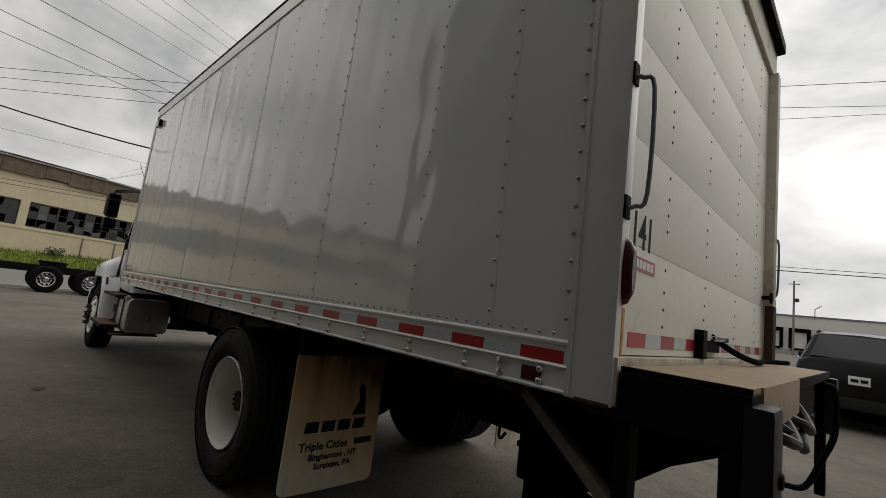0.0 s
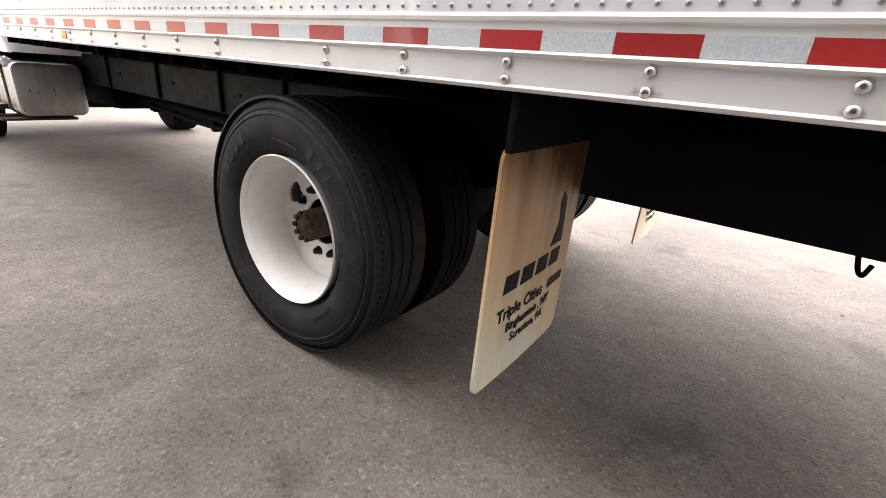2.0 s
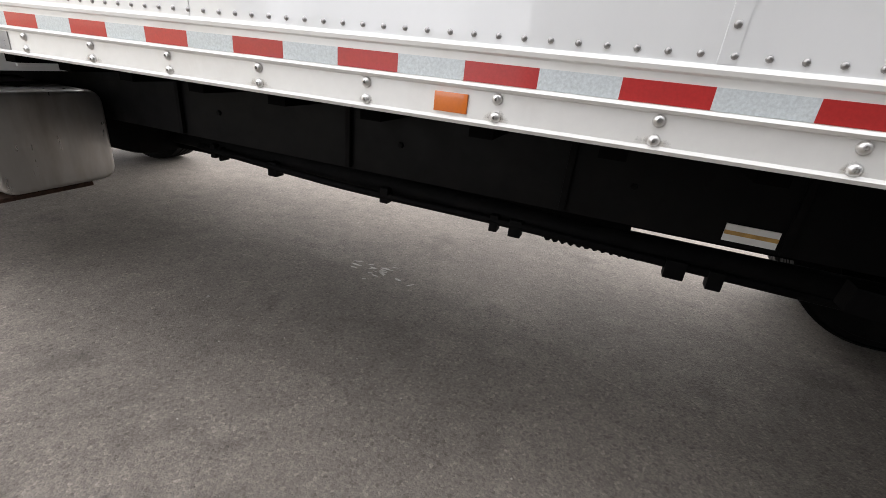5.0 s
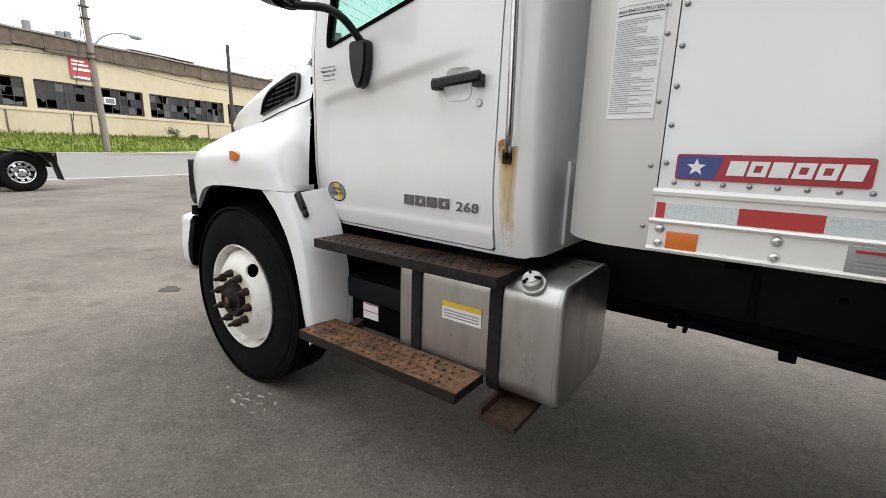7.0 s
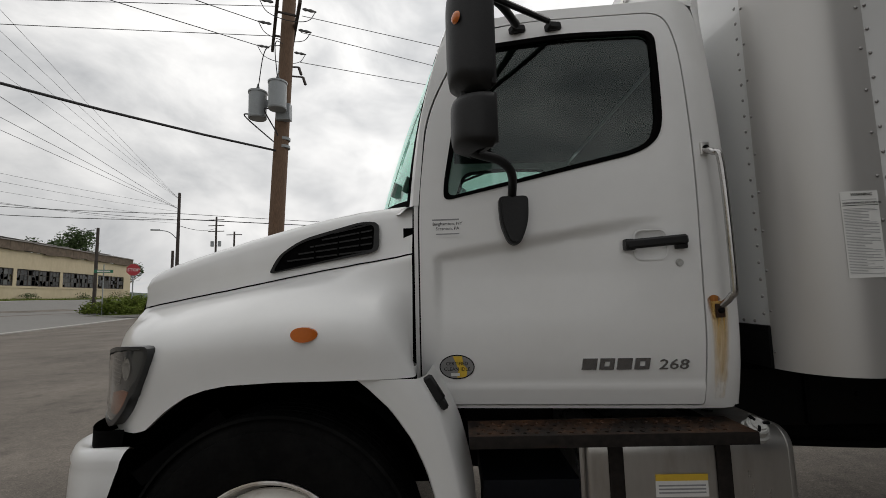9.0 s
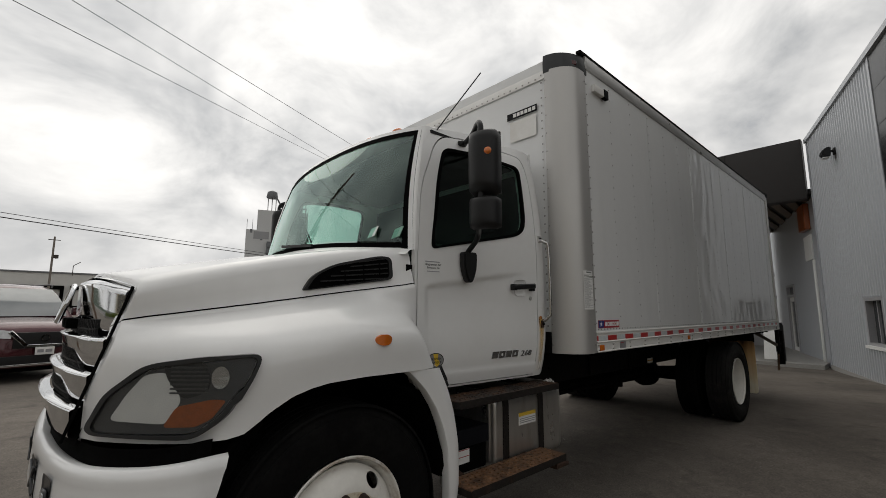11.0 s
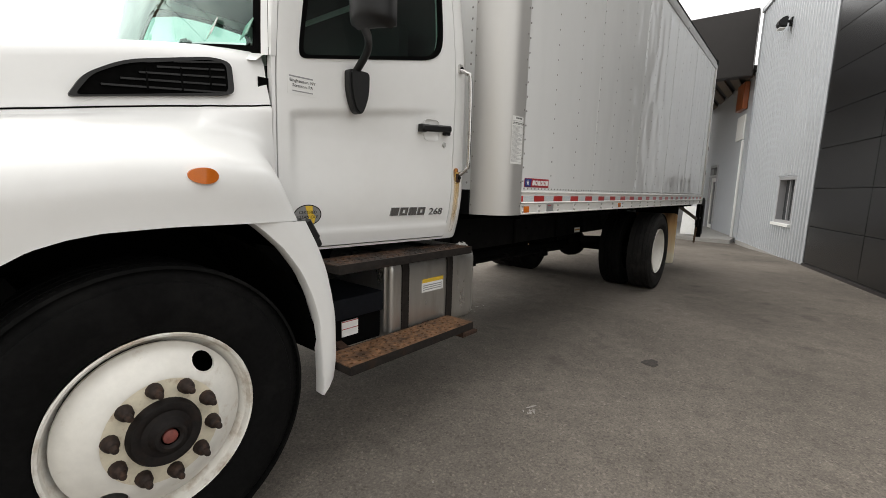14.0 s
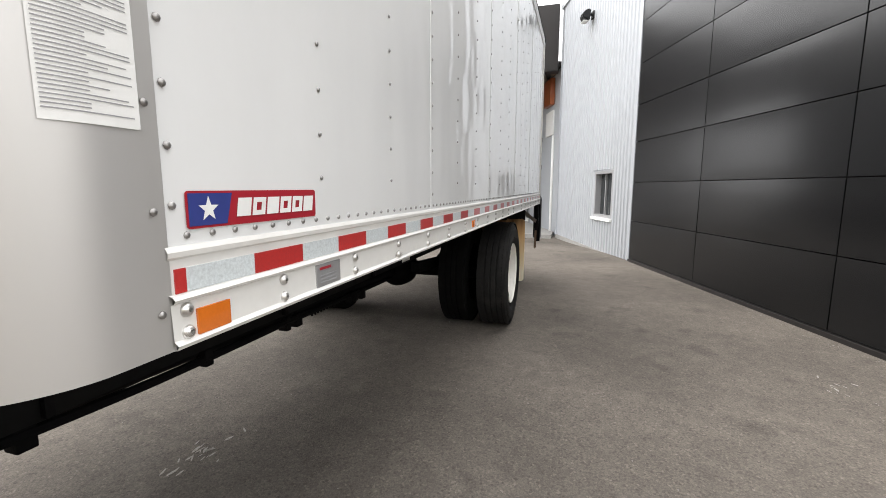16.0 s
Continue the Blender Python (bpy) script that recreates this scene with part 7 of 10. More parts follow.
# hood and fenders -----------------------------------------------------------
ST = [  # x, centre z, hood edge (y, z), crease, shoulder, outer, lower edge; then how far back each of the last four is drawn
    (-1.499, 1.830, (0.300, 1.790), (0.212, 1.594), (0.203, 1.490), (0.190, 1.350), (0.178, 1.150), (0, 0, 0, 0)),
    (-1.560, 1.825, (0.300, 1.785), (0.222, 1.583), (0.196, 1.485), (0.150, 1.345), (0.125, 1.151), (0, 0, 0.030, 0.078)),
    (-1.650, 1.818, (0.306, 1.777), (0.235, 1.570), (0.180, 1.474), (0.050, 1.338), (0.046, 1.152), (0, -0.005, 0.060, 0.154)),
    (-1.760, 1.807, (0.319, 1.763), (0.252, 1.554), (0.156, 1.464), (0.012, 1.336), (0.010, 1.147), (0, 0, 0.030, 0.100)),
    (-2.000, 1.778, (0.350, 1.722), (0.300, 1.520), (0.150, 1.450), (0.006, 1.330), (0.000, 1.140), (0, 0, 0, 0)),
    (-2.220, 1.745, (0.395, 1.676), (0.352, 1.486), (0.172, 1.424), (0.018, 1.305), (0.012, 1.090), (0, 0, 0, 0)),
    (-2.380, 1.715, (0.430, 1.640), (0.396, 1.462), (0.215, 1.403), (0.046, 1.285), (0.046, 1.010), (0, 0, 0, 0)),
    (-2.480, 1.695, (0.455, 1.615), (0.424, 1.447), (0.262, 1.392), (0.090, 1.278), (0.086, 0.972), (0, 0, 0, 0)),
    (-2.580, 1.675, (0.480, 1.590), (0.455, 1.432), (0.325, 1.382), (0.165, 1.270), (0.158, 0.965), (0, 0, 0, 0)),
    (-2.680, 1.655, (0.512, 1.562), (0.488, 1.418), (0.400, 1.370), (0.270, 1.260), (0.262, 0.960), (0, 0, 0, 0)),
    (-2.760, 1.638, (0.545, 1.538), (0.520, 1.404), (0.465, 1.356), (0.375, 1.248), (0.368, 0.955), (0, 0, 0, 0)),
    (-2.820, 1.625, (0.580, 1.520), (0.560, 1.390), (0.525, 1.340), (0.470, 1.235), (0.462, 0.950), (0, 0, 0, 0)),
    (-2.860, 1.615, (0.625, 1.505), (0.612, 1.375), (0.592, 1.325), (0.565, 1.220), (0.560, 0.948), (0, 0, 0, 0)),
]


def along(table, z):
    for (z0, v0), (z1, v1) in zip(table, table[1:]):
        if z <= z1:
            return v0 + (v1 - v0) * (z - z0) / (z1 - z0)
    return table[-1][1]


LOWER = ((-2.87, 0.954), (-2.60, 0.964), (-2.48, 0.974), (-2.425, 0.988), (-2.39, 1.016), (-2.34, 1.058), (-2.26, 1.108), (-2.19, 1.131), (-2.11, 1.145), (-1.95, 1.154), (-1.65, 1.153), (-1.46, 1.150))


def glide(p0, p1, p2, p3, t):
    """Between p1 and p2, running smoothly on from both sides."""
    return p1 + 0.5 * t * (p2 - p0 + t * (2 * p0 - 5 * p1 + 4 * p2 - p3 + t * (3 * (p1 - p2) + p3 - p0)))


def station(x):
    """The section at x, between the given ones; its lower edge follows the wheel arch."""
    x = min(max(x, ST[-1][0]), ST[0][0])
    i = max(k for k in range(len(ST) - 1) if ST[k][0] >= x)
    four = [ST[max(0, i - 1)], ST[i], ST[i + 1], ST[min(len(ST) - 1, i + 2)]]
    t = (x - four[1][0]) / (four[2][0] - four[1][0])
    mid = [tuple(glide(*v, t) for v in zip(*[q[k] for q in four])) for k in range(2, 8)]
    mid[4] = (mid[4][0], along(LOWER, x))
    return (x, glide(*[q[1] for q in four], t), *mid)


def fine(n=72):
    return [ST[0][0] + (ST[-1][0] - ST[0][0]) * (1 - (1 - k / n) ** 1.25) for k in range(n + 1)]


def nose_cut(y, z):
    """Where bonnet and fenders end and the chrome nose begins."""
    t = min(1.0, abs(y - YC) / 0.74)
    return -2.729 - (1.538 - z) * 0.297 - 0.098 * (1 - t ** 2.2)


def trimmed(row):
    return [(max(p[0], nose_cut(p[1], p[2])), p[1], p[2]) for p in row]


def hood_row(x):
    s = station(x)
    (cy, cz), (dy, dz) = s[2], s[3]
    row = []
    for k in range(9):                                # top, from the middle outwards
        t = k / 8
        y = YC + (cy - YC) * t
        row.append((x, y, s[1] + (cz + 0.012 - s[1]) * t ** 2.2))
    row.append((x, cy - 0.028, cz - 0.012))
    row.append((x, cy - 0.045, cz - 0.045))
    row.append((x, dy + 0.012 + (cy - 0.045 - dy - 0.012) * 0.45, cz - 0.045 + (dz - cz + 0.045) * 0.5))
    row.append((x, dy, dz + 0.003))
    return row


def fender_row(x):
    s = station(x)
    d, e, f, g, back = s[3], s[4], s[5], s[6], s[7]
    ctrl = [Vector((x + o, y, z)) for (y, z), o in zip(((d[0] - 0.010, d[1] - 0.014), e, f, g), back)]
    row = [(x, d[0], d[1] - 0.003), (x, d[0] - 0.010, d[1] - 0.014)]
    row += [tuple(v) for v in smooth_path(ctrl, 6)[1:]]
    row.append((x + back[3], g[0] + 0.03, g[1] + 0.002))        # rolled lower lip
    row.append((x + back[3], g[0] + 0.035, g[1] + 0.03))
    return row


# the strip behind the front wheel: its front edge, how far in it lies and its width, by height
EXT_X = ((0.39, -1.378), (0.45, -1.381), (0.55, -1.391), (0.65, -1.402), (0.75, -1.417), (0.85, -1.447), (0.95, -1.493), (1.05, -1.566), (1.13, -1.652), (1.152, -1.682))
EXT_Y = ((0.39, 0.052), (0.45, 0.046), (0.55, 0.035), (0.65, 0.029), (0.75, 0.026), (1.152, 0.026))
EXT_W = ((0.39, 0.060), (0.45, 0.064), (0.55, 0.074), (0.65, 0.080), (0.75, 0.089), (0.85, 0.101), (0.95, 0.122), (1.05, 0.155), (1.13, 0.198), (1.152, 0.216))


for sd in (0, 1):
    rows = [[mirror_y((x, cab_y(-1.49, z) + 0.022, z)) if sd else (x, cab_y(-1.49, z) + 0.022, z) for x in (-1.535, -1.472)] for z in (1.12, 1.3, 1.5, 1.7)]
    part("cowl_gap", grid_bm(rows), "liner", cab)
hood = None
for sd in (0, 1):
    rows = [[mirror_y(p) if sd else p for p in trimmed(hood_row(x))] for x in fine()]
    bm = grid_bm(rows)
    hood = merge(hood, bm)
bmesh.ops.remove_doubles(hood, verts=hood.verts, dist=0.0005)
bmesh.ops.recalc_face_normals(hood, faces=hood.faces)
hood_ob = part("hood", hood, "paint", truck, "long white bonnet", angle=60)
for sd in (0, 1):
    rows = [[mirror_y(p) if sd else p for p in trimmed(fender_row(x))] for x in fine()]
    bm = grid_bm(rows)
    bmesh.ops.recalc_face_normals(bm, faces=bm.faces)
    if sum(f.normal.y for f in bm.faces) * (-1 if sd else 1) > 0:
        for f in bm.faces:
            f.normal_flip()
    fd = part("fender", bm, "paint", truck, "white rounded front fender", angle=55)
    if sd == 0:
        fender = fd
    # seam between hood and fender
    seam = tube_bm([mirror_y(p) if sd else p for p in [(x, station(x)[3][0] - 0.001, station(x)[3][1]) for x in fine() if x > -2.75]], 0.002, 6)
    part("bonnet_gap", seam, "liner", fd)
    # curved strip behind the wheel, with its skirt back to the cab
    rows = []
    for k in range(25):
        z = 1.152 - 0.757 * k / 24
        x0, y0, w = along(EXT_X, z), along(EXT_Y, z), along(EXT_W, z)
        low = 0.06 * max(0.0, (0.62 - z) / 0.22) ** 2
        xs_ = max(x0 + w + 0.045, -1.43 + 0.09 * ease((1.15 - z) / 0.35))
        row = [(x0 + 0.004, y0 + 0.06, z), (x0, y0 + 0.010, z), (x0 + 0.006, y0 + 0.001, z), (x0 + w * 0.5, y0 - 0.003, z + low * 0.5), (x0 + w - 0.010, y0 - 0.001, z + low),
               (x0 + w, y0 + 0.010, z + low), (x0 + w + 0.02, y0 + 0.07, z + low), (xs_, 0.24, z + low + 0.02)]
        rows.append([mirror_y(p) if sd else p for p in row])
    bm = grid_bm(rows)
    bmesh.ops.recalc_face_normals(bm, faces=bm.faces)
    part("fender_extension", bm, "paint", fd, angle=50)
    # arch lining and apron in near-black, with the wheel well's shade in it
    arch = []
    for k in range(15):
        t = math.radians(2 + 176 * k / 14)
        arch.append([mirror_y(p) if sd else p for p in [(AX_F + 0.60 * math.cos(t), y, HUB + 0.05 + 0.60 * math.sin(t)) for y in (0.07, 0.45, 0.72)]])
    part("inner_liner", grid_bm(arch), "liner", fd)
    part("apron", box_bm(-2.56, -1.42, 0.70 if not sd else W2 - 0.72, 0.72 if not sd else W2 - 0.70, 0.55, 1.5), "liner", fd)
part("cowl", grid_bm([[screen_pt(a, 0.0, dl) + Vector((0, 0, dz)) for a in A_] for dl, dz in ((-0.02, 0.012), (0.03, -0.004), (0.06, -0.03))]), "paint", cab, angle=70)
part("turn_lamp", plate_bm(oval(0, 0, 0.046, 0.025), (), lambda u, v, d: Vector((-1.849 + u, -0.003 - 0.016 * (1 - (u / 0.05) ** 2) * (0 if d else 1) + 0.018 * (1 if d else 0), 1.31 + v)), 0.018), "orange", fender, "amber oval side lamp")
tl2 = part("rubber_latch", bar_bm((-1.444, 0.068, 1.152), (-1.392, 0.070, 1.068), 0.038, 0.026, 0.008, up=(0, 1, 0)), "black", fender, "black rubber bonnet latch")
part("latch_tail", bar_bm((-1.396, 0.070, 1.076), (-1.378, 0.072, 1.040), 0.028, 0.024, 0.007, up=(0, 1, 0)), "black", tl2)


def on_fender(lift):
    def place(u, v, d):
        s = station(u)
        f, g = s[5], s[6]
        e = s[4]
        if v <= f[1]:
            t = (v - g[1]) / (f[1] - g[1])
            y = g[0] + (f[0] - g[0]) * t
        else:
            t = (v - f[1]) / (e[1] - f[1])
            y = f[0] + (e[0] - f[0]) * t * t
        n = Vector((-(0.25 if u > -2.45 else 0.8), -1, 0)).normalized()
        return Vector((u, y, v)) + n * (lift - d)
    return place


HL = rounded([(-2.845, 0.985), (-2.80, 1.13), (-2.70, 1.245), (-2.56, 1.272), (-2.375, 1.282), (-2.40, 1.20), (-2.47, 1.06), (-2.56, 0.985)], 0.04, 4)
XC = [-2.8 + 0.05 * k for k in range(9)]
ZC = [1.05, 1.12, 1.19, 1.25]
hl = part("headlamp", plate_bm(HL, [grow(HL, -0.016)], on_fender(0.0360), 0.045, ZC, XC), "lamp_dark", truck, "large clear headlamp with an amber corner")
part("housing", plate_bm(grow(HL, -0.02), (), on_fender(0.0220), 0.004, ZC, XC), "lamp_grey", hl)
part("reflector", plate_bm(rounded([(-2.782, 1.04), (-2.745, 1.13), (-2.70, 1.208), (-2.645, 1.218), (-2.60, 1.12), (-2.635, 1.036)], 0.02), (), on_fender(0.0250), 0.003, ZC, XC), "lamp_inner", hl, "bright reflector")
part("lamp_bowl", plate_bm(oval(-2.497, 1.198, 0.026, 0.040, 20), (), on_fender(0.0270), 0.003, ZC), "chrome", hl, "small polished reflector")
shade = part("lamp_shade", plate_bm(rounded([(-2.655, 1.252), (-2.545, 1.258), (-2.522, 1.20), (-2.535, 1.145), (-2.595, 1.122), (-2.640, 1.19)], 0.02), (), on_fender(0.0265), 0.003, ZC), "lamp_dark", hl)
for k in range(7):
    zz = 1.142 + 0.015 * k
    part("shade_rib", plate_bm(rect(-2.632, -2.530, zz, zz + 0.006), (), on_fender(0.0285), 0.003, (), XC), "lamp_grey", shade)
part("amber_corner", plate_bm(rounded([(-2.645, 1.025), (-2.612, 1.098), (-2.52, 1.122), (-2.476, 1.118), (-2.515, 1.055), (-2.56, 1.028)], 0.014), (), on_fender(0.0255), 0.003, ZC, XC), "amber_dark", hl, "amber indicator")
part("lens", plate_bm(grow(HL, -0.022), (), on_fender(0.0340), 0.003, ZC, XC), "lens", hl)

# air vent in the hood side
def on_hood_side(lift):
    def place(u, v, d):
        s = station(u)
        (cy, cz), (dy, dz) = s[2], s[3]
        t = max(0.0, min(1.0, (v - dz) / (cz - 0.045 - dz)))
        y = dy + (cy - 0.045 - dy) * t
        return Vector((u, y - lift + d, v))
    return place


VENT = rounded([(-2.105, 1.535), (-1.66, 1.605), (-1.633, 1.62), (-1.633, 1.728), (-1.70, 1.735), (-1.96, 1.672), (-2.060, 1.610)], [0.02, 0.03, 0.02, 0.025, 0.05, 0.06, 0.03], 4)
vt = part("bonnet_vent", plate_bm(VENT, [grow(VENT, -0.020)], on_hood_side(0.016), 0.024), "black", hood_ob, "black slatted bonnet vent")
part("vent_back", plate_bm(grow(VENT, -0.012), (), on_hood_side(0.008), 0.010), "liner", vt)
for k in range(5):
    z = 1.585 + k * 0.027
    x0 = -2.02 + k * 0.05
    part("slat", bar_bm(on_hood_side(0.012)(x0, z, 0), on_hood_side(0.012)(-1.66, z + 0.03, 0), 0.008, 0.006), "black", vt)
for x, za, zb in ((-1.90, 1.585, 1.655), (-1.80, 1.60, 1.68), (-1.71, 1.62, 1.70)):
    part("rib", bar_bm(on_hood_side(0.012)(x, za, 0), on_hood_side(0.012)(x, zb, 0), 0.007, 0.006, up=(1, 0, 0)), "liner", vt)

# grille ---------------------------------------------------------------------
def grille_x(y, z):
    """The chrome nose: bowed in plan, leaning back towards its top."""
    t = min(1.0, abs((y - YC) / (YC - 0.552)))
    return -2.729 - (1.538 - z) * 0.297 - 0.010 - (0.065 + 0.05 * (z - 0.95) / 0.6) * (1 - t ** 2.3)


GY = [0.552 + (W2 - 1.104) * k / 40 for k in range(41)]
grille = part("grille", grid_bm([[(grille_x(y, z) + 0.045, y, z) for y in GY] for z in (0.93, 1.1, 1.3, 1.54)]), "liner", truck, "chrome grille with thick bowed bars")
# each bar: its lower and upper edge at the outer end, then at the middle
for o0, o1, m0, m1, bulge in ((1.350, 1.540, 1.405, 1.602, 0.020), (1.212, 1.338, 1.268, 1.338, 0.022), (1.088, 1.200, 1.145, 1.200, 0.022), (0.962, 1.076, 1.010, 1.076, 0.026)):
    rows = []
    for k, (f, out) in enumerate(((0.0, -0.30), (0.02, 0.28), (0.08, 0.40), (0.45, 0.67), (0.78, 0.94), (0.84, 1.0), (0.89, 0.96), (0.95, 0.62), (1.0, 0.0))):
        row = []
        for y in GY:
            t = min(1.0, abs((y - YC) / (YC - 0.552)))
            w = max(0.0, min(1.0, (t - 0.45) / 0.35))
            w = w * w * (3 - 2 * w)
            z0, z1 = m0 + (o0 - m0) * w, m1 + (o1 - m1) * t ** 2.2
            z = z0 + (z1 - z0) * f
            row.append((grille_x(y, z) - bulge * (0.75 + 0.25 * (1 - w)) + (0.032 + 0.13 * (z1 - z0)) * (1 - out), y, z))
        rows.append(row)
    bm = grid_bm(rows)
    bmesh.ops.recalc_face_normals(bm, faces=bm.faces)
    if sum(f.normal.x for f in bm.faces) > 0:
        for f in bm.faces:
            f.normal_flip()
    part("grille_bar", bm, "chrome", grille, "polished chrome bar", angle=40)
for z0, z1 in ((1.198, 1.262), (1.076, 1.140), (1.338, 1.400)):
    mesh_bm = bmesh.new()
    for k in range(48):
        y = 0.78 + k * (W2 - 1.56) / 47
        box_bm(grille_x(y, z0) + 0.022, grille_x(y, z0) + 0.036, y - 0.004, y + 0.004, z0, z1, 0, mesh_bm)
    for z in (z0 + 0.02, z0 + 0.042):
        for a, b in zip(GY[6:-7], GY[7:-6]):
            bar_bm((grille_x(a, z) + 0.022, a, z), (grille_x(b, z) + 0.022, b, z), 0.008, 0.008, 0, mesh_bm)
    tagged(part("grille_mesh", mesh_bm, "black", grille, smooth=False), kind="stuff")
for sd in (0, 1):
    edge = [(nose_cut(0.548, z) - 0.010, 0.546, z) for z in (0.95, 1.1, 1.25, 1.4, 1.54)]
    part("grille_side", tube_bm([mirror_y(p) if sd else p for p in edge], 0.006, 8), "liner", grille)
part("emblem_recess", box_bm(grille_x(YC, 1.39) - 0.03, grille_x(YC, 1.39) + 0.02, YC - 0.17, YC + 0.17, 1.352, 1.402, 0.01), "liner", grille)
emb = part("emblem", lathe_bm([(0.095 + 0.011 * math.cos(2 * math.pi * k / 10), 0.011 * math.sin(2 * math.pi * k / 10)) for k in range(10)], 36, "x", close=True), "chrome", grille, "plain chrome ring")
part("emblem_bar", bar_bm((0, -0.085, 0), (0, 0.085, 0), 0.018, 0.03, 0.004), "chrome", emb)
part("emblem_field", lathe_bm([(0.0, 0.008), (0.092, 0.010)], 30, "x"), "liner", emb)
emb.matrix_basis = pose(grille_x(YC, 1.46) - 0.045, YC, 1.475, 0, 16, 0)
rows = []
for y in GY:
    t = min(1.0, abs((y - YC) / (YC - 0.552)))
    z1 = 1.602 - 0.062 * t ** 2.2
    a = Vector((grille_x(y, z1) + 0.006, y, z1))
    b = Vector((nose_cut(y, z1) + 0.025, YC + (y - YC) * 0.99, z1 + 0.006))
    rows.append([a, (a + b) / 2 + Vector((0, 0, 0.005)), b])
bm = grid_bm(rows)
bmesh.ops.recalc_face_normals(bm, faces=bm.faces)
part("nose_cap", bm, "chrome", grille, angle=70)

# bumper ---------------------------------------------------------------------
def bumper_plan(t):
    """Half plan from the left wheel arch (t=0) to the middle (t=1)."""
    ctrl = [(-2.475, 0.045), (-2.60, 0.048), (-2.715, 0.12), (-2.83, 0.28), (-2.900, 0.50), (-2.945, 0.85), (-2.965, YC)]
    p = smooth_path([(x, y, 0) for x, y in ctrl], 8)
    f = t * (len(p) - 1)
    i = min(int(f), len(p) - 2)
    v = p[i].lerp(p[i + 1], f - i)
    return v


def bumper_pt(t, z, out=0.0):
    sd = t > 1
    q = bumper_plan(2 - t if sd else t)
    q2 = bumper_plan(min(1, (2 - t if sd else t) + 0.02))
    q1 = bumper_plan(max(0, (2 - t if sd else t) - 0.02))
    d = (q2 - q1).normalized()
    n = Vector((d.y, -d.x, 0))
    if n.dot(q - Vector((-2.2, YC, 0))) < 0:
        n = -n
    e = 2 - t if sd else t
    lean = -0.115 * max(0.0, (0.935 - z) / 0.38) * max(0.0, 1 - e / 0.28) ** 1.5
    p = (q.x + n.x * out + lean, q.y + n.y * out, z)
    return Vector(mirror_y(p) if sd else p)


prof = [(-0.06, 0.915), (-0.02, 0.935), (0.0, 0.925), (0.012, 0.895), (0.008, 0.872), (0.012, 0.85), (0.016, 0.75), (0.010, 0.65), (-0.012, 0.585), (-0.045, 0.560), (-0.09, 0.553)]
TT = [2 * k / 72 for k in range(73)]
rows = []
for o, z in prof:
    row = []
    for t in TT:
        e = min(t, 2 - t)
        zz = z - 0.075 * max(0.0, min(1.0, (e - 0.10) / 0.9)) ** 1.2 * (1.0 if z > 0.7 else 0.45)
        if e < 0.10 and z < 0.7:
            zz += 0.02 * (1 - e / 0.10)
        row.append(bumper_pt(t, zz, o))
    rows.append(row)
bm = grid_bm(rows)
bmesh.ops.recalc_face_normals(bm, faces=bm.faces)
if sum((f.normal.x) for f in bm.faces) > 0:
    for f in bm.faces:
        f.normal_flip()
bumper = part("bumper", bm, "paint", truck, "heavy white front bumper", angle=55)
# black sheets behind the bumper: the gap's shade is painted on them
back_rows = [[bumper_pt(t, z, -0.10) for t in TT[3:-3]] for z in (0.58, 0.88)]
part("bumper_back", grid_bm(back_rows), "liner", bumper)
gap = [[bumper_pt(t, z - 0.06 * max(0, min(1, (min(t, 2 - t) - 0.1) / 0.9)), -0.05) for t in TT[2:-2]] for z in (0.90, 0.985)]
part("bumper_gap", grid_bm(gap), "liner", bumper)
def set_in(t, z, w, h, out):
    """A rounded opening's outline on the bumper, w of its plan wide and h high."""
    loop = rounded(rect(-w / 2, w / 2, -h / 2, h / 2), [w * 0.25] * 4, 4)
    return lambda d: [bumper_pt(t + u * 1.0, z + v, out - d) for u, v in loop]


def pocket(name, t, z, w, h, mat, parent, o0=0.0185, o1=-0.03, label=""):
    """A recess in the bumper: a shallow walled pocket with a floor."""
    bm = bmesh.new()
    front = [bm.verts.new(p) for p in set_in(t, z, w, h, o0)(0)]
    back = [bm.verts.new(p) for p in set_in(t, z, w * 0.84, h * 0.86, o0)(0.004)]
    n = len(front)
    for k in range(n):
        bm.faces.new((front[k], front[(k + 1) % n], back[(k + 1) % n], back[k]))
    bm.faces.new(back)
    bmesh.ops.recalc_face_normals(bm, faces=bm.faces)
    return part(name, bm, mat, parent, label)


for sg_ in (1, -1):
    at = lambda q: 1 - sg_ * (1 - q)
    o = pocket("fog_recess", at(0.735), 0.745, 0.062, 0.150, "lamp_dark", bumper, label="dark fog lamp recess")
    lamp = bar_bm(bumper_pt(at(0.735) - 0.016, 0.735, 0.020), bumper_pt(at(0.735) + 0.016, 0.735, 0.020), 0.014, 0.075, 0.006)
    part("fog_lamp", lamp, "lamp_dark", o, "small clear fog lamp")
    part("fog_glass", bar_bm(bumper_pt(at(0.735) - 0.012, 0.735, 0.0275), bumper_pt(at(0.735) + 0.012, 0.735, 0.0275), 0.004, 0.055, 0.002), "lens_grey", o)
    o = pocket("tow_slot", at(0.885), 0.735, 0.075, 0.165, "lamp_dark", bumper, label="dark tow slot with a crossed grille")
    for q in (-1, 1):
        part("cross_bar", bar_bm(bumper_pt(at(0.885) - 0.028, 0.735 - q * 0.055, 0.021), bumper_pt(at(0.885) + 0.028, 0.735 + q * 0.055, 0.021), 0.010, 0.014, 0.003), "lamp_grey", o)
part("bumper_stay", bar_bm((-2.50, 0.14, 0.80), (-2.28, 0.30, 0.98), 0.03, 0.06), "frame", truck)
part("bumper_stay", bar_bm((-2.46, 0.10, 0.60), (-2.28, 0.60, 0.70), 0.03, 0.08), "frame", truck)

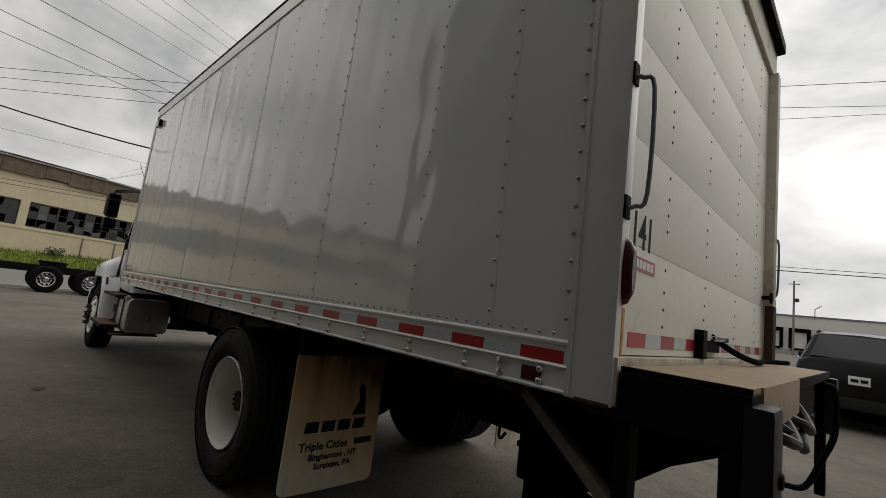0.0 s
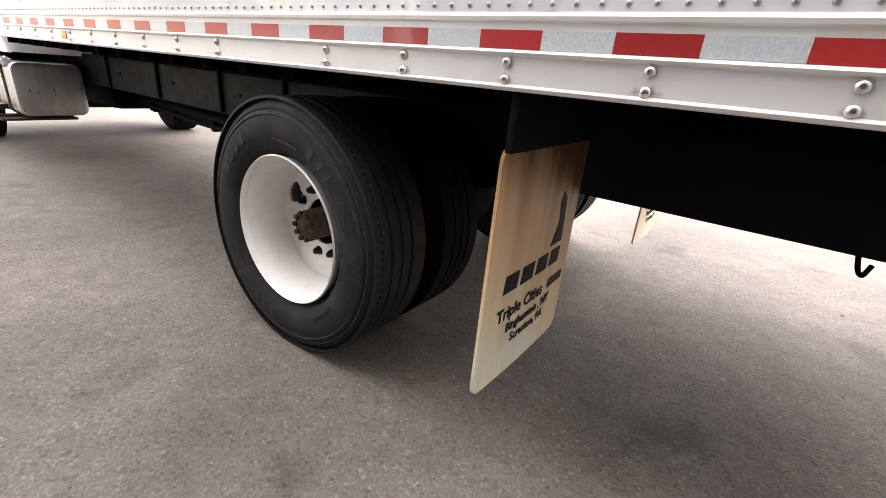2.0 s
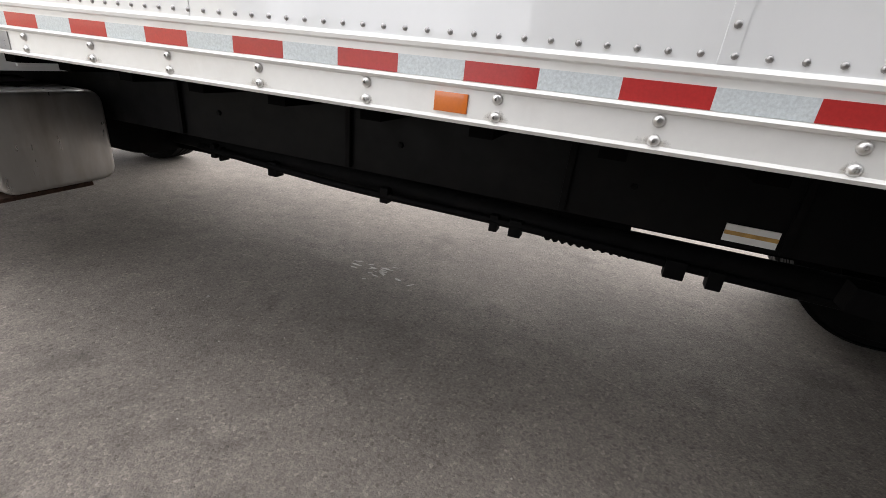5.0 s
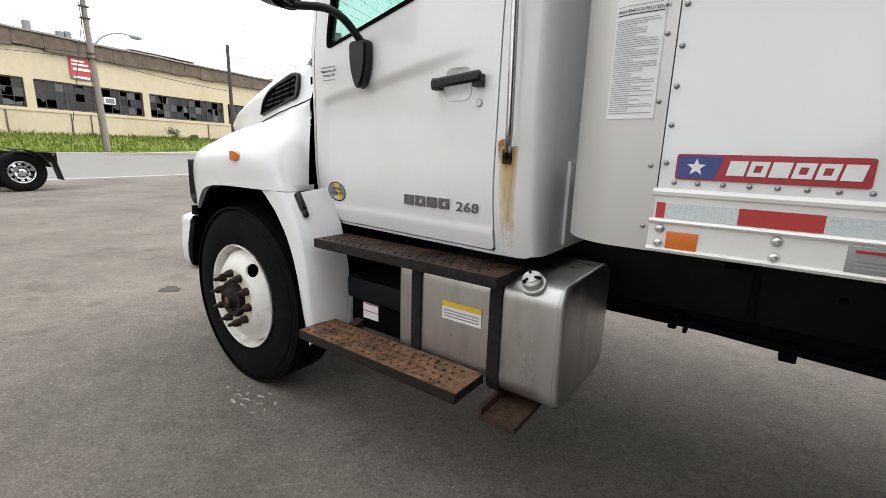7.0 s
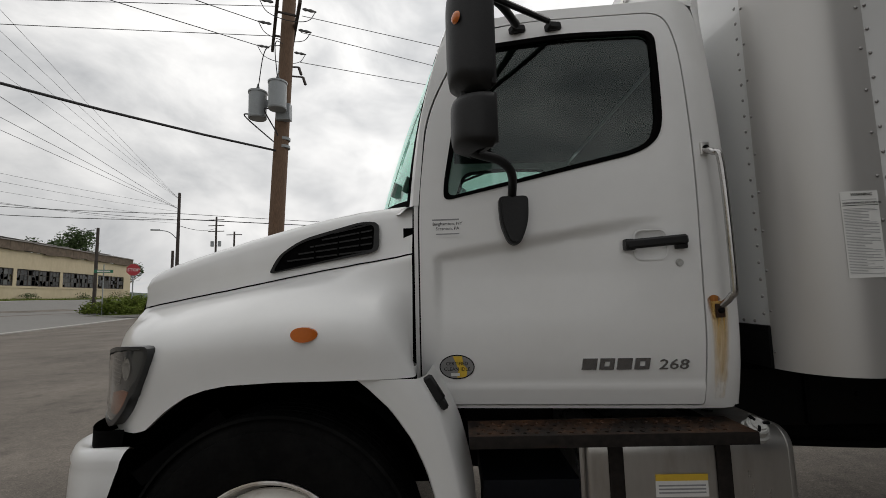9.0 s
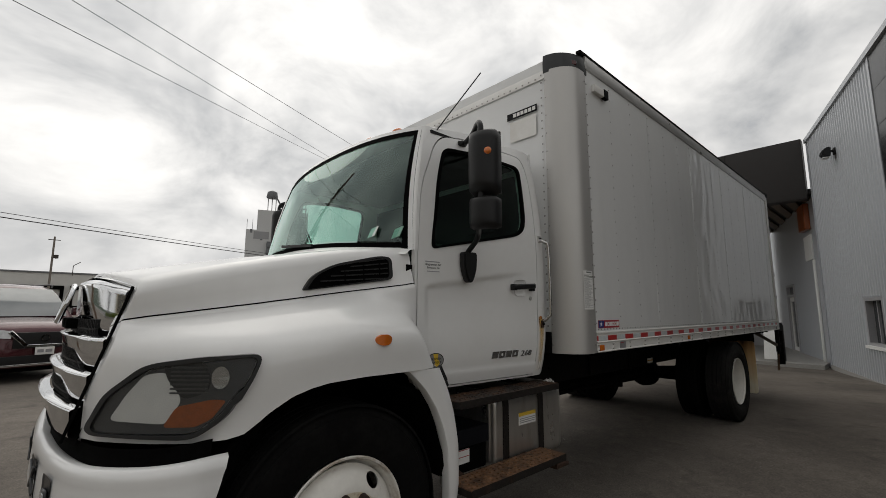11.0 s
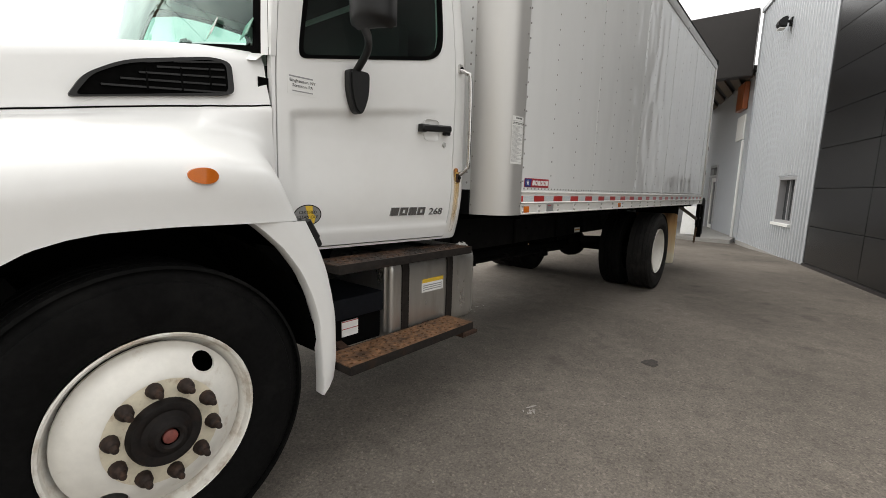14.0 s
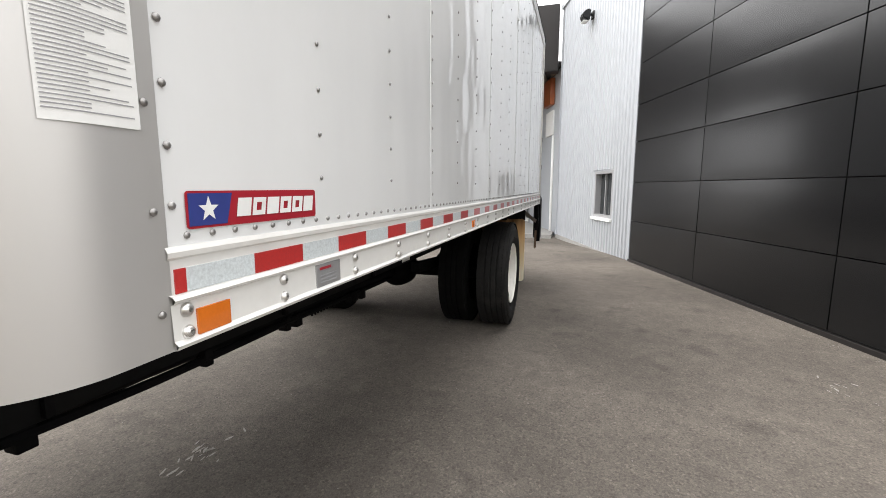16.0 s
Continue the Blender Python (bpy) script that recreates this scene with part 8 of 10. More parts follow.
# mirrors --------------------------------------------------------------------
MIRROR_TURN = math.radians(22)


def mirror_set(sd):
    my = (lambda p: mirror_y(p)) if sd else (lambda p: p)
    arm = part("mirror_arm", tube_bm([my(p) for p in smooth_path([(-1.106, cab_y(-1.1, 1.79) - 0.02, 1.80), (-1.115, 0.09, 1.865), (-1.16, 0.03, 1.90), (-1.26, -0.06, 1.905), (-1.288, -0.10, 1.93), (-1.287, -0.105, 2.05), (-1.284, -0.105, 2.42), (-1.276, -0.09, 2.50), (-1.24, -0.04, 2.525), (-1.13, 0.10, 2.54), (-1.05, 0.235, 2.545)], 5)], 0.0165, 10), "black", truck, "black tubular mirror arm")
    foot = rounded([(-1.160, 1.800), (-1.048, 1.800), (-1.050, 1.700), (-1.080, 1.622), (-1.104, 1.610), (-1.130, 1.622), (-1.158, 1.700)], [0.02, 0.02, 0.05, 0.03, 0.03, 0.03, 0.05], 4)
    fb = plate_bm(foot, (), lambda u, v, d: Vector(my((u, cab_y(u, v) - 0.050 + d, v))), 0.052)
    bmesh.ops.bevel(fb, geom=[e for e in fb.edges if e.is_manifold and e.calc_face_angle(0) > 0.9], offset=0.010, segments=2, affect="EDGES")
    part("arm_foot", fb, "black", arm, angle=50)
    for x in (-1.07, -0.92):
        y = cab_y(x, 2.55)
        a, b = my((x, y - 0.02, 2.545)), my((x + 0.06, y + 0.005, 2.555))
        part("arm_clamp", bar_bm(a, b, 0.045, 0.035, 0.008), "black", arm)
    part("arm_stay", tube_bm([my((-1.272, -0.08, 2.49)), my((-0.92, 0.22, 2.545))], 0.012, 8), "black", arm)
    # upper flat mirror and lower wide mirror: rounded shells facing back, turned in towards the driver
    ct, st = math.cos(MIRROR_TURN), math.sin(MIRROR_TURN)
    turn = lambda p: (-1.245 + (p[0] + 1.20) * ct - (p[1] + 0.145) * st, -0.100 + (p[0] + 1.20) * st + (p[1] + 0.145) * ct, p[2])
    for nm, zc, hz, hy, dx in (("main_mirror", 2.270, 0.192, 0.092, 0.115), ("wide_mirror", 1.980, 0.092, 0.090, 0.105)):
        rows = []
        for k in range(13):
            t = -1 + 2 * k / 12
            e = (1 - abs(t) ** 5) ** 0.22 if abs(t) < 1 else 0.0
            row = []
            for j in range(17):
                ph = math.pi * j / 16
                yy = -0.145 + hy * math.cos(ph) * (0.72 + 0.28 * e)
                xx = -1.185 - dx * math.sin(ph) ** 0.75 * (0.35 + 0.65 * e)
                row.append(my(turn((xx, yy, zc + hz * t))))
            rows.append(row)
        bm = grid_bm(rows)
        bmesh.ops.contextual_create(bm, geom=[])
        bmesh.ops.recalc_face_normals(bm, faces=bm.faces)
        mm = part(nm, bm, "black", arm, "black mirror housing", angle=60)
        y0, y1 = -0.145 - hy, -0.145 + hy
        rim = box_bm(-1.190, -1.172, y0 + 0.004, y1 - 0.004, zc - hz + 0.010, zc + hz - 0.010, 0.008)
        gl = box_bm(-1.1735, -1.1715, y0 + 0.014, y1 - 0.014, zc - hz + 0.022, zc + hz - 0.022)
        for b in (rim, gl):
            for v in b.verts:
                v.co = Vector(my(turn(v.co)))
            bmesh.ops.recalc_face_normals(b, faces=b.faces)
        part("mirror_rim", rim, "black", mm)
        part("mirror_glass", gl, "mirror", mm)
    lens = dome_bm(my((-1.311, -0.177, 2.31)), 0.021, 0.010, (-0.8, -0.6 if not sd else 0.6, 0), 16)
    part("marker_lens", lens, "orange", arm, "amber marker on the mirror")


mirror_set(0)
mirror_set(1)

# ---------------------------------------------------------------- the old factory across the street
Z = Vector((0, 0, 1))


def fac(s, d, z):
    p = F0 + U * s + N * d
    return Vector((p.x, p.y, z))


def fac_box(s0, s1, d0, d1, z0, z1, bm=None, bevel=0.0):
    tmp = box_bm(s0, s1, d0, d1, z0, z1, bevel, None, 1)
    m = Matrix((U, N, Z)).transposed().to_4x4()
    m.translation = F0
    bmesh.ops.transform(tmp, matrix=m, verts=tmp.verts)
    bmesh.ops.recalc_face_normals(tmp, faces=tmp.faces)
    return merge(bm, tmp)


SILL, LINTEL, EAVE0, EAVE1, BAY = 3.55, 5.52, 7.55, 8.65, 8.05
S_A, S_B = -56.35, 58.0
factory = thing("factory", "long derelict cream factory with rows of broken windows", "building")
rng = random.Random(11)
bays = [(-8.05 + BAY * k, -0.55 + BAY * k) for k in range(-6, 8)]
wall = fac_box(S_A, S_B, -0.35, 0, 0.2, SILL)
wall = fac_box(S_A, S_B, -0.35, 0, LINTEL, EAVE0, wall)
edges = [S_A] + [v for b in bays for v in b] + [S_B]
for a, b in zip(edges[::2], edges[1::2]):
    if b - a > 0.01:
        wall = fac_box(a, b, -0.35, 0, SILL, LINTEL, wall)
wall = fac_box(S_A, S_A + 0.3, -24, -0.35, 0.2, EAVE0, wall)
wall = fac_box(S_B - 0.3, S_B, -24, -0.35, 0.2, EAVE0, wall)
wall = fac_box(S_A, S_B, -24.3, -24, 0.2, EAVE0, wall)
part("wall", wall, "factory", factory, smooth=False)
# black sheets behind the panes: the rooms' darkness is put into colour
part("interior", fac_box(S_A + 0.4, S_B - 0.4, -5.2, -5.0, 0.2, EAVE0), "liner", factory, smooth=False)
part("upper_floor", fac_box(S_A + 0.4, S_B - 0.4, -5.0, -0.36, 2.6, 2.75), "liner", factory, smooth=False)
part("string_course", fac_box(S_A, S_B, 0.0, 0.06, SILL - 0.22, SILL - 0.04), "factory", factory, smooth=False)
s = S_A
while s < S_B:
    w = rng.uniform(1.3, 2.6)
    part("eave_board", fac_box(s, min(S_B, s + w - 0.03), 0.02 + rng.uniform(0, 0.05), 0.30, EAVE0 + rng.uniform(-0.14, 0.08), EAVE1 + rng.uniform(-0.05, 0.02)), "eave", factory, smooth=False)
    s += w
rows = []
for d, z in ((0.45, EAVE1 + 0.02), (-4, EAVE1 + 0.75), (-9, EAVE1 + 1.5), (-12, EAVE1 + 1.95), (-24.4, EAVE1 - 0.2)):
    rows.append([fac(S_A + (S_B - S_A) * k / 60, d, z + rng.uniform(-0.06, 0.06)) for k in range(61)])
part("roof", thick(grid_bm(rows), 0.12), "old_roof", factory, "streaked grey metal roof", smooth=False)
for k in range(28):
    a = rng.uniform(-40, 50)
    part("roof_sheet", fac_box(a, a + rng.uniform(2, 6), -rng.uniform(0.4, 3), 0.42, EAVE1 + 0.10, EAVE1 + 0.16), "old_roof", factory, smooth=False)
for s, d, h in ((-3.4, -10.5, 0.7), (-1.0, -10.5, 0.4), (-0.4, -10.5, 0.5)):
    part("roof_vent", fac_box(s, s + 0.5, d, d + 0.5, EAVE1 + 1.3, EAVE1 + 2.0 + h, None, 0.08), "silo_dark", factory)
part("chimney", fac_box(25.7, 27.2, -6.6, -5.2, 8.0, 12.6, None, 0.03), "brick", factory, "square red brick chimney")
for bi, (a, b) in enumerate(bays):
    near = -17 < a < 18
    wdw = part("window", fac_box(a, b, -0.16, -0.05, SILL, SILL + 0.10), "dark_pole", factory, "long steel window with broken panes")
    fr = fac_box(a, b, -0.16, -0.05, LINTEL - 0.10, LINTEL)
    for j in range(5):
        u = a + (b - a) * j / 4
        fr = fac_box(max(a, u - 0.06), min(b, u + 0.06), -0.15, -0.06, SILL + 0.1, LINTEL - 0.1, fr)
    for j in range(12):
        if j % 3:
            u = a + (b - a) * j / 12
            fr = fac_box(u - 0.02, u + 0.02, -0.12, -0.08, SILL + 0.1, LINTEL - 0.1, fr)
    for j in (1, 2):
        z = SILL + 0.1 + (LINTEL - SILL - 0.2) * j / 3
        fr = fac_box(a, b, -0.12, -0.08, z - 0.02, z + 0.02, fr)
    part("window_frame", fr, "dark_pole", wdw, smooth=False)
    joined = {"dark_pane": bmesh.new(), "pale_pane": bmesh.new()}
    heavy = 0.25 if bi % 3 == 0 else 0.5
    for i in range(12):
        for j in range(3):
            u0, u1 = a + (b - a) * i / 12 + 0.02, a + (b - a) * (i + 1) / 12 - 0.02
            z0, z1 = SILL + 0.1 + (LINTEL - SILL - 0.2) * j / 3 + 0.02, SILL + 0.1 + (LINTEL - SILL - 0.2) * (j + 1) / 3 - 0.02
            r = rng.random()
            if r < 0.14:
                continue
            whole = r > heavy
            if whole:
                pl = rect(u0, u1, z0, z1)
            else:
                k = rng.randrange(4)
                c = [(u0, z0), (u1, z0), (u1, z1), (u0, z1)]
                c = c[k:] + c[:k]
                f, g = rng.uniform(0.25, 0.8), rng.uniform(0.25, 0.8)
                lerp = lambda p, q, t: (p[0] + (q[0] - p[0]) * t, p[1] + (q[1] - p[1]) * t)
                mid = ((u0 + u1) / 2 + rng.uniform(-0.18, 0.18), (z0 + z1) / 2 + rng.uniform(-0.18, 0.18))
                pl = [c[0], lerp(c[0], c[1], f), mid, lerp(c[3], c[2], g) if rng.random() < 0.6 else lerp(c[0], c[3], g), c[3]]
                if pl[3] == c[3] or pl[3][0] == c[0][0] == c[3][0] and pl[3] != c[3]:
                    pl = [c[0], lerp(c[0], c[1], f), mid, lerp(c[0], c[3], g)]
            mt = "pale_pane" if rng.random() < (0.36 if j < 2 else 0.25) else "dark_pane"
            tilt = rng.uniform(-0.012, 0.012)
            bm = joined[mt] if not near else bmesh.new()
            f0 = [bm.verts.new(fac(p, -0.10 + tilt, q)) for p, q in pl]
            f1 = [bm.verts.new(fac(p, -0.106 + tilt, q)) for p, q in pl]
            n = len(pl)
            try:
                bm.faces.new(f0)
                bm.faces.new(f1[::-1])
                for q in range(n):
                    bm.faces.new((f0[q], f1[q], f1[(q + 1) % n], f0[(q + 1) % n]))
            except ValueError:
                pass
            if near:
                bmesh.ops.recalc_face_normals(bm, faces=bm.faces)
                part("pane", bm, mt, wdw, smooth=False)
    for mt, bm in joined.items():
        if near or not bm.verts:
            bm.free()
        else:
            bmesh.ops.recalc_face_normals(bm, faces=bm.faces)
            ob = part("panes", bm, mt, wdw, smooth=False)
            ob["kind"] = "stuff"
part("window_unit", fac_box(-3.7, -2.85, -0.12, 0.12, 4.28, 4.80, None, 0.02), "paper", factory, "white window unit")
part("unit_opening", fac_box(-3.6, -2.95, 0.12, 0.125, 4.36, 4.72), "silo_dark", factory)
for s, z in ((-12.3, 2.6), (-9.9, 2.5), (-6.1, 2.4), (-4.8, 2.6), (-4.2, 2.5), (5.5, 2.5), (13.1, 2.6)):
    part("downpipe", fac_box(s, s + 0.07, 0.0, 0.07, 1.6, SILL - 0.24), "eave", factory, smooth=False)
sign = thing("wall_banner", "red rectangular sale banner with white lettering bars", "sign")
part("board", fac_box(-5.75, -4.15, 0.04, 0.09, 5.85, 7.35, None, 0.01), "sign_red", sign)
part("board_foot", fac_box(-5.72, -4.18, 0.09, 0.10, 5.88, 6.16), "silo_dark", sign)
for z, a, b, h in ((7.10, -5.6, -4.75, 0.13), (6.86, -5.6, -4.5, 0.12), (6.50, -5.55, -4.35, 0.18), (5.96, -5.55, -4.5, 0.12)):
    part("lettering_bar", fac_box(a, b, 0.10, 0.105, z, z + h), "paper", sign)

# weeds and bushes along the factory's foot and on the corner island
def clump_bm(c, r, h, n, leaf, rng, bm=None):
    """Loose leaves scattered through an uneven mound."""
    bm = bm or bmesh.new()
    lobes = [(Vector((rng.uniform(-0.6, 0.6) * r, rng.uniform(-0.6, 0.6) * r, rng.uniform(0.25, 0.8) * h)), rng.uniform(0.3, 0.6)) for _ in range(9)]
    for _ in range(n):
        o, q = rng.choice(lobes)
        v = Vector((rng.gauss(0, 1), rng.gauss(0, 1), rng.gauss(0, 1))).normalized()
        p = Vector(c) + o + Vector((v.x * r * q, v.y * r * q, v.z * h * q * 0.6)) * rng.uniform(0.7, 1.05)
        a = Vector((rng.gauss(0, 1), rng.gauss(0, 1), rng.gauss(0, 0.6))).normalized() * leaf
        b = v.cross(a).normalized() * leaf * 0.5 if v.cross(a).length > 1e-4 else Vector((leaf * 0.5, 0, 0))
        bm.faces.new([bm.verts.new(x) for x in (p - a, p + b, p + a, p - b)])
    return bm


rng = random.Random(21)
for s, r, h in ((1.3, 0.7, 1.1), (3.0, 0.6, 0.6), (-14, 0.8, 0.9), (9.5, 0.9, 0.9), (17, 0.7, 0.8), (24, 1.1, 1.0), (33, 0.9, 1.2), (43, 1.4, 1.2), (52, 1.5, 1.5)):
    p = street_pt(s, 1.0)
    bush = thing("bush", "small ragged green bush at the factory's foot", "bush", "bushes at the factory")
    part("foliage", clump_bm((p[0], p[1], p[2] - 0.05), r, h, 260, 0.09, rng), "leaf", bush, smooth=False)
    part("stem", tube_bm([(p[0], p[1], p[2] - 0.1), (p[0] + 0.1, p[1], p[2] + h * 0.5)], 0.03, 6), "bark", bush)
isl = Vector((-28.4, 35.4, 0))
rows = []
for k in range(9):
    f = k / 8
    rows.append([(isl.x + rr * math.cos(2 * math.pi * f) * 5.4, isl.y + rr * math.sin(2 * math.pi * f) * 3.2, ground_z(isl.x, isl.y) + 0.20 * (1 - rr) + 0.06) for rr in (0.02, 0.5, 0.85, 1.0)])
island = finish("grass_island", grid_bm(rows), "grass")
tagged(island, "weedy grass island at the street corner", "grass", kind="structure")
weeds = bmesh.new()
for k in range(95):
    t, rr = rng.uniform(0, 6.28), rng.uniform(0, 0.95)
    clump_bm((isl.x + rr * math.cos(t) * 5.1, isl.y + rr * math.sin(t) * 3.0, ground_z(isl.x, isl.y) + 0.1), rng.uniform(0.3, 0.8), rng.uniform(0.5, 1.9), 120, 0.11, rng, weeds)
tagged(finish("weeds", weeds, "grass", smooth=False), "tall weeds on the corner island", "weeds", kind="stuff")
ic = bmesh.new()
ring = [(isl.x + math.cos(2 * math.pi * k / 24) * 5.55, isl.y + math.sin(2 * math.pi * k / 24) * 3.35, ground_z(isl.x, isl.y)) for k in range(25)]
for a, b in zip(ring, ring[1:]):
    ic = bar_bm((a[0], a[1], a[2] + 0.05), (b[0], b[1], b[2] + 0.05), 0.18, 0.18, bm=ic)
tagged(finish("island_kerb", ic, "concrete", smooth=False), "pale kerb round the corner island", "kerb", kind="structure")


def tree(x, y, z, h, r, label, seed):
    rng = random.Random(seed)
    t = thing("tree", label, "tree")
    trunk = tube_bm(smooth_path([(x, y, z - 0.2), (x + 0.1, y, z + h * 0.3), (x - 0.1, y + 0.1, z + h * 0.62)], 4), [0.30 - 0.022 * k for k in range(9)], 8)
    for k in range(6):
        a = k * 1.05 + rng.uniform(-0.3, 0.3)
        b = z + h * rng.uniform(0.28, 0.55)
        tube_bm([(x, y, b), (x + math.cos(a) * r * 0.4, y + math.sin(a) * r * 0.4, b + h * 0.14), (x + math.cos(a) * r * 0.7, y + math.sin(a) * r * 0.7, b + h * 0.24)], [0.12, 0.08, 0.03], 6, trunk)
    part("trunk", trunk, "bark", t)
    crown = bmesh.new()
    for k in range(16):
        a, rr = rng.uniform(0, 6.28), rng.uniform(0.1, 0.75)
        clump_bm((x + math.cos(a) * rr * r, y + math.sin(a) * rr * r, z + h * rng.uniform(0.3, 0.72)), r * 0.42, h * 0.34, 210, 0.24, rng, crown)
    part("crown", crown, "leaf", t, smooth=False)
    return t


tree(-66, 72, 1.6, 12.6, 4.8, "broad green tree behind the factory's far end", 3)
tree(-72, 73, 1.6, 11.4, 4.4, "green tree standing behind the old factory roof", 4)
tree(-60, 76, 1.6, 7.8, 3.2, "small leafy tree beside the street", 6)

# distant wooded ridge
rng = random.Random(8)
rows = []
for k in range(121):
    a = radians(20 + k * 2.2)
    hh = 26 + 9 * math.sin(a * 5.3) + 5 * math.sin(a * 13.1 + 1) + rng.uniform(-1.2, 1.2)
    if math.degrees(a) < 112:
        hh *= 0.45
    rows.append([(620 * math.cos(a), 620 * math.sin(a), -6), (660 * math.cos(a), 660 * math.sin(a), hh * 0.7), (720 * math.cos(a), 720 * math.sin(a), hh)])
hills = finish("backdrop_hills", grid_bm(rows), "hill", angle=60)
tagged(hills, "low wooded ridge on the horizon", "hills", kind="structure")


# ---------------------------------------------------------------- utility poles and wires
def pole(x, y, top, r0, r1, mat, label, lean=(0, 0), group=""):
    z = ground_z(x, y)
    t = thing("utility_pole", label, "utility pole", group)
    n = 8
    pts = [(x + lean[0] * k / n, y + lean[1] * k / n, z - 0.4 + (top - z + 0.4) * k / n) for k in range(n + 1)]
    part("shaft", tube_bm(pts, [r0 + (r1 - r0) * k / n for k in range(n + 1)], 14), mat, t)
    return t


Z_UP = Vector((0, 0, 1))
TX, TY = -6.38, 11.35                                # the shaft at the height of its fittings
tp = pole(-6.73, TY, 11.9, 0.24, 0.20, "bark", "brown wooden utility pole with two grey transformers and crossarms", (0.52, 0))
ARM = Vector((-0.4256, 0.9038, 0))                   # the crossarms' run, away from the yard
ACROSS = Vector((0.9038, 0.4256, 0))
for off in (-0.30, 0.30):
    c = Vector((TX, TY, 9.9)) + ACROSS * off
    part("crossarm", bar_bm(c - ARM * 1.45, c + ARM * 1.55, 0.09, 0.13, 0.01), "dark_pole", tp)
    for k in (-1.1, 0.0, 1.4):
        q = c + ARM * k
        g = ACROSS * (1 if off > 0 else -1)
        part("insulator", tube_bm([q + g * 0.10, q + g * 0.18, q + g * 0.26, q + g * 0.34, q + g * 0.42, q + g * 0.50], [0.02, 0.05, 0.03, 0.05, 0.03, 0.02], 8), "silo_dark", tp)
        if off < 0:
            part("jumper", tube_bm(smooth_path([q + g * 0.48, q + g * 0.25 - Z_UP * 0.34, q - g * 0.30 - Z_UP * 0.46, q - g * 0.85 - Z_UP * 0.34, q - g * 1.08], 4), 0.012, 5), "wire", tp)
for k in (-0.7, 0.6):
    c = Vector((TX, TY, 9.9)) + ARM * k
    part("arm_brace", bar_bm(c - ACROSS * 0.30, c + ACROSS * 0.30, 0.05, 0.05), "dark_pole", tp)
for dz, off in ((-1.25, 0.42), (-1.55, 0.55)):
    c = Vector((TX, TY, 9.9 + dz)) + ACROSS * off
    part("fuse_cutout", bar_bm(c, c + Vector((0.10, -0.05, -0.28)), 0.07, 0.07, 0.01), "dark_pole", tp)
    part("fuse_bracket", bar_bm(Vector((TX, TY, 9.9 + dz - 0.05)), c, 0.04, 0.04), "dark_pole", tp)
for k, (dx, dy) in enumerate(((-0.72, -0.22), (0.02, -0.56))):
    can = part("transformer", lathe_bm([(0, -0.38), (0.25, -0.38), (0.265, -0.36), (0.265, -0.32), (0.255, -0.31), (0.26, 0.40), (0.28, 0.41), (0.28, 0.46), (0.18, 0.51), (0, 0.53)], 24, "z", (TX + dx, TY + dy, 7.22 + 0.12 * k)), "transformer", tp, "grey transformer can")
    part("bushing", lathe_bm([(0, 0.5), (0.05, 0.5), (0.03, 0.56), (0.05, 0.6), (0.03, 0.66), (0.02, 0.72), (0, 0.72)], 10, "z", (TX + dx, TY + dy, 7.22 + 0.12 * k)), "silo_dark", can)
    part("bracket", bar_bm((TX, TY, 7.35), (TX + dx * 0.7, TY + dy * 0.7, 7.35), 0.08, 0.2), "transformer", tp)
    part("lead", tube_bm(smooth_path([(TX + dx - 0.22, TY + dy, 7.0), (TX + dx - 0.34, TY + dy - 0.1, 6.9), (TX + dx * 0.5 - 0.12, TY + dy * 0.4, 6.35), (TX - 0.02, TY - 0.15, 5.95)], 6), 0.02, 6), "wire", tp)
    part("lead", tube_bm(smooth_path([(TX + dx, TY + dy, 7.80), (TX + dx * 0.6, TY + dy - 0.2, 8.9), (TX + dx * 0.2, TY, 9.3)], 6), 0.014, 6), "wire", tp)
for z in (6.0, 6.25, 6.9, 8.35):
    part("band", lathe_bm([(0.17, z - 0.05), (0.20, z - 0.04), (0.20, z + 0.04), (0.17, z + 0.05)], 16, "z", (TX, TY, 0)), "transformer", tp)
part("riser_box", box_bm(TX - 0.12, TX + 0.30, TY - 0.34, TY - 0.12, 6.75, 7.25, 0.02), "transformer", tp)

lp = pole(-36, 9.9, 11.4, 0.20, 0.14, "grey_wood", "leaning grey wooden pole with a street lamp", (-0.5, -0.2))
for z in (10.9, 10.3, 9.7, 9.0, 6.9, 6.6):
    x = -36 - 0.5 * z / 11.4
    part("bracket", box_bm(x - 0.1, x + 0.24, 9.45, 9.95, z, z + 0.06), "dark_pole", lp)
arm = part("lamp_arm", tube_bm(smooth_path([(-36.3, 9.9, 7.4), (-36.1, 10.5, 8.1), (-36.0, 11.3, 8.45), (-35.9, 12.0, 8.45)], 5), 0.05, 8), "transformer", lp)
part("lamp_head", lathe_bm([(0, 0), (0.10, 0.03), (0.17, 0.25), (0.16, 0.5), (0.06, 0.75), (0, 0.78)], 12, "y", (-35.9, 11.95, 8.40)), "transformer", arm)
part("guy_wire", tube_bm([(-36.4, 9.8, 10.3), (-35.5, 7.8, 1.0)], 0.02, 5), "wire", lp)
part("riser", tube_bm([(-36.1, 9.68, 1.0), (-36.5, 9.5, 10.5)], 0.02, 5), "wire", lp)
pole(-38, 19.9, 9.6, 0.16, 0.13, "dark_pole", "plain dark wooden pole in front of the factory")
pole(-32.0, 35.5, 7.9, 0.15, 0.11, "dark_pole", "short dark wooden pole at the street corner")
p2 = pole(-31, 45, 13.2, 0.20, 0.14, "dark_pole", "tall dark utility pole with a street lamp arm")
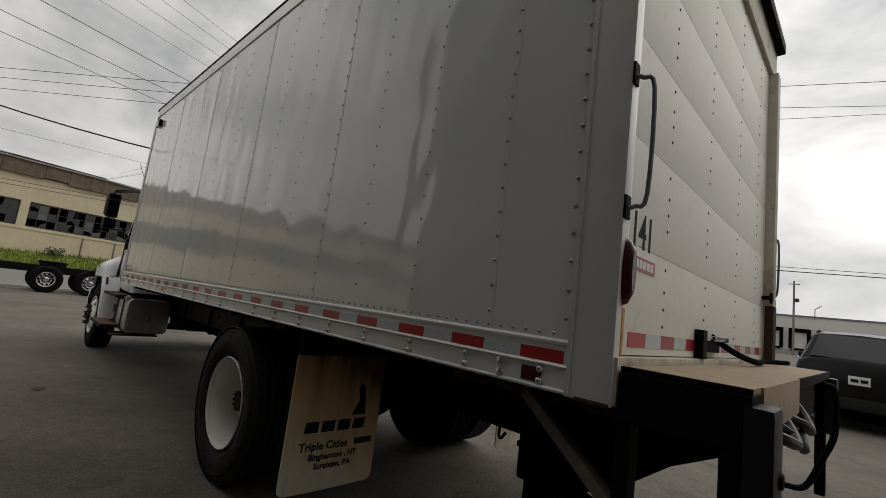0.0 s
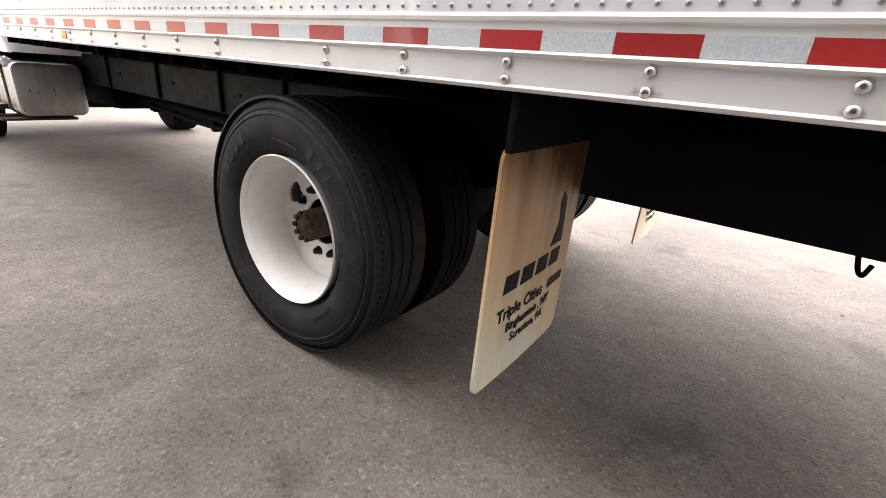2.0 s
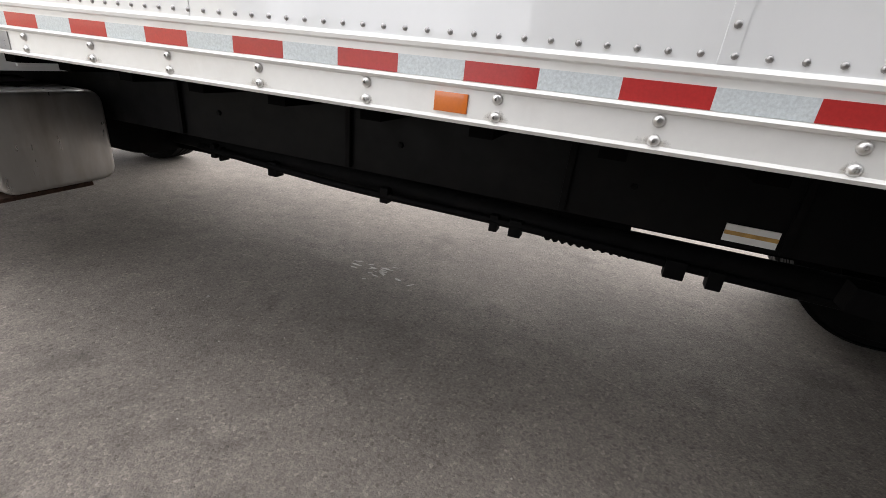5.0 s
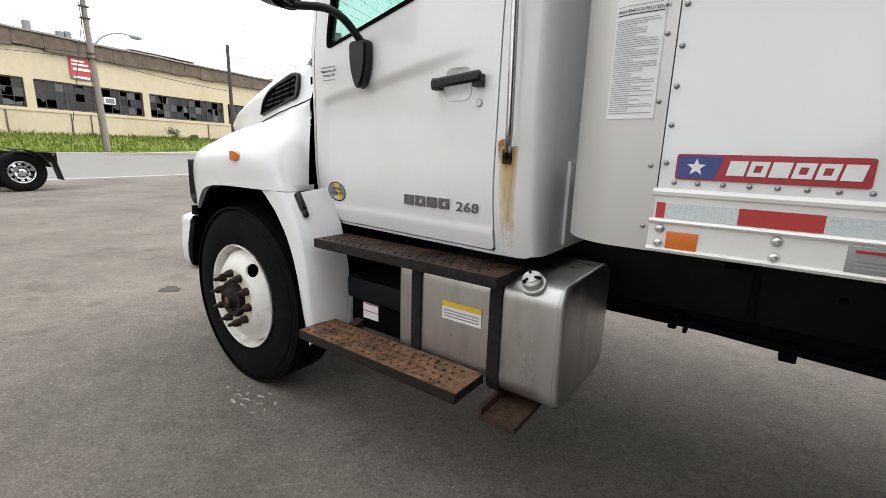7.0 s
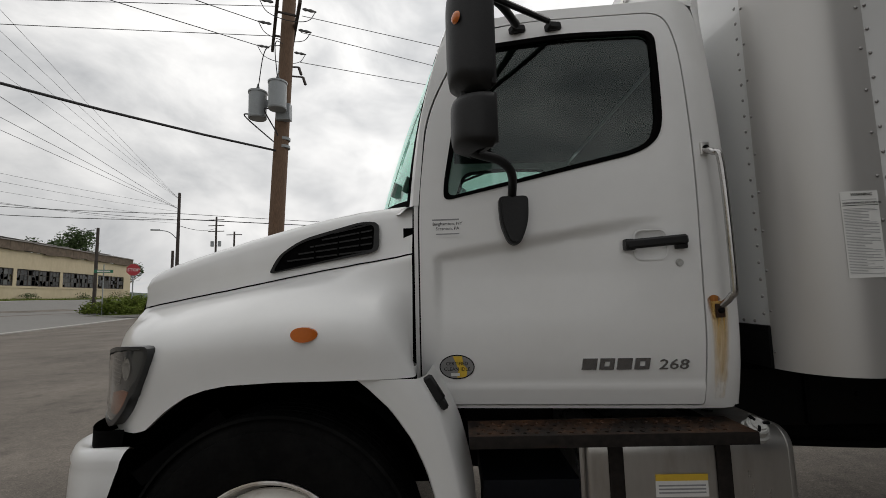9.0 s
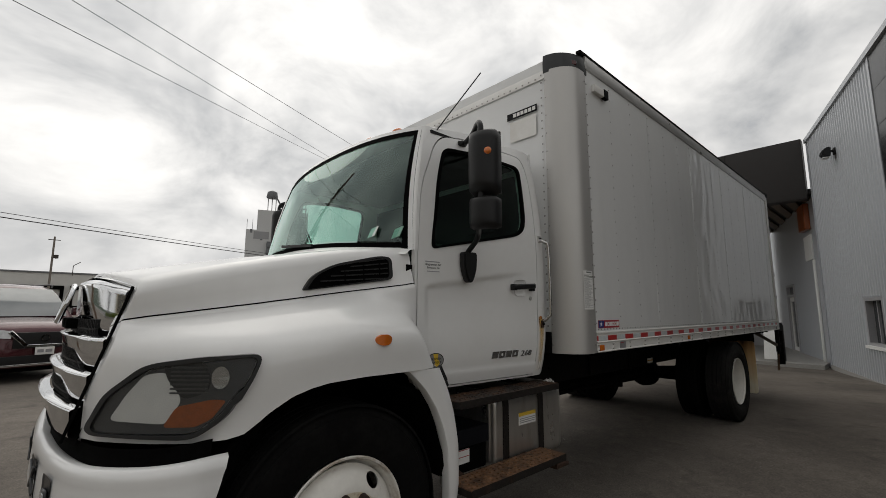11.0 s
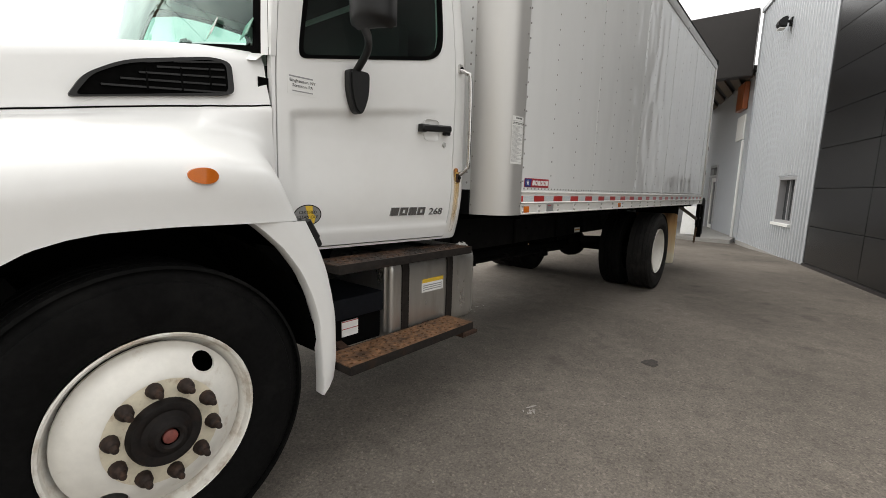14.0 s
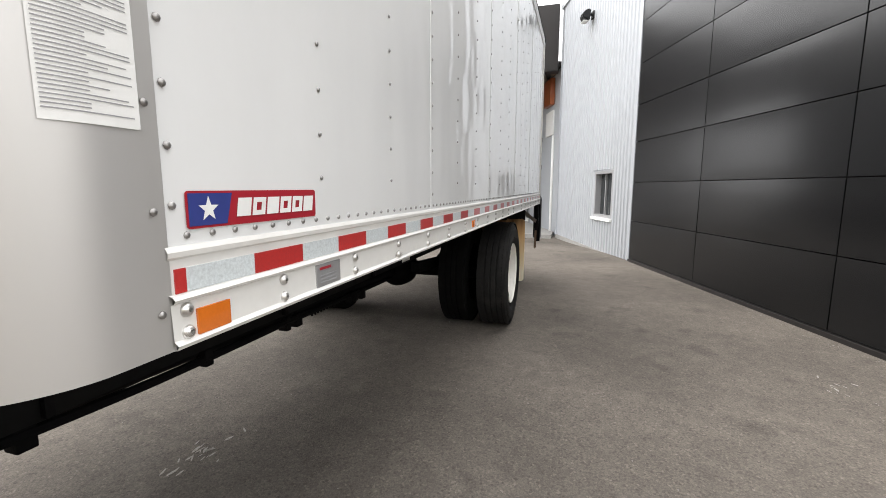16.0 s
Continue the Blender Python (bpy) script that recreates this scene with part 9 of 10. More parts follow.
part("lamp_arm", tube_bm(smooth_path([(-31.0, 45.0, 8.0), (-31.7, 44.6, 8.8), (-32.6, 44.0, 9.0)], 4), 0.05, 6), "transformer", p2)
part("lamp_head", bar_bm((-32.4, 44.1, 9.0), (-33.1, 43.6, 8.95), 0.28, 0.14, 0.04), "transformer", p2)
for x, y, top, arms in ((-46, 80, 17.2, 3), (-43, 81, 14.4, 1), (-44.5, 67, 7.2, 0), (-38, 55, 8.0, 0)):
    p = pole(x, y, top, 0.22, 0.16, "dark_pole", "distant utility pole with crossarms", group="distant poles")
    for k in range(arms):
        part("crossarm", bar_bm((x - 1.5, y, top - 0.6 - 1.1 * k), (x + 1.5, y, top - 0.6 - 1.1 * k), 0.12, 0.14), "dark_pole", p)
    if arms == 3:
        for k in (-0.7, 0.7):
            part("transformer", lathe_bm([(0, -0.5), (0.3, -0.5), (0.3, 0.5), (0, 0.55)], 12, "z", (x + k, y, top - 5.2)), "transformer", p)
dp = pole(-1.3, 85, 12.2, 0.17, 0.12, "grey_wood", "grey pole with a small lamp above the dock building")
part("crossarm", bar_bm((-2.0, 85, 11.7), (-0.6, 85, 11.7), 0.1, 0.1), "dark_pole", dp)
part("lamp_head", lathe_bm([(0, -0.3), (0.28, -0.25), (0.28, 0.25), (0, 0.3)], 12, "z", (-0.9, 84.8, 9.2)), "dark_pole", dp)
part("lamp_arm", tube_bm([(1.2, 85, 6.5), (1.2, 85, 8.0), (2.0, 85, 8.6)], 0.06, 6), "dark_pole", dp)


def cable(a, b, sag, r, label="thin black overhead wire"):
    a, b = Vector(a), Vector(b)
    pts = [a.lerp(b, k / 18) - Vector((0, 0, sag * 4 * (k / 18) * (1 - k / 18))) for k in range(19)]
    ob = finish("wire", tube_bm(pts, r, 6), "wire")
    tagged(ob, label, "wire", "overhead wires")
    ob["touches"] = "poles"
    return ob


def from_t(th, s, z):
    return (TX + s * math.cos(radians(th)), TY + s * math.sin(radians(th)), z)


cable(from_t(229, 0.2, 5.85), from_t(229, 38, 13.2), 2.1, 0.032, "thick black cable hung to the transformer pole")
for th, z0, k in ((26, 10.4, 0.02), (38, 9.9, 0.10), (41, 8.9, 0.16)):
    cable(from_t(th, 0.5, z0), from_t(th, 60, z0 + 60 * k), 0.15, 0.010)
for k in (-1.1, 0.0, 1.4):                           # three wires from the crossarm, back over the yard
    q = Vector((TX, TY, 9.9)) + ARM * k - ACROSS * 0.80
    cable(q, q + Vector((-34.6, -28.9, 0.3)), 0.25, 0.012)
for z, y1 in ((9.6, 3.9), (10.6, 5.9), (11.4, 6.6)):   # three wires to the street's far side
    cable((TX - 0.2, TY, z), (-52, y1, z), 0.2, 0.010)
for x1, y1, z in ((-13.3, -10.5, 11.4), (-17.4, -8.4, 11.4), (-20.7, -6.6, 11.4)):
    cable((-31, 45, z), (x1, y1, z), 0.25, 0.014)
for x1, y1 in ((-14.8, -7.5), (-12.5, -7.4), (-11.4, -6.2), (-10.1, -6.1)):
    cable((-31, 45, 12.5), (x1, y1, 13.0), 0.25, 0.008)
for z, sg_ in ((10.9, 0.5), (10.3, 0.5), (9.7, 0.6), (9.0, 0.7)):
    cable((-36.3, 9.7, z), (-31, 45, z + 0.8), sg_, 0.010)
cable((-36.3, 9.7, 10.3), (-40, -60, 11.5), 0.9, 0.012)
for z in (6.9, 6.6):
    cable((-36.2, 9.7, z), (-40, -60, z - 0.2), 0.7, 0.018)
cable((-36.1, 9.8, 6.6), (-38, 19.9, 5.9), 0.15, 0.022)
cable((-38, 19.9, 8.7), (-31, 45, 10.2), 0.3, 0.02)
cable((-31, 45, 9.6), (-46, 80, 15), 0.5, 0.03)
cable((-31, 45, 10.3), (62, 82, 10.4), 0.6, 0.05, "thick grey telephone cable")
cable((-31, 45, 10.9), (62, 82, 11.0), 0.8, 0.03)
cable((-60, 34, 11.2), (-31, 45, 10.2), 0.5, 0.035)
cable((-60, 32, 11.9), (-31, 45, 10.9), 0.5, 0.03)

# stop sign and street name plates at the corner
sx, sy = -1.34 + 46 * math.cos(radians(126.5)), -1.49 + 46 * math.sin(radians(126.5))
face = Vector((0.6, -0.8, 0)).normalized()
across = Vector((face.y, -face.x, 0)) * -1
gz = ground_z(sx, sy)
st = thing("stop_sign", "red octagonal stop sign on a steel post", "road sign")
part("post", bar_bm((sx, sy, gz - 0.2), (sx, sy, gz + 4.4), 0.07, 0.07), "transformer", st)
bm = bmesh.new()
for rr in (0.52,):
    lo, hi = [], []
    for k in range(8):
        a = math.pi / 8 + k * math.pi / 4
        p = Vector((sx, sy, gz + 3.85)) + across * math.cos(a) * rr + Z * math.sin(a) * rr
        lo.append(bm.verts.new(p + face * 0.04))
        hi.append(bm.verts.new(p + face * 0.055))
    bm.faces.new(lo[::-1])
    bm.faces.new(hi)
    for k in range(8):
        bm.faces.new((lo[k], lo[(k + 1) % 8], hi[(k + 1) % 8], hi[k]))
bmesh.ops.recalc_face_normals(bm, faces=bm.faces)
plate = part("plate", bm, "sign_red", st, smooth=False)
o = Vector((sx, sy, gz + 3.72)) + face * 0.06
part("lettering", text_bm("STOP", 0.36, lambda u, v, d: o + across * u + Z * v - face * d, 0.004, "CENTER"), "paper", plate, smooth=False)
nx, ny = -1.34 + 45 * math.cos(radians(129)), -1.49 + 45 * math.sin(radians(129))
ns = thing("street_sign", "two green street name plates on one post", "road sign")
part("post", bar_bm((nx, ny, gz - 0.2), (nx, ny, gz + 4.2), 0.06, 0.06), "transformer", ns)
for z, v in ((3.65, across), (3.95, face)):
    pl = part("name_plate", bar_bm(Vector((nx, ny, gz + z)) - v * 0.62, Vector((nx, ny, gz + z)) + v * 0.62, 0.02, 0.24), "green_sign", ns)
    part("name_bar", bar_bm(Vector((nx, ny, gz + z)) - v * 0.42 + across.cross(Z) * 0.0 + face * 0.012 * (1 if v is across else 0), Vector((nx, ny, gz + z)) + v * 0.42 + face * 0.012 * (1 if v is across else 0), 0.022, 0.09), "paper", pl)


# ---------------------------------------------------------------- dock building and silo beyond the yard
dock = thing("dock_warehouse", "long low white warehouse with a row of loading docks", "building")
DY, DZ = 88.0, ground_z(10, 88)
xs0 = [-8.95 + 3.4 * k for k in range(18)]
x_a, x_b = -34.0, 56.0
bm = box_bm(x_a, x_b, DY, DY + 30, DZ - 0.5, DZ + 1.15)
bm = box_bm(x_a, x_b, DY, DY + 30, DZ + 4.15, DZ + 6.0, bm=bm)
ed = [x_a] + [v for x in xs0 for v in (x, x + 2.7)] + [x_b]
part("wall", bm, "dock", dock, smooth=False)
for a, b in zip(ed[::2], ed[1::2]):
    part("pier", box_bm(a, b, DY, DY + 30, DZ + 1.15, DZ + 4.15), "dock", dock, smooth=False)
part("roof_edge", box_bm(x_a - 0.1, x_b + 0.1, DY - 0.12, DY + 30, DZ + 6.0, DZ + 6.25), "silo_dark", dock, smooth=False)
part("base_wall", box_bm(x_a, x_b, DY - 0.05, DY, DZ - 0.4, DZ + 0.75), "concrete", dock, smooth=False)
for k, x in enumerate(xs0):
    d = part("dock_door", box_bm(x + 0.45, x + 2.25, DY + 0.02, DY + 0.1, DZ + 1.15, DZ + 3.85), "dock", dock, "pale roller door", smooth=False)
    s_ = box_bm(x, x + 0.45, DY - 0.35, DY + 0.1, DZ + 0.95, DZ + 4.15)
    box_bm(x + 2.25, x + 2.7, DY - 0.35, DY + 0.1, DZ + 0.95, DZ + 4.15, bm=s_)
    box_bm(x + 0.45, x + 2.25, DY - 0.35, DY + 0.1, DZ + 3.55, DZ + 4.15, bm=s_)
    part("dock_seal", s_, "liner", d, "black foam dock seal", smooth=False)
    part("bumper", box_bm(x + 0.3, x + 2.4, DY - 0.2, DY - 0.06, DZ + 0.75, DZ + 1.1), "liner", d, smooth=False)
for x in (5.6, 12.7, 26.0):
    part("downpipe", box_bm(x, x + 0.35, DY - 0.14, DY, DZ, DZ + 4.3), "silo_dark", dock, smooth=False)

silo = thing("grain_elevator", "tall pale concrete feed mill with dark louvred bins", "industrial building")
sa, sd = radians(67.6), 112.0
so = Vector((-3.4 + sd * math.cos(sa), -1.78 + sd * math.sin(sa), 0))
sr = Vector((math.sin(sa), -math.cos(sa), 0))
sf = Vector((math.cos(sa), math.sin(sa), 0))


def silo_box(a, b, d0, d1, z0, z1, bm=None, bevel=0.0):
    tmp = box_bm(a, b, d0, d1, z0, z1, bevel, None, 1)
    m = Matrix((sr, sf, Z)).transposed().to_4x4()
    m.translation = so
    bmesh.ops.transform(tmp, matrix=m, verts=tmp.verts)
    bmesh.ops.recalc_face_normals(tmp, faces=tmp.faces)
    return merge(bm, tmp)


part("tower", silo_box(-7.3, -1.8, 0, 9, 0, 20.4), "silo", silo, smooth=False)
part("head_house", silo_box(-5.0, 6.6, 0.5, 9, 18.0, 25.4), "silo", silo, smooth=False)
part("side_tower", silo_box(-1.8, 4.0, 0.3, 8, 0, 20.4), "silo", silo, smooth=False)
lv = silo_box(-2.6, 6.9, -0.6, 8, 0, 17.6)
part("bin", lv, "silo_dark", silo, smooth=False)
for k in range(7):
    part("louvre", silo_box(-2.7, 7.0, -0.9, -0.6, 14.0 - 1.5 * k + 2.2, 14.9 - 1.5 * k + 2.2), "silo_dark", silo, smooth=False)
part("sign_panel", silo_box(-5.6, -2.2, -0.06, 0, 18.2, 20.0), "silver", silo, "faded blue-grey sign panel", smooth=False)
for a, z in ((-6.4, 19.6), (-4.1, 17.9), (-1.0, 19.4), (0.6, 19.4)):
    part("port", silo_box(a, a + 0.5, -0.05, 0, z, z + 0.9), "silo_dark", silo, smooth=False)
bm = None
for a in (-2.9, -2.0, -1.1):
    bm = silo_box(a, a + 0.18, 1.0, 1.2, 25.4, 29.0, bm)
part("vent_legs", bm, "silo_dark", silo, smooth=False)
c = so + sr * -1.95 + sf * 1.1
part("vent_cap", lathe_bm([(0, 0), (1.25, 0), (1.35, 0.3), (1.1, 1.5), (0.3, 1.9), (0, 1.9)], 16, "z", (c.x, c.y, 28.6)), "silo_dark", silo)
part("spout", bar_bm(so + sr * -1.2 + Z * 29, so + sr * 0.9 + Z * 25.5, 0.35, 0.35), "silo_dark", silo)
leg = None
for a in (3.4, 4.6, 5.8):
    leg = silo_box(a, a + 0.2, -1.2, -1.0, 16, 27.6, leg)
for z in (18.0, 20, 22, 24, 26, 27.5):
    leg = silo_box(3.2, 6.2, -1.3, 0, z, z + 0.18, leg)
leg = silo_box(3.9, 5.2, -1.15, -0.2, 16, 26.5, leg)
part("elevator_leg", leg, "silo_dark", silo, smooth=False)
for a0, z0, a1, z1 in ((4.2, 24, 1.0, 17.6), (4.6, 22.5, 2.2, 17.6), (5.4, 21.5, 6.9, 17.8), (5.0, 23.5, 7.6, 17.8), (3.8, 20, 0.0, 17.8)):
    part("chute", bar_bm(so + sr * a0 - sf * 1.2 + Z * z0, so + sr * a1 - sf * 1.2 + Z * z1, 0.35, 0.35), "silo_dark", silo)
rail_ = None
for a in (-7.2, -6.0, -5.0, 2.0, 6.5):
    z = 20.4 if a < -4.9 else 25.4
    rail_ = silo_box(a, a + 0.08, 0.4, 0.5, z, z + 2.6 if a < -5.5 else z + 1.2, rail_)
part("roof_rail", rail_, "silo_dark", silo, smooth=False)


# ---------------------------------------------------------------- parked road tractor, seen from behind its drive wheels
tractor = thing("road_tractor", "parked black tractor chassis with polished tandem wheels", "truck")


def tractor_wheel(y, x, flip):
    w = part("tyre", lathe_bm([(0.29, 0.03), (0.33, -0.01), (0.42, -0.03), (0.485, -0.01), (0.515, 0.03), (0.522, 0.09), (0.515, 0.10), (0.522, 0.12), (0.522, 0.24), (0.49, 0.28), (0.30, 0.28)], 48, "x"), "rubber", tractor)
    rim = part("rim", lathe_bm([(0.292, 0.02), (0.297, 0.03), (0.285, 0.05), (0.27, 0.06), (0.262, 0.10), (0.255, 0.13), (0.19, 0.115), (0.165, 0.095), (0.15, 0.095), (0.11, 0.05), (0.09, 0.02), (0.05, 0.01), (0.0, 0.01)], 40, "x"), "chrome", w, "polished aluminium rim")
    for k in range(10):
        t = 2 * math.pi * k / 10
        part("hand_hole", lathe_bm([(0, 0.0), (0.030, 0.0), (0.034, 0.012)], 12, "x", (0.098, 0.215 * math.cos(t), 0.215 * math.sin(t))), "liner", rim)
        part("nut", lathe_bm([(0, -0.02), (0.014, -0.02), (0.016, 0.02)], 6, "x", (0.085, 0.143 * math.cos(t + 0.3), 0.143 * math.sin(t + 0.3))), "chrome", rim)
    w.matrix_world = pose(x, y, 0.505, 0, 0, 180 if flip else 0)
    return w


for y in (0.32, 1.70):
    # outer faces look at the yard and away from it
    tractor_wheel(y, -15.62, True)
    tractor_wheel(y, -17.9, False)
    for x in (-15.98, -17.54):
        part("tyre", lathe_bm([(0.29, -0.13), (0.42, -0.14), (0.50, -0.12), (0.52, -0.08), (0.52, 0.08), (0.50, 0.12), (0.29, 0.13)], 40, "x", (x, y, 0.505)), "rubber", tractor)
    part("axle", lathe_bm([(0, -1.1), (0.07, -1.1), (0.07, -0.2), (0.2, -0.12), (0.2, 0.12), (0.07, 0.2), (0.07, 1.1), (0, 1.1)], 14, "x", (-16.76, y, 0.505)), "frame", tractor)
for x in (-16.35, -17.2):
    part("frame_rail", box_bm(x - 0.04, x + 0.04, -6.2, 2.62, 0.74, 1.02, 0.01), "frame", tractor)
for y in (-5.5, -3.0, -0.7, 0.68, 2.2):
    part("cross_member", box_bm(-17.16, -16.39, y - 0.06, y + 0.06, 0.78, 0.98), "frame", tractor)
part("fifth_wheel", lathe_bm([(0, 0.0), (0.46, 0.0), (0.48, 0.04), (0.48, 0.08), (0.40, 0.10), (0.0, 0.10)], 32, "z", (-16.78, 0.5, 1.12)), "frame", tractor, "greasy black coupling plate")
part("coupling_base", box_bm(-17.2, -16.36, 0.1, 0.9, 1.02, 1.12, 0.02), "frame", tractor)
for x in (-15.9, -17.62):
    part("flap_bar", box_bm(min(x, -16.4) if x > -16.5 else x - 0.3, x + 0.3 if x > -16.5 else -17.15, 2.36, 2.42, 0.95, 1.0), "chrome", tractor)
    fl = box_bm(-0.31, 0.31, -0.008, 0.008, -0.72, 0.0, 0.004)
    bmesh.ops.transform(fl, matrix=pose(x, 2.39, 0.98, 12, 0, 0), verts=fl.verts)
    part("mud_flap", fl, "black", tractor, "black rubber mud flap")
for x in (-15.75, -17.72):
    rows = []
    for k in range(9):
        a = radians(100 - k * 11)
        rows.append([(x + o, 1.70 + 0.60 * math.cos(a), 0.52 + 0.60 * math.sin(a)) for o in (-0.30, -0.1, 0.1, 0.30)])
    part("quarter_fender", thick(grid_bm(rows), 0.02), "black", tractor)
for y, z in ((-1.6, 0.62), (-3.4, 0.62)):
    part("air_tank", lathe_bm([(0, -0.5), (0.15, -0.47), (0.19, -0.4), (0.19, 0.4), (0.15, 0.47), (0, 0.5)], 18, "y", (-16.0, y, z)), "alu", tractor)


# ---------------------------------------------------------------- two parked sport utility cars
def suv(m, width, length, height, paint, label, front):
    """A five-door car; x across, y back from the nose, z up, then set in place."""
    car = thing("suv", label, "car")
    w = width / 2
    k = height / 1.72

    def put(name, bm, mat, parent=car, label="", smooth=True):
        bmesh.ops.transform(bm, matrix=m, verts=bm.verts)
        return part(name, bm, mat, parent, label, 40, smooth)

    # lower body: stations of (y, half width, belt height, sill height)
    st_ = [(0.0, 0.60, 0.66, 0.32), (0.04, 0.74, 0.82, 0.24), (0.16, 0.86, 0.91, 0.22), (0.50, 0.94, 0.98, 0.24), (1.0, 0.985, 1.045, 0.26), (1.5, 1.0, 1.09, 0.27), (2.6, 1.0, 1.11, 0.27), (3.6, 1.0, 1.14, 0.27),
           (length - 0.55, 0.985, 1.17, 0.28)]
    st_ += [(length - 0.15, 0.94, 1.18, 0.32), (length - 0.04, 0.90, 1.10, 0.38), (length, 0.84, 0.9, 0.42)] if front else [(length - 0.10, 0.96, 1.17, 0.32), (length - 0.03, 0.93, 1.15, 0.38), (length, 0.90, 1.10, 0.42)]
    rows = []
    for y, f, zt, zb in st_:
        hw = w * f
        half = [(0.0, zt + 0.035), (0.45, zt + 0.03), (0.80, zt + 0.0), (0.94, zt - 0.05), (0.985, zt - 0.16), (1.0, (zt + zb) * 0.56), (0.985, zb + 0.12), (0.93, zb), (0.0, zb)]
        pts = [(-hw * a, y, z * k) for a, z in half[::-1]] + [(hw * a, y, z * k) for a, z in half[1:]]
        rows.append(pts)
    bm = grid_bm(rows)
    bm.faces.new([v for v in list(bm.verts)[:len(rows[0])]])
    bm.faces.new([v for v in list(bm.verts)[-len(rows[0]):]][::-1])
    bmesh.ops.recalc_face_normals(bm, faces=bm.faces)
    put("body", bm, paint)
    # greenhouse
    gs = [(1.06, 0.86, 1.05), (1.30, 0.80, 1.33), (1.72, 0.72, 1.62), (2.1, 0.71, 1.70), (3.0, 0.71, 1.72), (3.7, 0.70, 1.68), (length - (0.75 if front else 0.34), 0.69, 1.62), (length - (0.42 if front else 0.22), 0.74, 1.38), (length - (0.16 if front else 0.10), 0.84, 1.14)]
    rows = []
    for y, f, zt in gs:
        hw = w * f
        hb = w * 0.93
        rows.append([(-hb, y, 1.06 * k), (-hw - (hb - hw) * 0.35, y, (1.06 + (zt - 1.06) * 0.62) * k), (-hw, y, (zt - 0.05) * k), (-hw * 0.86, y, zt * k), (0, y, (zt + 0.02) * k), (hw * 0.86, y, zt * k), (hw, y, (zt - 0.05) * k), (hw + (hb - hw) * 0.35, y, (1.06 + (zt - 1.06) * 0.62) * k), (hb, y, 1.06 * k)])
    bm = grid_bm(rows)
    bmesh.ops.recalc_face_normals(bm, faces=bm.faces)
    put("cabin", bm, paint)

    def sheet(name, rows, mat, parent=car, label="", off=0.006, smooth=True):
        bm = grid_bm(rows)
        bm.normal_update()
        c = Vector((0, length / 2, 0.9))
        if bm.faces[:][0].normal.dot(bm.faces[:][0].calc_center_median() - c) < 0:
            bmesh.ops.reverse_faces(bm, faces=bm.faces[:])
        bm.normal_update()
        for v in bm.verts:
            v.co += v.normal * off
        return put(name, bm, mat, parent, label, smooth)

    put("windscreen", grid_bm([[(f * w * a, y - 0.012, (z + 0.012) * k) for a in (-1, -0.5, 0, 0.5, 1)] for y, f, z in ((1.08, 0.75, 1.085), (1.30, 0.73, 1.345), (1.70, 0.64, 1.615))], flip=True), "car_screen")
    put("rear_window", grid_bm([[(f * w * a, y + 0.014, (z + 0.012) * k) for a in (-1, -0.5, 0, 0.5, 1)] for y, f, z in ((length - (0.73 if front else 0.325), 0.60, 1.595), (length - (0.42 if front else 0.215), 0.66, 1.385), (length - (0.22 if front else 0.115), 0.74, 1.19))], flip=True), "window_glass")
    for sgn in (-1, 1):
        def gl(y, z):
            f = (z - 1.06) / 0.6
            return (sgn * (w * 0.93 - w * 0.22 * max(0, f) ** 1.1 + 0.012), y, z * k)
        for ya, yb, za, zb in ((1.42, 2.30, 1.40, 1.58), (2.38, 3.22, 1.58, 1.58), (3.30, length - 0.72, 1.58, 1.46)):
            put("side_window", grid_bm([[gl(ya, 1.13), gl((ya + yb) / 2, 1.13), gl(yb, 1.15)], [gl(ya + 0.06, 1.30), gl((ya + yb) / 2, 1.34), gl(yb, 1.32)], [gl(ya + (0.3 if za < 1.5 else 0.02), za), gl((ya + yb) / 2 + 0.05, 1.58), gl(yb, zb)]]), "window_glass")
        for y in (0.86, length - 0.95):
            put("wheel_arch", lathe_bm([(0.40, -0.02), (0.43, 0.0), (0.43, 0.03), (0.395, 0.035)], 36, "x", (sgn * (w - 0.005) - (0.02 if sgn > 0 else -0.0), y, 0.36)), "black")
            put("arch_liner", lathe_bm([(0, 0), (0.40, 0), (0.40, 0.03), (0, 0.03)], 30, "x", (sgn * (w - 0.02) - 0.015, y, 0.37)), "liner")
            whl = put("tyre", lathe_bm([(0.20, -0.11), (0.30, -0.12), (0.352, -0.08), (0.358, 0.0), (0.352, 0.08), (0.30, 0.12), (0.20, 0.11)], 32, "x", (sgn * (w - 0.09), y, 0.355)), "rubber")
            rim = [(0.225, 0.10), (0.215, 0.08), (0.05, 0.085), (0, 0.09)]
            put("rim", lathe_bm([(r, a * sgn + 0.012 * sgn) for r, a in rim], 24, "x", (sgn * (w - 0.09), y, 0.355)), "alu", whl)
        put("mirror", dome_mirror(sgn, w, k), paint)
        put("roof_rail", tube_bm(smooth_path([(sgn * w * 0.68, 1.85, 1.66 * k), (sgn * w * 0.69, 2.0, 1.73 * k), (sgn * w * 0.69, length - 1.2, 1.71 * k), (sgn * w * 0.68, length - 0.95, 1.65 * k)], 4), 0.018, 8), "silo_dark")
        # lamps
        put("headlamp", thick(grid_bm([[(sgn * w * a, y, z * k) for a, y, z in ((0.56, -0.015, 0.86), (0.74, 0.06, 0.89), (0.885, 0.30, 0.93))], [(sgn * w * a, y, z * k) for a, y, z in ((0.54, -0.02, 0.73), (0.76, 0.045, 0.75), (0.905, 0.28, 0.83))]]), 0.02), "lens_car")
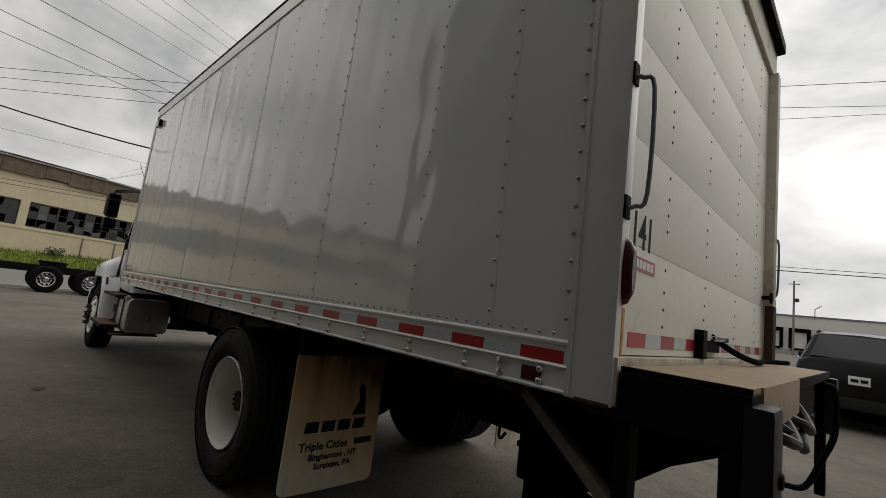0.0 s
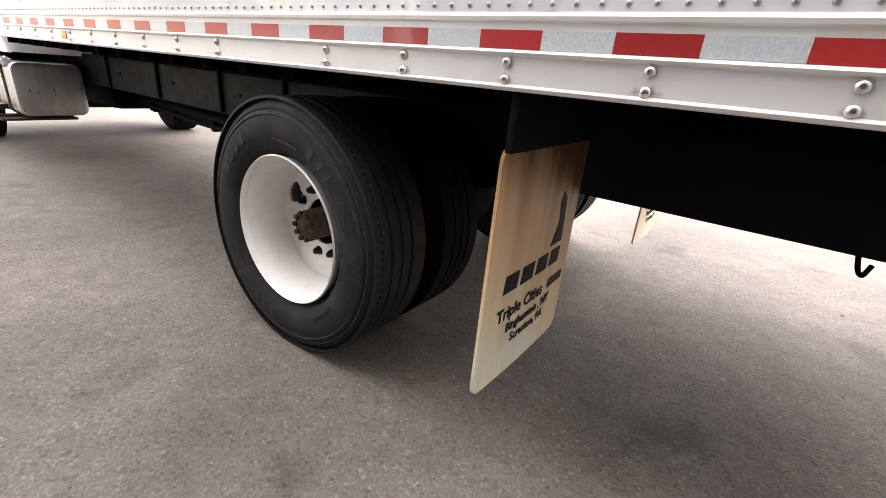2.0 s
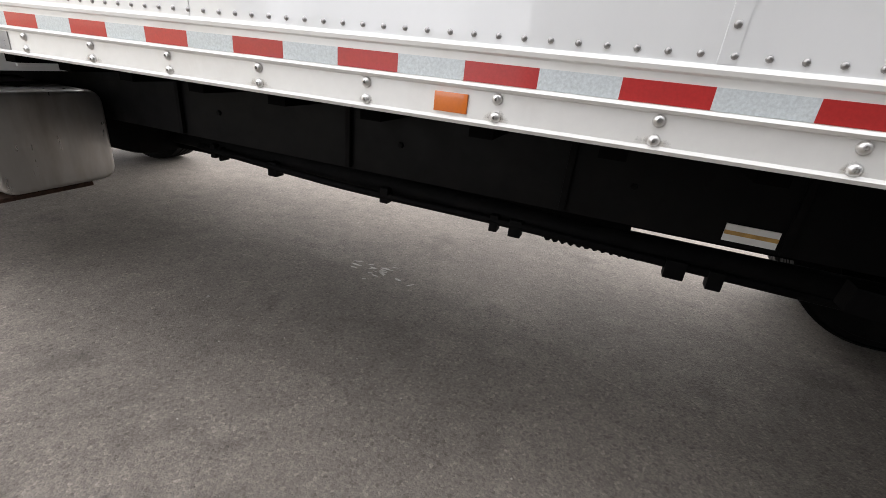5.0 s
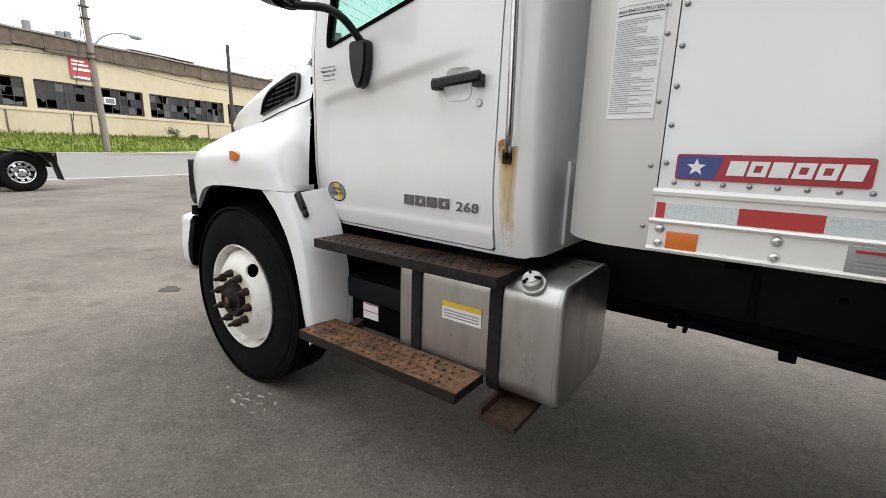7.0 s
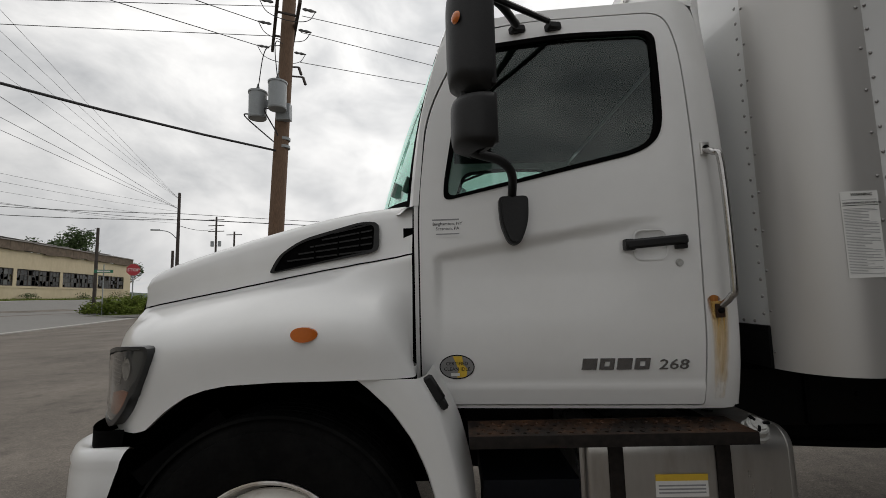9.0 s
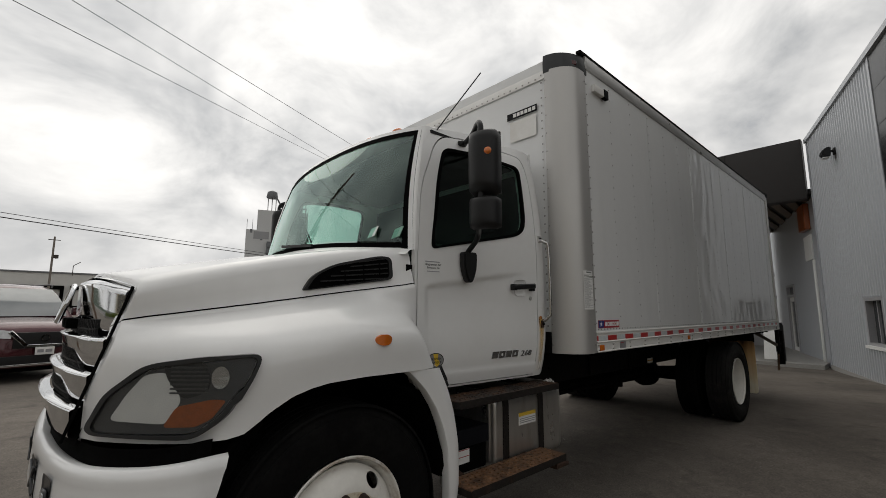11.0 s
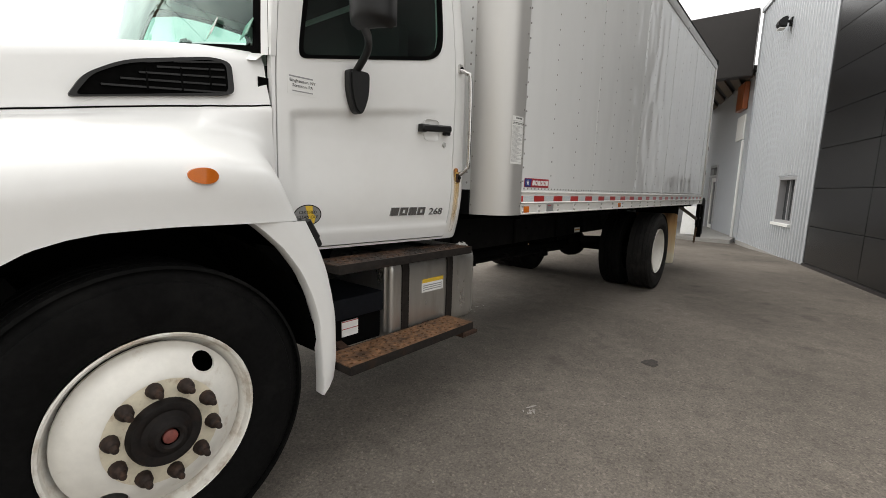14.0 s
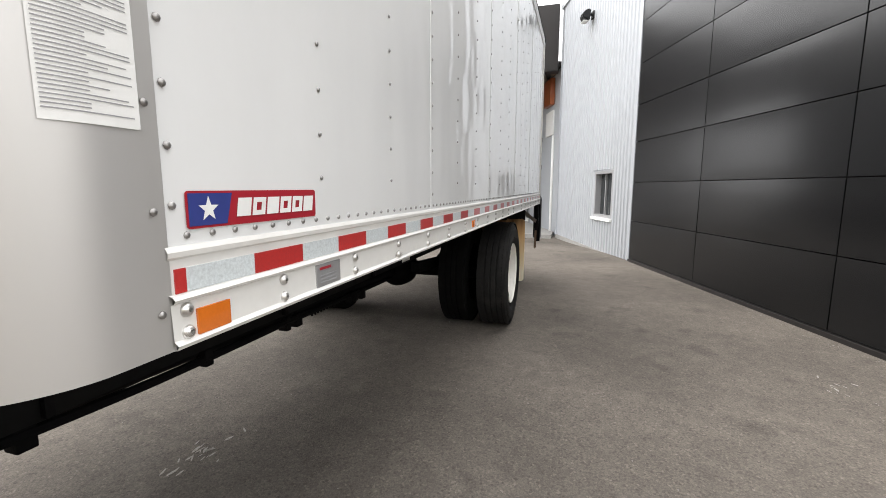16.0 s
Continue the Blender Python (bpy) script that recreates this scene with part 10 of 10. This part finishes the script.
        put("tail_lamp", thick(grid_bm([[(sgn * w * a, length - b, z * k) for a, b, z in ((0.60, 0.035, 1.12), (0.86, 0.07, 1.14), (0.955, 0.32, 1.16))], [(sgn * w * a, length - b, z * k) for a, b, z in ((0.58, 0.0, 0.96), (0.86, 0.03, 0.94), (0.965, 0.30, 1.0))]]), 0.02), "dark_red")
    # nose: grille with a chrome V, badge ring, plate and lower bar
    put("grille", box_bm(-w * 0.5, w * 0.5, -0.035, 0.05, 0.56 * k, 0.83 * k, 0.02), "black")
    v = bar_bm((-w * 0.58, -0.045, 0.85 * k), (-w * 0.30, -0.055, 0.60 * k), 0.075, 0.05, 0.008, up=(0, 1, 0))
    v = bar_bm((-w * 0.30, -0.055, 0.605 * k), (w * 0.30, -0.055, 0.605 * k), 0.05, 0.045, 0.008, v)
    v = bar_bm((w * 0.30, -0.055, 0.60 * k), (w * 0.58, -0.045, 0.85 * k), 0.075, 0.05, 0.008, v, up=(0, 1, 0))
    put("chrome_trim", v, "chrome")
    put("badge", lathe_bm([(0.05, -0.012), (0.075, -0.012), (0.075, 0.0), (0.05, 0.0)], 24, "y", (0, -0.05, 0.73 * k), close=True), "chrome")
    put("lower_grille", box_bm(-w * 0.72, w * 0.72, -0.02, 0.1, 0.30 * k, 0.44 * k, 0.02), "black")
    put("lower_bar", box_bm(-w * 0.66, w * 0.66, -0.035, 0.02, 0.265 * k, 0.30 * k, 0.008), "chrome")
    put("underside", box_bm(-w * 0.86, w * 0.86, 0.2, length - 0.25, 0.18, 0.30 * k), "liner")
    y_p = -0.075 if front else length + 0.02
    pl = put("number_plate", box_bm(-0.155, 0.155, y_p - 0.006, y_p + 0.006, 0.445 * k if front else 0.78 * k, 0.575 * k if front else 0.93 * k, 0.003), "paper")
    z = (0.510 if front else 0.855) * k
    y_b = y_p - 0.009 if front else y_p + 0.009
    for a, b in ((-0.12, -0.02), (0.01, 0.12)):
        put("plate_bar", box_bm(a, b, y_b - 0.002, y_b + 0.002, z - 0.03, z + 0.03), "grey_ink" if front else "ink", pl)
    put("rear_bumper", box_bm(-w * 0.82, w * 0.82, length - 0.10, length + 0.03, 0.36 * k, 0.56 * k, 0.03), "black")
    put("wiper", bar_bm((0.1, length - 0.2, 1.22 * k), (-0.35, length - 0.28, 1.27 * k), 0.02, 0.02), "black")
    return car


def dome_mirror(sgn, w, k):
    bm = box_bm(sgn * (w + 0.10) - 0.11, sgn * (w + 0.10) + 0.11, 1.38, 1.52, 1.10 * k, 1.26 * k, 0.04)
    return bar_bm((sgn * w * 0.9, 1.46, 1.10 * k), (sgn * (w + 0.05), 1.46, 1.14 * k), 0.05, 0.04, 0.0, bm)


M["car_screen"] = material("bright_car_screen", (0.24, 0.25, 0.25), 0.06, metal=0.6, coat=0.5, grain=0.1, grain_scale=2)
M["lens_car"] = material("clear_car_lamp", (0.55, 0.56, 0.57), 0.12, metal=0.4, coat=0.6, grain=0.15, grain_scale=25)
suv(pose(-2.76, 10.60, 0.02, 0, 0, 18), 1.94, 4.7, 2.0, "car_red", "parked maroon sport utility car facing the yard", True)
suv(pose(7.05, 15.25, 0.0, 0, 0, 180), 2.0, 4.8, 1.90, "car_black", "black sport utility car with its tail to the truck", False)
